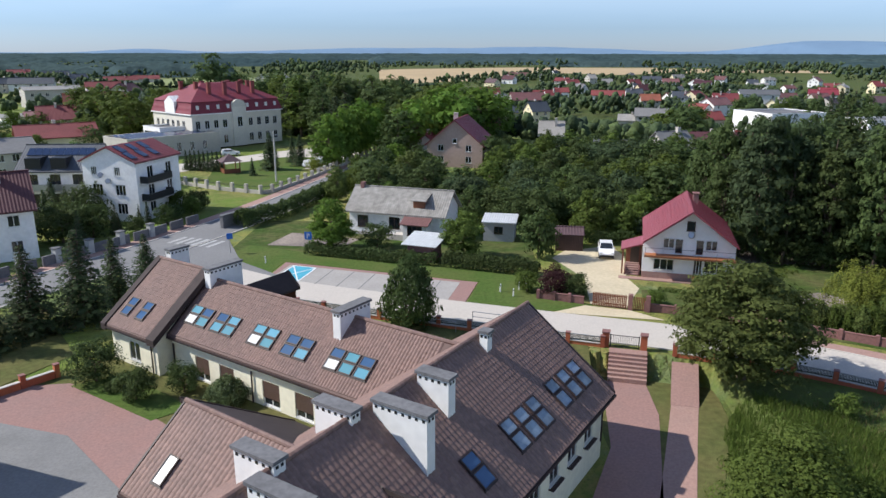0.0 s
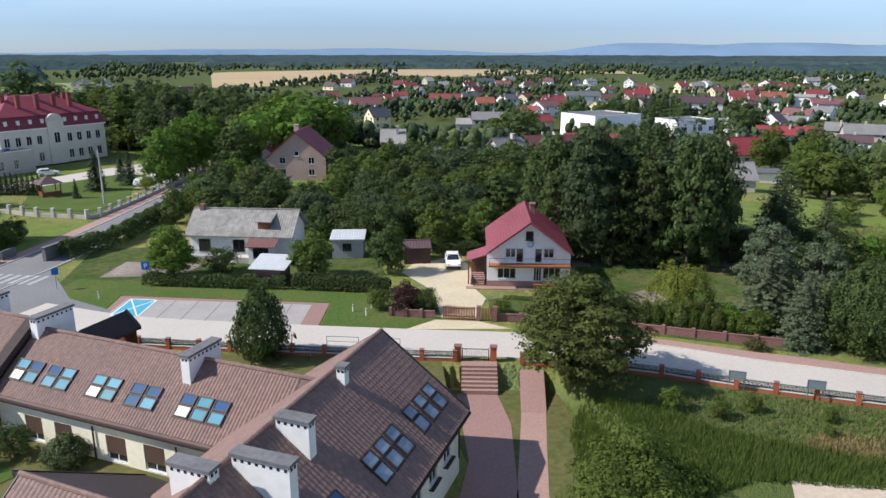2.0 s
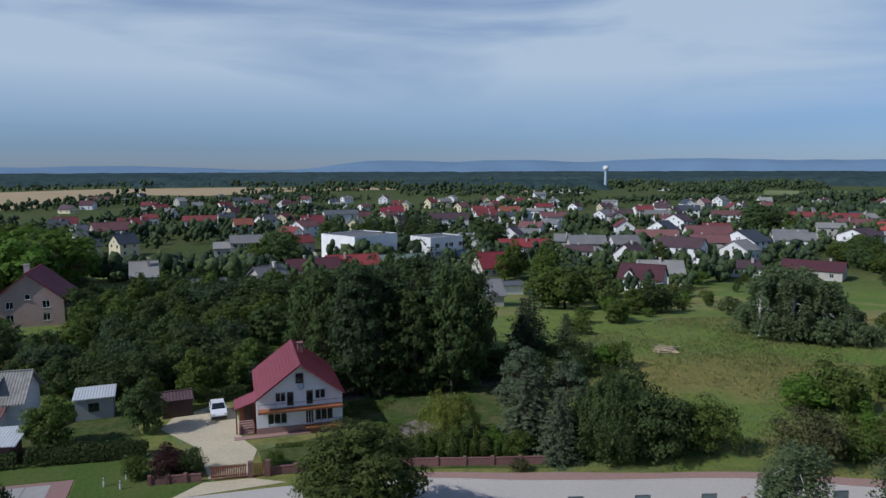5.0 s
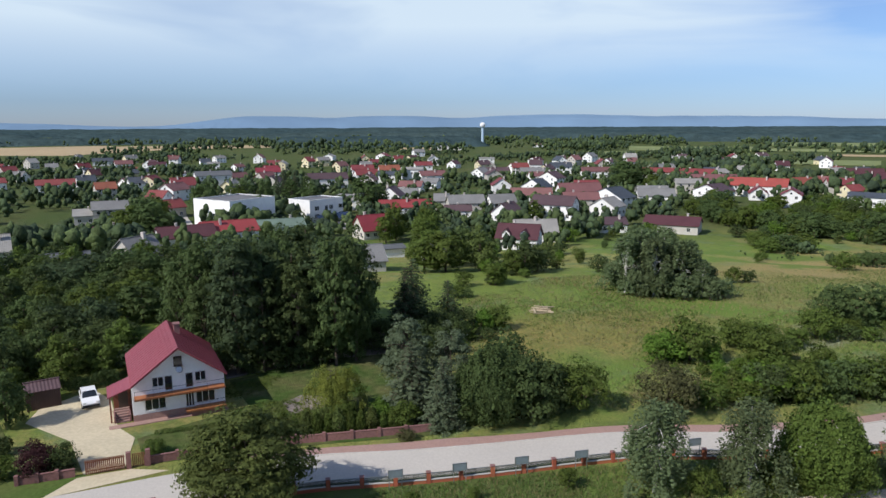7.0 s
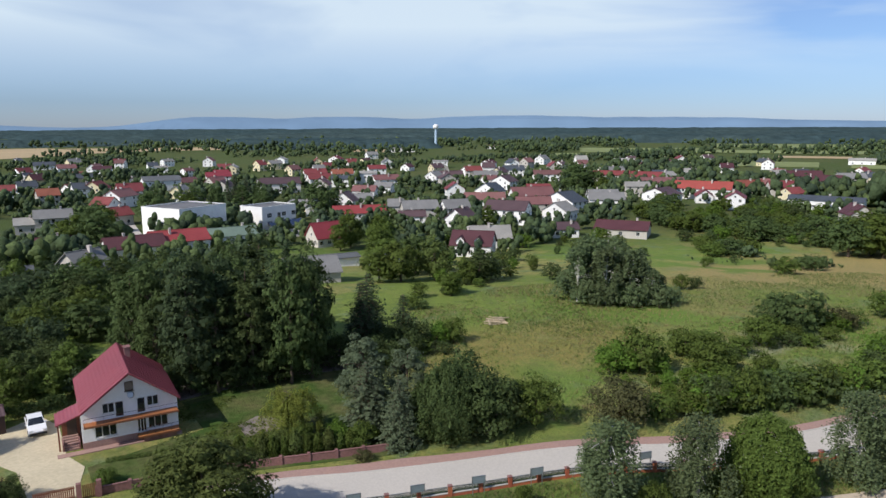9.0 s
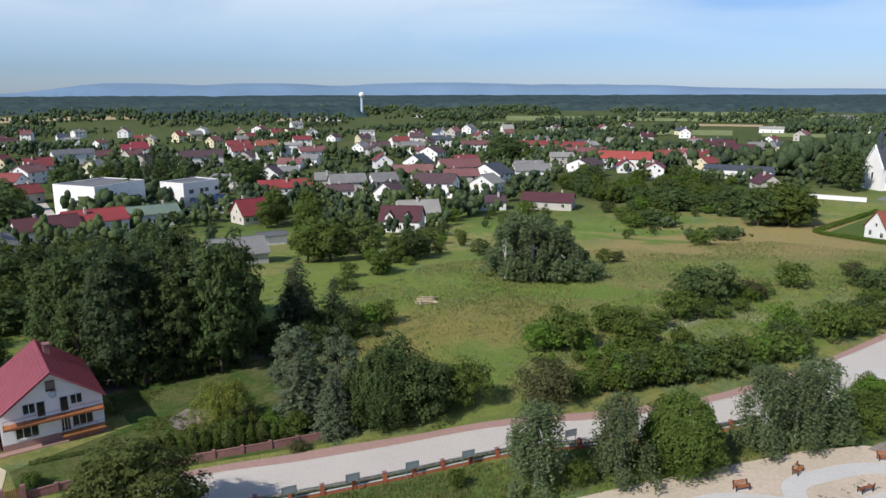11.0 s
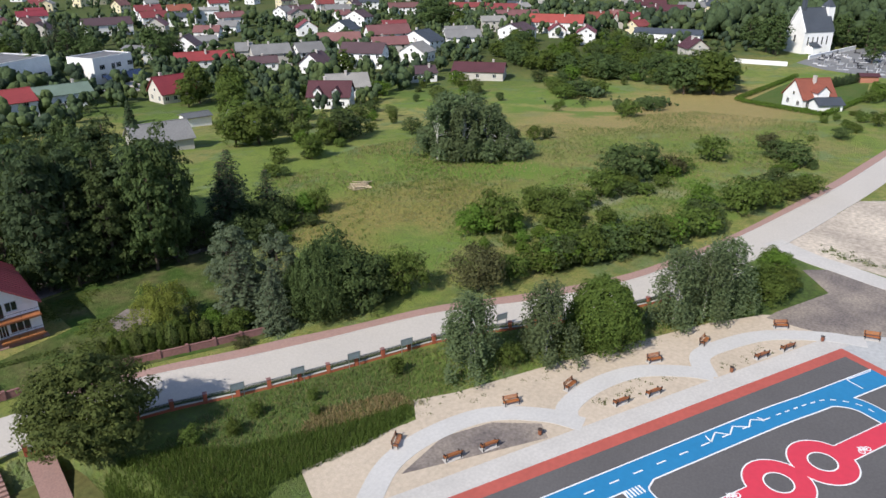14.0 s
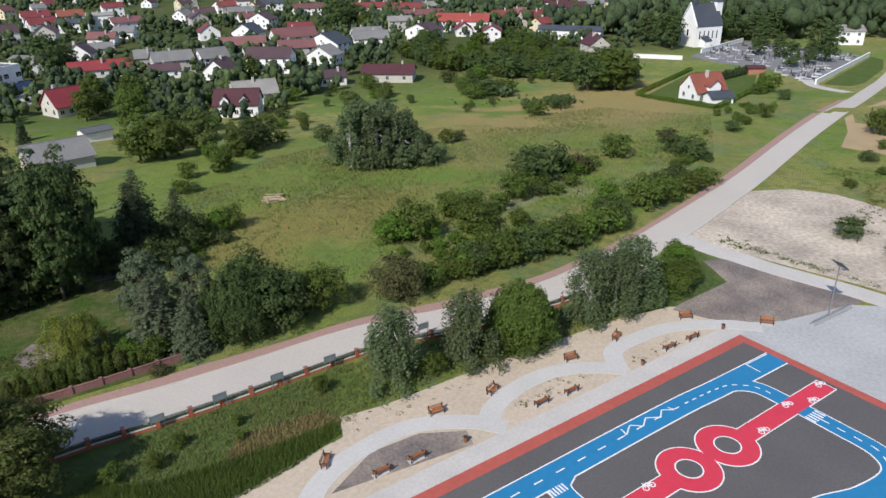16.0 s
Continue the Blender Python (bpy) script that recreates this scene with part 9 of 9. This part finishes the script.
wallb = thing("garden_wall", "dark garden wall with a flat top beside the main street", "wall", pose(-24.2, 95.4, 0, 0, 0, 62))
part("wall_body", Geo().box(-3.2, -0.25, 0, 3.2, 0.25, 1.7), M["cap"], wallb)
part("wall_top", Geo().box(-3.3, -0.32, 1.7, 3.3, 0.32, 1.8), M["cap"], wallb)
for x, y in ((-35.6, 84.4), (-37.6, 80.6), (-39.6, 77), (-41.6, 73.4), (-33.4, 88.2), (-43.4, 69.8)):
    gp = thing("gate_post", "grey plastered fence pillar by the main street", "fence pillar", pose(x, y, 0, 0, 0, 62), "street pillars")
    part("shaft", Geo().box(-0.35, -0.35, 0, 0.35, 0.35, 1.7), M["wall_grey"], gp)
    part("cap", Geo().box(-0.43, -0.43, 1.7, 0.43, 0.43, 1.82), M["cap"], gp)
gw = thing("garden_wall", "dark low wall along the front gardens", "wall")
for (p, t), (q, _) in zip(along([(-43.4, 69.8), (-33.4, 88.2), (-29.5, 97)], 3.0), along([(-43.4, 69.8), (-33.4, 88.2), (-29.5, 97)], 3.0)[1:]):
    L = (q - p).length
    part("wall_body", Geo().box(0.35, -0.12, 0, L - 0.35, 0.12, 1.2), M["cap"], gw, m=pose(p.x, p.y, 0, 0, 0, math.degrees(math.atan2((q - p).y, (q - p).x))))

# ---- boards by the street fence ----
for k in range(6):
    x, y = 34.1 + 4.6 * k, 41.85 - 2.8 * k
    b = thing("notice_board", "grey notice board on two metal legs by the fence", "notice board", pose(x, y, 0, 0, 0, -31), "street boards")
    part("panel", Geo().box(-0.55, -0.03, 1.05, 0.55, 0.03, 1.65), M["board"], b, "blank grey board panel")
    part("panel_frame", Geo().box(-0.6, -0.04, 1.0, 0.6, 0.04, 1.05).box(-0.6, -0.04, 1.65, 0.6, 0.04, 1.7).box(-0.62, -0.04, 1.0, -0.55, 0.04, 1.7).box(0.55, -0.04, 1.0, 0.62, 0.04, 1.7), M["metal_grey"], b)
    for s in (-0.52, 0.52):
        part("leg", Geo().box(s - 0.03, -0.03, 0, s + 0.03, 0.03, 1.0), M["metal_grey"], b)


# ---- benches and bins by the court ----
def bench(x, y, ang):
    b = thing("bench", "orange wooden park bench on dark metal legs", "bench", pose(x, y, 0.05, 0, 0, ang) @ Matrix.Scale(0.82, 4), "court benches")
    for i in range(4):
        part("seat_slat", Geo().box(-0.9, -0.26 + i * 0.13, 0.43, 0.9, -0.16 + i * 0.13, 0.47), M["wood_orange"], b)
    for i in range(3):
        part("back_slat", Geo().box(-0.9, 0.3 + i * 0.045, 0.55 + i * 0.14, 0.9, 0.33 + i * 0.045, 0.66 + i * 0.14), M["wood_orange"], b)
    for s in (-0.78, 0.78):
        part("leg", Geo().box(s - 0.035, -0.28, 0, s + 0.035, -0.2, 0.62).box(s - 0.035, 0.24, 0, s + 0.035, 0.34, 0.6).box(s - 0.035, -0.28, 0.36, s + 0.035, 0.3, 0.43).box(s - 0.035, 0.33, 0.5, s + 0.035, 0.44, 1.0).box(s - 0.035, -0.3, 0.6, s + 0.035, 0.36, 0.65), M["metal_dark"], b)
    part("footing", Geo().box(-0.95, -0.35, -0.04, 0.95, 0.4, 0.02), M["concrete"], b)


for x, y, turn in ((36.3, 26.5, 20), (45.7, 21.1, -40), (50.7, 17.7, -10), (58.8, 12.5, -40), (64.7, 9.2, -8), (71.9, 3.2, -60), (74.0, -4.9, -80)):
    bench(x, y, turn)
for x, y in ((37.1, 21.9), (39.7, 20.1), (50.7, 13.1), (53.5, 11.1), (64.8, 4.0), (67.7, 2.1)):
    bench(x, y, 149)
for x, y in ((43.2, 17.3), (60.7, 5.9), (71.1, -0.7)):
    b = thing("litter_bin", "small round brown slatted litter bin", "litter bin", pose(x, y, 0.05) @ Matrix.Scale(0.78, 4), "court bins")
    part("body", Geo().tube((0, 0, 0.1), (0, 0, 0.68), 0.2, 0.23, 12), M["wood_brown"], b)
    part("rim", Geo().tube((0, 0, 0.68), (0, 0, 0.74), 0.26, 0.26, 12), M["frame_dark"], b)
    part("foot", Geo().tube((0, 0, 0), (0, 0, 0.1), 0.12, 0.12, 10), M["metal_dark"], b)
# solar street lamp and cycle rack
lamp = thing("street_lamp", "slim solar street lamp with a dark panel", "street lamp", pose(78.6, -11.0, 0.05, 0, 0, 20))
part("mast", Geo().tube((0, 0, 0), (0, 0, 6.2), 0.09, 0.06, 10), M["metal_grey"], lamp)
part("solar_panel", Geo().slab([(-0.8, -0.6, 6.0), (0.8, -0.6, 6.0), (0.8, 0.6, 6.5), (-0.8, 0.6, 6.5)], 0.06), M["solar"], lamp)
part("lamp_head", Geo().box(-0.15, -1.0, 5.6, 0.15, -0.3, 5.68), M["metal_grey"], lamp)
rack = thing("cycle_rack", "long galvanised cycle rack of hoops", "cycle rack", pose(75.6, -9.3, 0.05, 0, 0, -33))
part("base_rail", Geo().box(0, -0.3, 0.0, 7.4, -0.24, 0.05).box(0, 0.24, 0.0, 7.4, 0.3, 0.05), M["metal_grey"], rack)
for i in range(18):
    x = 0.2 + i * 0.41
    part("hoop", Geo().tube((x, -0.27, 0.02), (x, -0.1, 0.55), 0.025, 0.025, 6).tube((x, -0.1, 0.55), (x, 0.1, 0.55), 0.025, 0.025, 6).tube((x, 0.1, 0.55), (x, 0.27, 0.02), 0.025, 0.025, 6), M["metal_grey"], rack)


# ---- cars ----
def car(x, y, ang, paint, label, parked=""):
    c = thing("car", label, "car", pose(x, y, ground_z(x, y) + 0.04, 0, 0, ang), parked)
    prof = [(-2.0, 0.3), (-2.02, 0.75), (-1.9, 0.95), (-1.75, 1.35), (-1.2, 1.5), (0.1, 1.48), (0.85, 0.98), (1.75, 0.82), (2.02, 0.62), (2.0, 0.3)]
    g = Geo()
    n = len(prof)
    vs = [(px_, s * (0.84 if z < 1.0 else 0.68), z) for s in (-1, 1) for px_, z in prof]
    g.add(vs, [tuple(range(n)), tuple(range(2 * n - 1, n - 1, -1))] + [(i, n + i, n + (i + 1) % n, (i + 1) % n) for i in range(n)])
    part("body", g, M[paint], c)
    part("windscreen", Geo().slab([(0.17, -0.6, 1.475), (0.84, -0.74, 1.015), (0.84, 0.74, 1.015), (0.17, 0.6, 1.475)], 0.03), M["pane"], c)
    part("rear_window", Geo().slab([(-1.25, 0.55, 1.5), (-1.8, 0.62, 1.26), (-1.8, -0.62, 1.26), (-1.25, -0.55, 1.5)], 0.03), M["pane"], c)
    for s in (-1, 1):
        part("side_window", Geo().box(-1.4, s * 0.75 - 0.03, 1.04, 0.35, s * 0.75 + 0.03, 1.36), M["pane"], c)
        part("headlight", Geo().box(1.82, s * 0.62 - 0.15, 0.64, 1.99, s * 0.62 + 0.15, 0.78), M["skylight_white"], c)
        part("mirror", Geo().box(0.55, s * 0.92 - 0.08, 0.98, 0.68, s * 0.92 + 0.08, 1.1), M[paint], c)
        for xx in (-1.25, 1.3):
            w = part("wheel", Geo().tube((xx, s * 0.72, 0.31), (xx, s * 0.88, 0.31), 0.31, 0.31, 14), M["tyre"], c)
            part("rim", Geo().tube((xx, s * 0.87, 0.31), (xx, s * 0.89, 0.31), 0.19, 0.19, 10), M["metal_grey"], w)
    part("bumper", Geo().box(1.95, -0.8, 0.3, 2.06, 0.8, 0.52), M["metal_dark"], c)


car(22.0, 78.6, 258, "car_white", "small white hatchback parked on the gravel drive")
car(-42.0, 161.0, 20, "car_white", "white car parked before the palace")
car(-19.8, 148.0, 70, "car_white", "white car parked by the palace fence")
car(-18.0, 152.0, 70, "car_grey", "grey car parked by the palace fence")
car(-21.6, 144.6, 70, "car_white", "white car parked at the end of a row")
car(158, 208, 10, "car_red", "red car parked in the town yard")
car(163, 212, 10, "car_grey", "dark car parked in the town yard")
car(148, 205, 10, "car_grey", "grey car parked in the town yard")
car(108, 222, 80, "car_grey", "dark car parked by the white block")
sheet("pavement", [(-46, 152), (-33, 167), (-23, 176), (-12, 168), (-18.5, 141), (-22.5, 142), (-22, 158), (-30, 158), (-40, 148)], 0.05, M["asphalt"], "pale asphalt palace drive", category="drive")
sheet("pavement", [(-47, 136.5), (-40.4, 147.6), (-46.4, 151.6), (-53, 146)], 0.05, M["asphalt"], "pale asphalt yard beside the annex", category="yard")
sheet("lawn", [(-41, 146), (-30, 157), (-22.8, 157), (-23, 141), (-21.6, 128), (-25.4, 118.5), (-38, 127)], 0.045, M["lawn"], "mown palace lawn", category="lawn")
gz = thing("gazebo", "small brown wooden gazebo with a pyramid roof", "gazebo", pose(-36.2, 138.0, 0, 0, 0, 30))
for sx in (-1.5, 1.5):
    for sy in (-1.5, 1.5):
        part("post", Geo().box(sx - 0.08, sy - 0.08, 0, sx + 0.08, sy + 0.08, 2.3), M["wood_brown"], gz)
part("roof", Geo().add([(-2, -2, 2.3), (2, -2, 2.3), (2, 2, 2.3), (-2, 2, 2.3), (0, 0, 3.6)], [(0, 1, 4), (1, 2, 4), (2, 3, 4), (3, 0, 4), (3, 2, 1, 0)]), M["roof_brown_dark"], gz)
part("parapet", Geo().box(-1.5, -1.54, 0.1, 1.5, -1.46, 0.9).box(-1.54, -1.46, 0.1, -1.46, 1.5, 0.9), M["wood_brown"], gz)
pole = thing("utility_pole", "grey concrete utility pole at the street", "pole", pose(-25.3, 127.4, 0))
part("mast", Geo().tube((0, 0, 0), (0, 0, 9), 0.17, 0.11, 10), M["concrete"], pole)
part("crossarm", Geo().box(-0.8, -0.05, 8.4, 0.8, 0.05, 8.5), M["metal_grey"], pole)


# ---- signs ----
def sign(x, y, ang, h, w, sh, label, letter=""):
    s = thing("road_sign", label, "road sign", pose(x, y, 0.03, 0, 0, ang))
    part("pole", Geo().tube((0, 0, 0), (0, 0, h), 0.035, 0.035, 8), M["metal_grey"], s)
    part("plate", Geo().box(-w / 2, -0.06, h - sh, w / 2, -0.035, h), M["sign_blue"], s)
    if letter:
        cu = bpy.data.curves.new("letter", "FONT")
        cu.body, cu.size, cu.extrude, cu.align_x = letter, sh * 0.85, 0.004, "CENTER"
        cu.materials.append(M["paint_white"])
        ob = new("letter", cu)
        ob.parent = s
        ob.matrix_basis = pose(0, -0.066, h - sh * 0.82, 90, 0, 0)


sign(-12.3, 79.7, -10, 2.7, 0.85, 0.9, "blue parking sign with a white letter by the bays", "P")
sign(-21.5, 80.5, 30, 2.4, 0.7, 0.7, "blue crossing sign by the junction")
for x, y, a in ((2.2, 54.6, -20), (6.4, 55.9, -20), (9.8, 54.7, -20)):
    r_ = thing("barrier_rail", "low grey metal barrier rail at the street edge", "barrier", pose(x, y + 1.6, 0, 0, 0, a), "street barriers")
    part("top_rail", Geo().tube((-1.4, 0, 1.0), (1.4, 0, 1.0), 0.03, 0.03, 8), M["metal_grey"], r_)
    part("mid_rail", Geo().tube((-1.4, 0, 0.55), (1.4, 0, 0.55), 0.025, 0.025, 8), M["metal_grey"], r_)
    for xx in (-1.4, 1.4):
        part("leg", Geo().tube((xx, 0, 0), (xx, 0, 1.0), 0.03, 0.03, 8), M["metal_grey"], r_)
for x, y in ((9.5, 64.6), (11.2, 68.4), (10.3, 66.5), (-16.6, 76.4), (8.4, 66.0)):
    b = thing("marker_post", "short white marker post in the verge", "marker post", pose(x, y, 0), "verge markers")
    part("stake", Geo().tube((0, 0, 0), (0, 0, 0.8), 0.07, 0.06, 8), M["paint_white"], b)
    part("band", Geo().tube((0, 0, 0.62), (0, 0, 0.7), 0.072, 0.072, 8), M["metal_dark"], b)

# ---- cemetery ----
cw = thing("cemetery_wall", "long white cemetery wall", "wall")
for a, b in (((255, -15.2), (336, -37)), ((300, 50), (301, 31)), ((322, 26), (365, 12))):
    d = Vector((b[0] - a[0], b[1] - a[1]))
    part("wall_body", Geo().box(0, -0.2, 0, d.length, 0.2, 1.7).box(0, -0.3, 1.7, d.length, 0.3, 1.85), M["wall_white"], cw, m=pose(*a, ground_z(*a) - 0.2, 0, math.degrees(math.atan2(ground_z(*a) - ground_z(*b), d.length)), math.degrees(math.atan2(d.y, d.x))))
sheet("cemetery_ground", [(256, -14), (335, -36), (372, 8), (338, 24), (312, 29), (299, 18), (292, 6), (287, -1.5)], 0.08, M["asphalt_grey"], "grey gravelled cemetery ground between graves", thick=0.1, category="ground")
rr = random.Random(5)
CEM = [(259, -13), (334, -33), (368, 8), (336, 22), (313, 26), (301, 17), (294, 5)]
nn = 0
while nn < 190:
    x, y = rr.uniform(258, 360), rr.uniform(-34, 24)
    if not inside((x, y), CEM):
        continue
    nn += 1
    gr = thing("gravestone", "granite gravestone on a low slab", "gravestone", pose(x, y, ground_z(x, y) + 0.05, 0, 0, -15 + rr.uniform(-5, 5)), "cemetery graves")
    mt = M["stone"] if rr.random() < 0.72 else M["marble_dark"]
    part("slab", Geo().box(-0.6, -1.1, 0, 0.6, 1.1, 0.35), mt, gr)
    part("headstone", Geo().box(-0.5, 0.8, 0.35, 0.5, 0.98, rr.uniform(1.1, 1.6)), mt, gr)

# ---- far meadow litter ----
pile = thing("log_pile", "pale heap of cut branches in the meadow", "log pile", pose(86.3, 68.6, 0))
for i in range(16):
    a = rr.uniform(0, 3.14)
    cx, cy, z = rr.uniform(-1.6, 1.6), rr.uniform(-0.9, 0.9), rr.uniform(0.15, 0.9)
    part("log", Geo().tube((cx - math.cos(a) * 1.3, cy - math.sin(a) * 1.3, z * 0.6), (cx + math.cos(a) * 1.3, cy + math.sin(a) * 1.3, z), 0.1, 0.07, 7), M["log"], pile)


# ---- roof tiles of the school, last of the building ----
def tile_mesh(w, l):
    g = Geo()
    n = 5
    xs = [w * (i / (n - 1) - 0.5) * 1.04 for i in range(n)]
    zs = [0.012 + 0.042 * math.sin(math.pi * i / (n - 1)) ** 1.2 for i in range(n)]
    up = [(x, l * 0.55, z - 0.01) for x, z in zip(xs, zs)]
    dn = [(x, -l * 0.55, z + 0.012) for x, z in zip(xs, zs)]
    lo = [(x, -l * 0.55, -0.01) for x in xs]
    g.add(up + dn + lo, [(i + n, i + n + 1, i + 1, i) for i in range(n - 1)] + [(i + 2 * n, i + 2 * n + 1, i + n + 1, i + n) for i in range(n - 1)])
    return g


TW, TL = 0.29, 0.36
tile_geo = tile_mesh(TW, TL)
tile_data = tile_geo.mesh("roof_tile", [M["tile"]])


def lay_tiles(slope, x0, x1, zr, ze, y, single=None, stop=None, tile_geo=tile_geo, TW=TW):
    """Tiles over one slope; those within the plan stretch single become parts, the rest one joined mesh."""
    run = math.hypot(zr - ze, y)
    s = math.atan2(zr - ze, abs(y))
    sign = 1 if y > 0 else -1
    rows, cols = int(run / TL), int((x1 - x0) / TW)
    rest_v, rest_f = [], []
    base = np.array(tile_geo.v)
    rt = Matrix.Rotation(math.pi if sign > 0 else 0.0, 4, "Z") @ Matrix.Rotation(s, 4, "X")
    rm = np.array(rt.to_3x3())
    made = 0
    for j in range(rows):
        d = (j + 0.5) * TL
        yy, zz = sign * d * math.cos(s), zr - d * math.sin(s) + 0.004
        for i in range(cols):
            xx = x0 + (i + 0.5) * (x1 - x0) / cols
            if stop and stop(xx, abs(yy)):
                continue
            if single and single[0] < xx < single[1] and single[2] < abs(yy) < single[3] and made < 300:
                made += 1
                part("roof_tile", tile_data, None, slope, m=Matrix.Translation((xx, yy, zz)) @ rt)
                continue
            rest_f += [tuple(k + len(rest_v) * 1 for k in f_) for f_ in tile_geo.f]
            rest_v += [tuple(p) for p in base @ rm.T + np.array((xx, yy, zz))]
    g = Geo()
    g.v, g.f, g.m = rest_v, rest_f, [0] * len(rest_f)
    tagged(part("roof_tiles", g, M["tile"], slope), "", "", "", "stuff")


narrow = tile_mesh(0.235, TL)
lay_tiles(slope_L, -15.3, 6.0, RL, EL, YL, tile_geo=narrow, TW=0.235)
lay_tiles(slope_E, -21.2, -15.8, RE, EE, YE, tile_geo=narrow, TW=0.235)
lay_tiles(slope_R, -27, -0.1, RR_, ER, YR, single=(-17.6, -13.2, 0.2, 6.0))
lay_tiles(slope_RB, -27, -0.1, RR_, 3.3, 5.9)
lay_tiles(slope_M, 0.1, 10, RM, EM, YM)
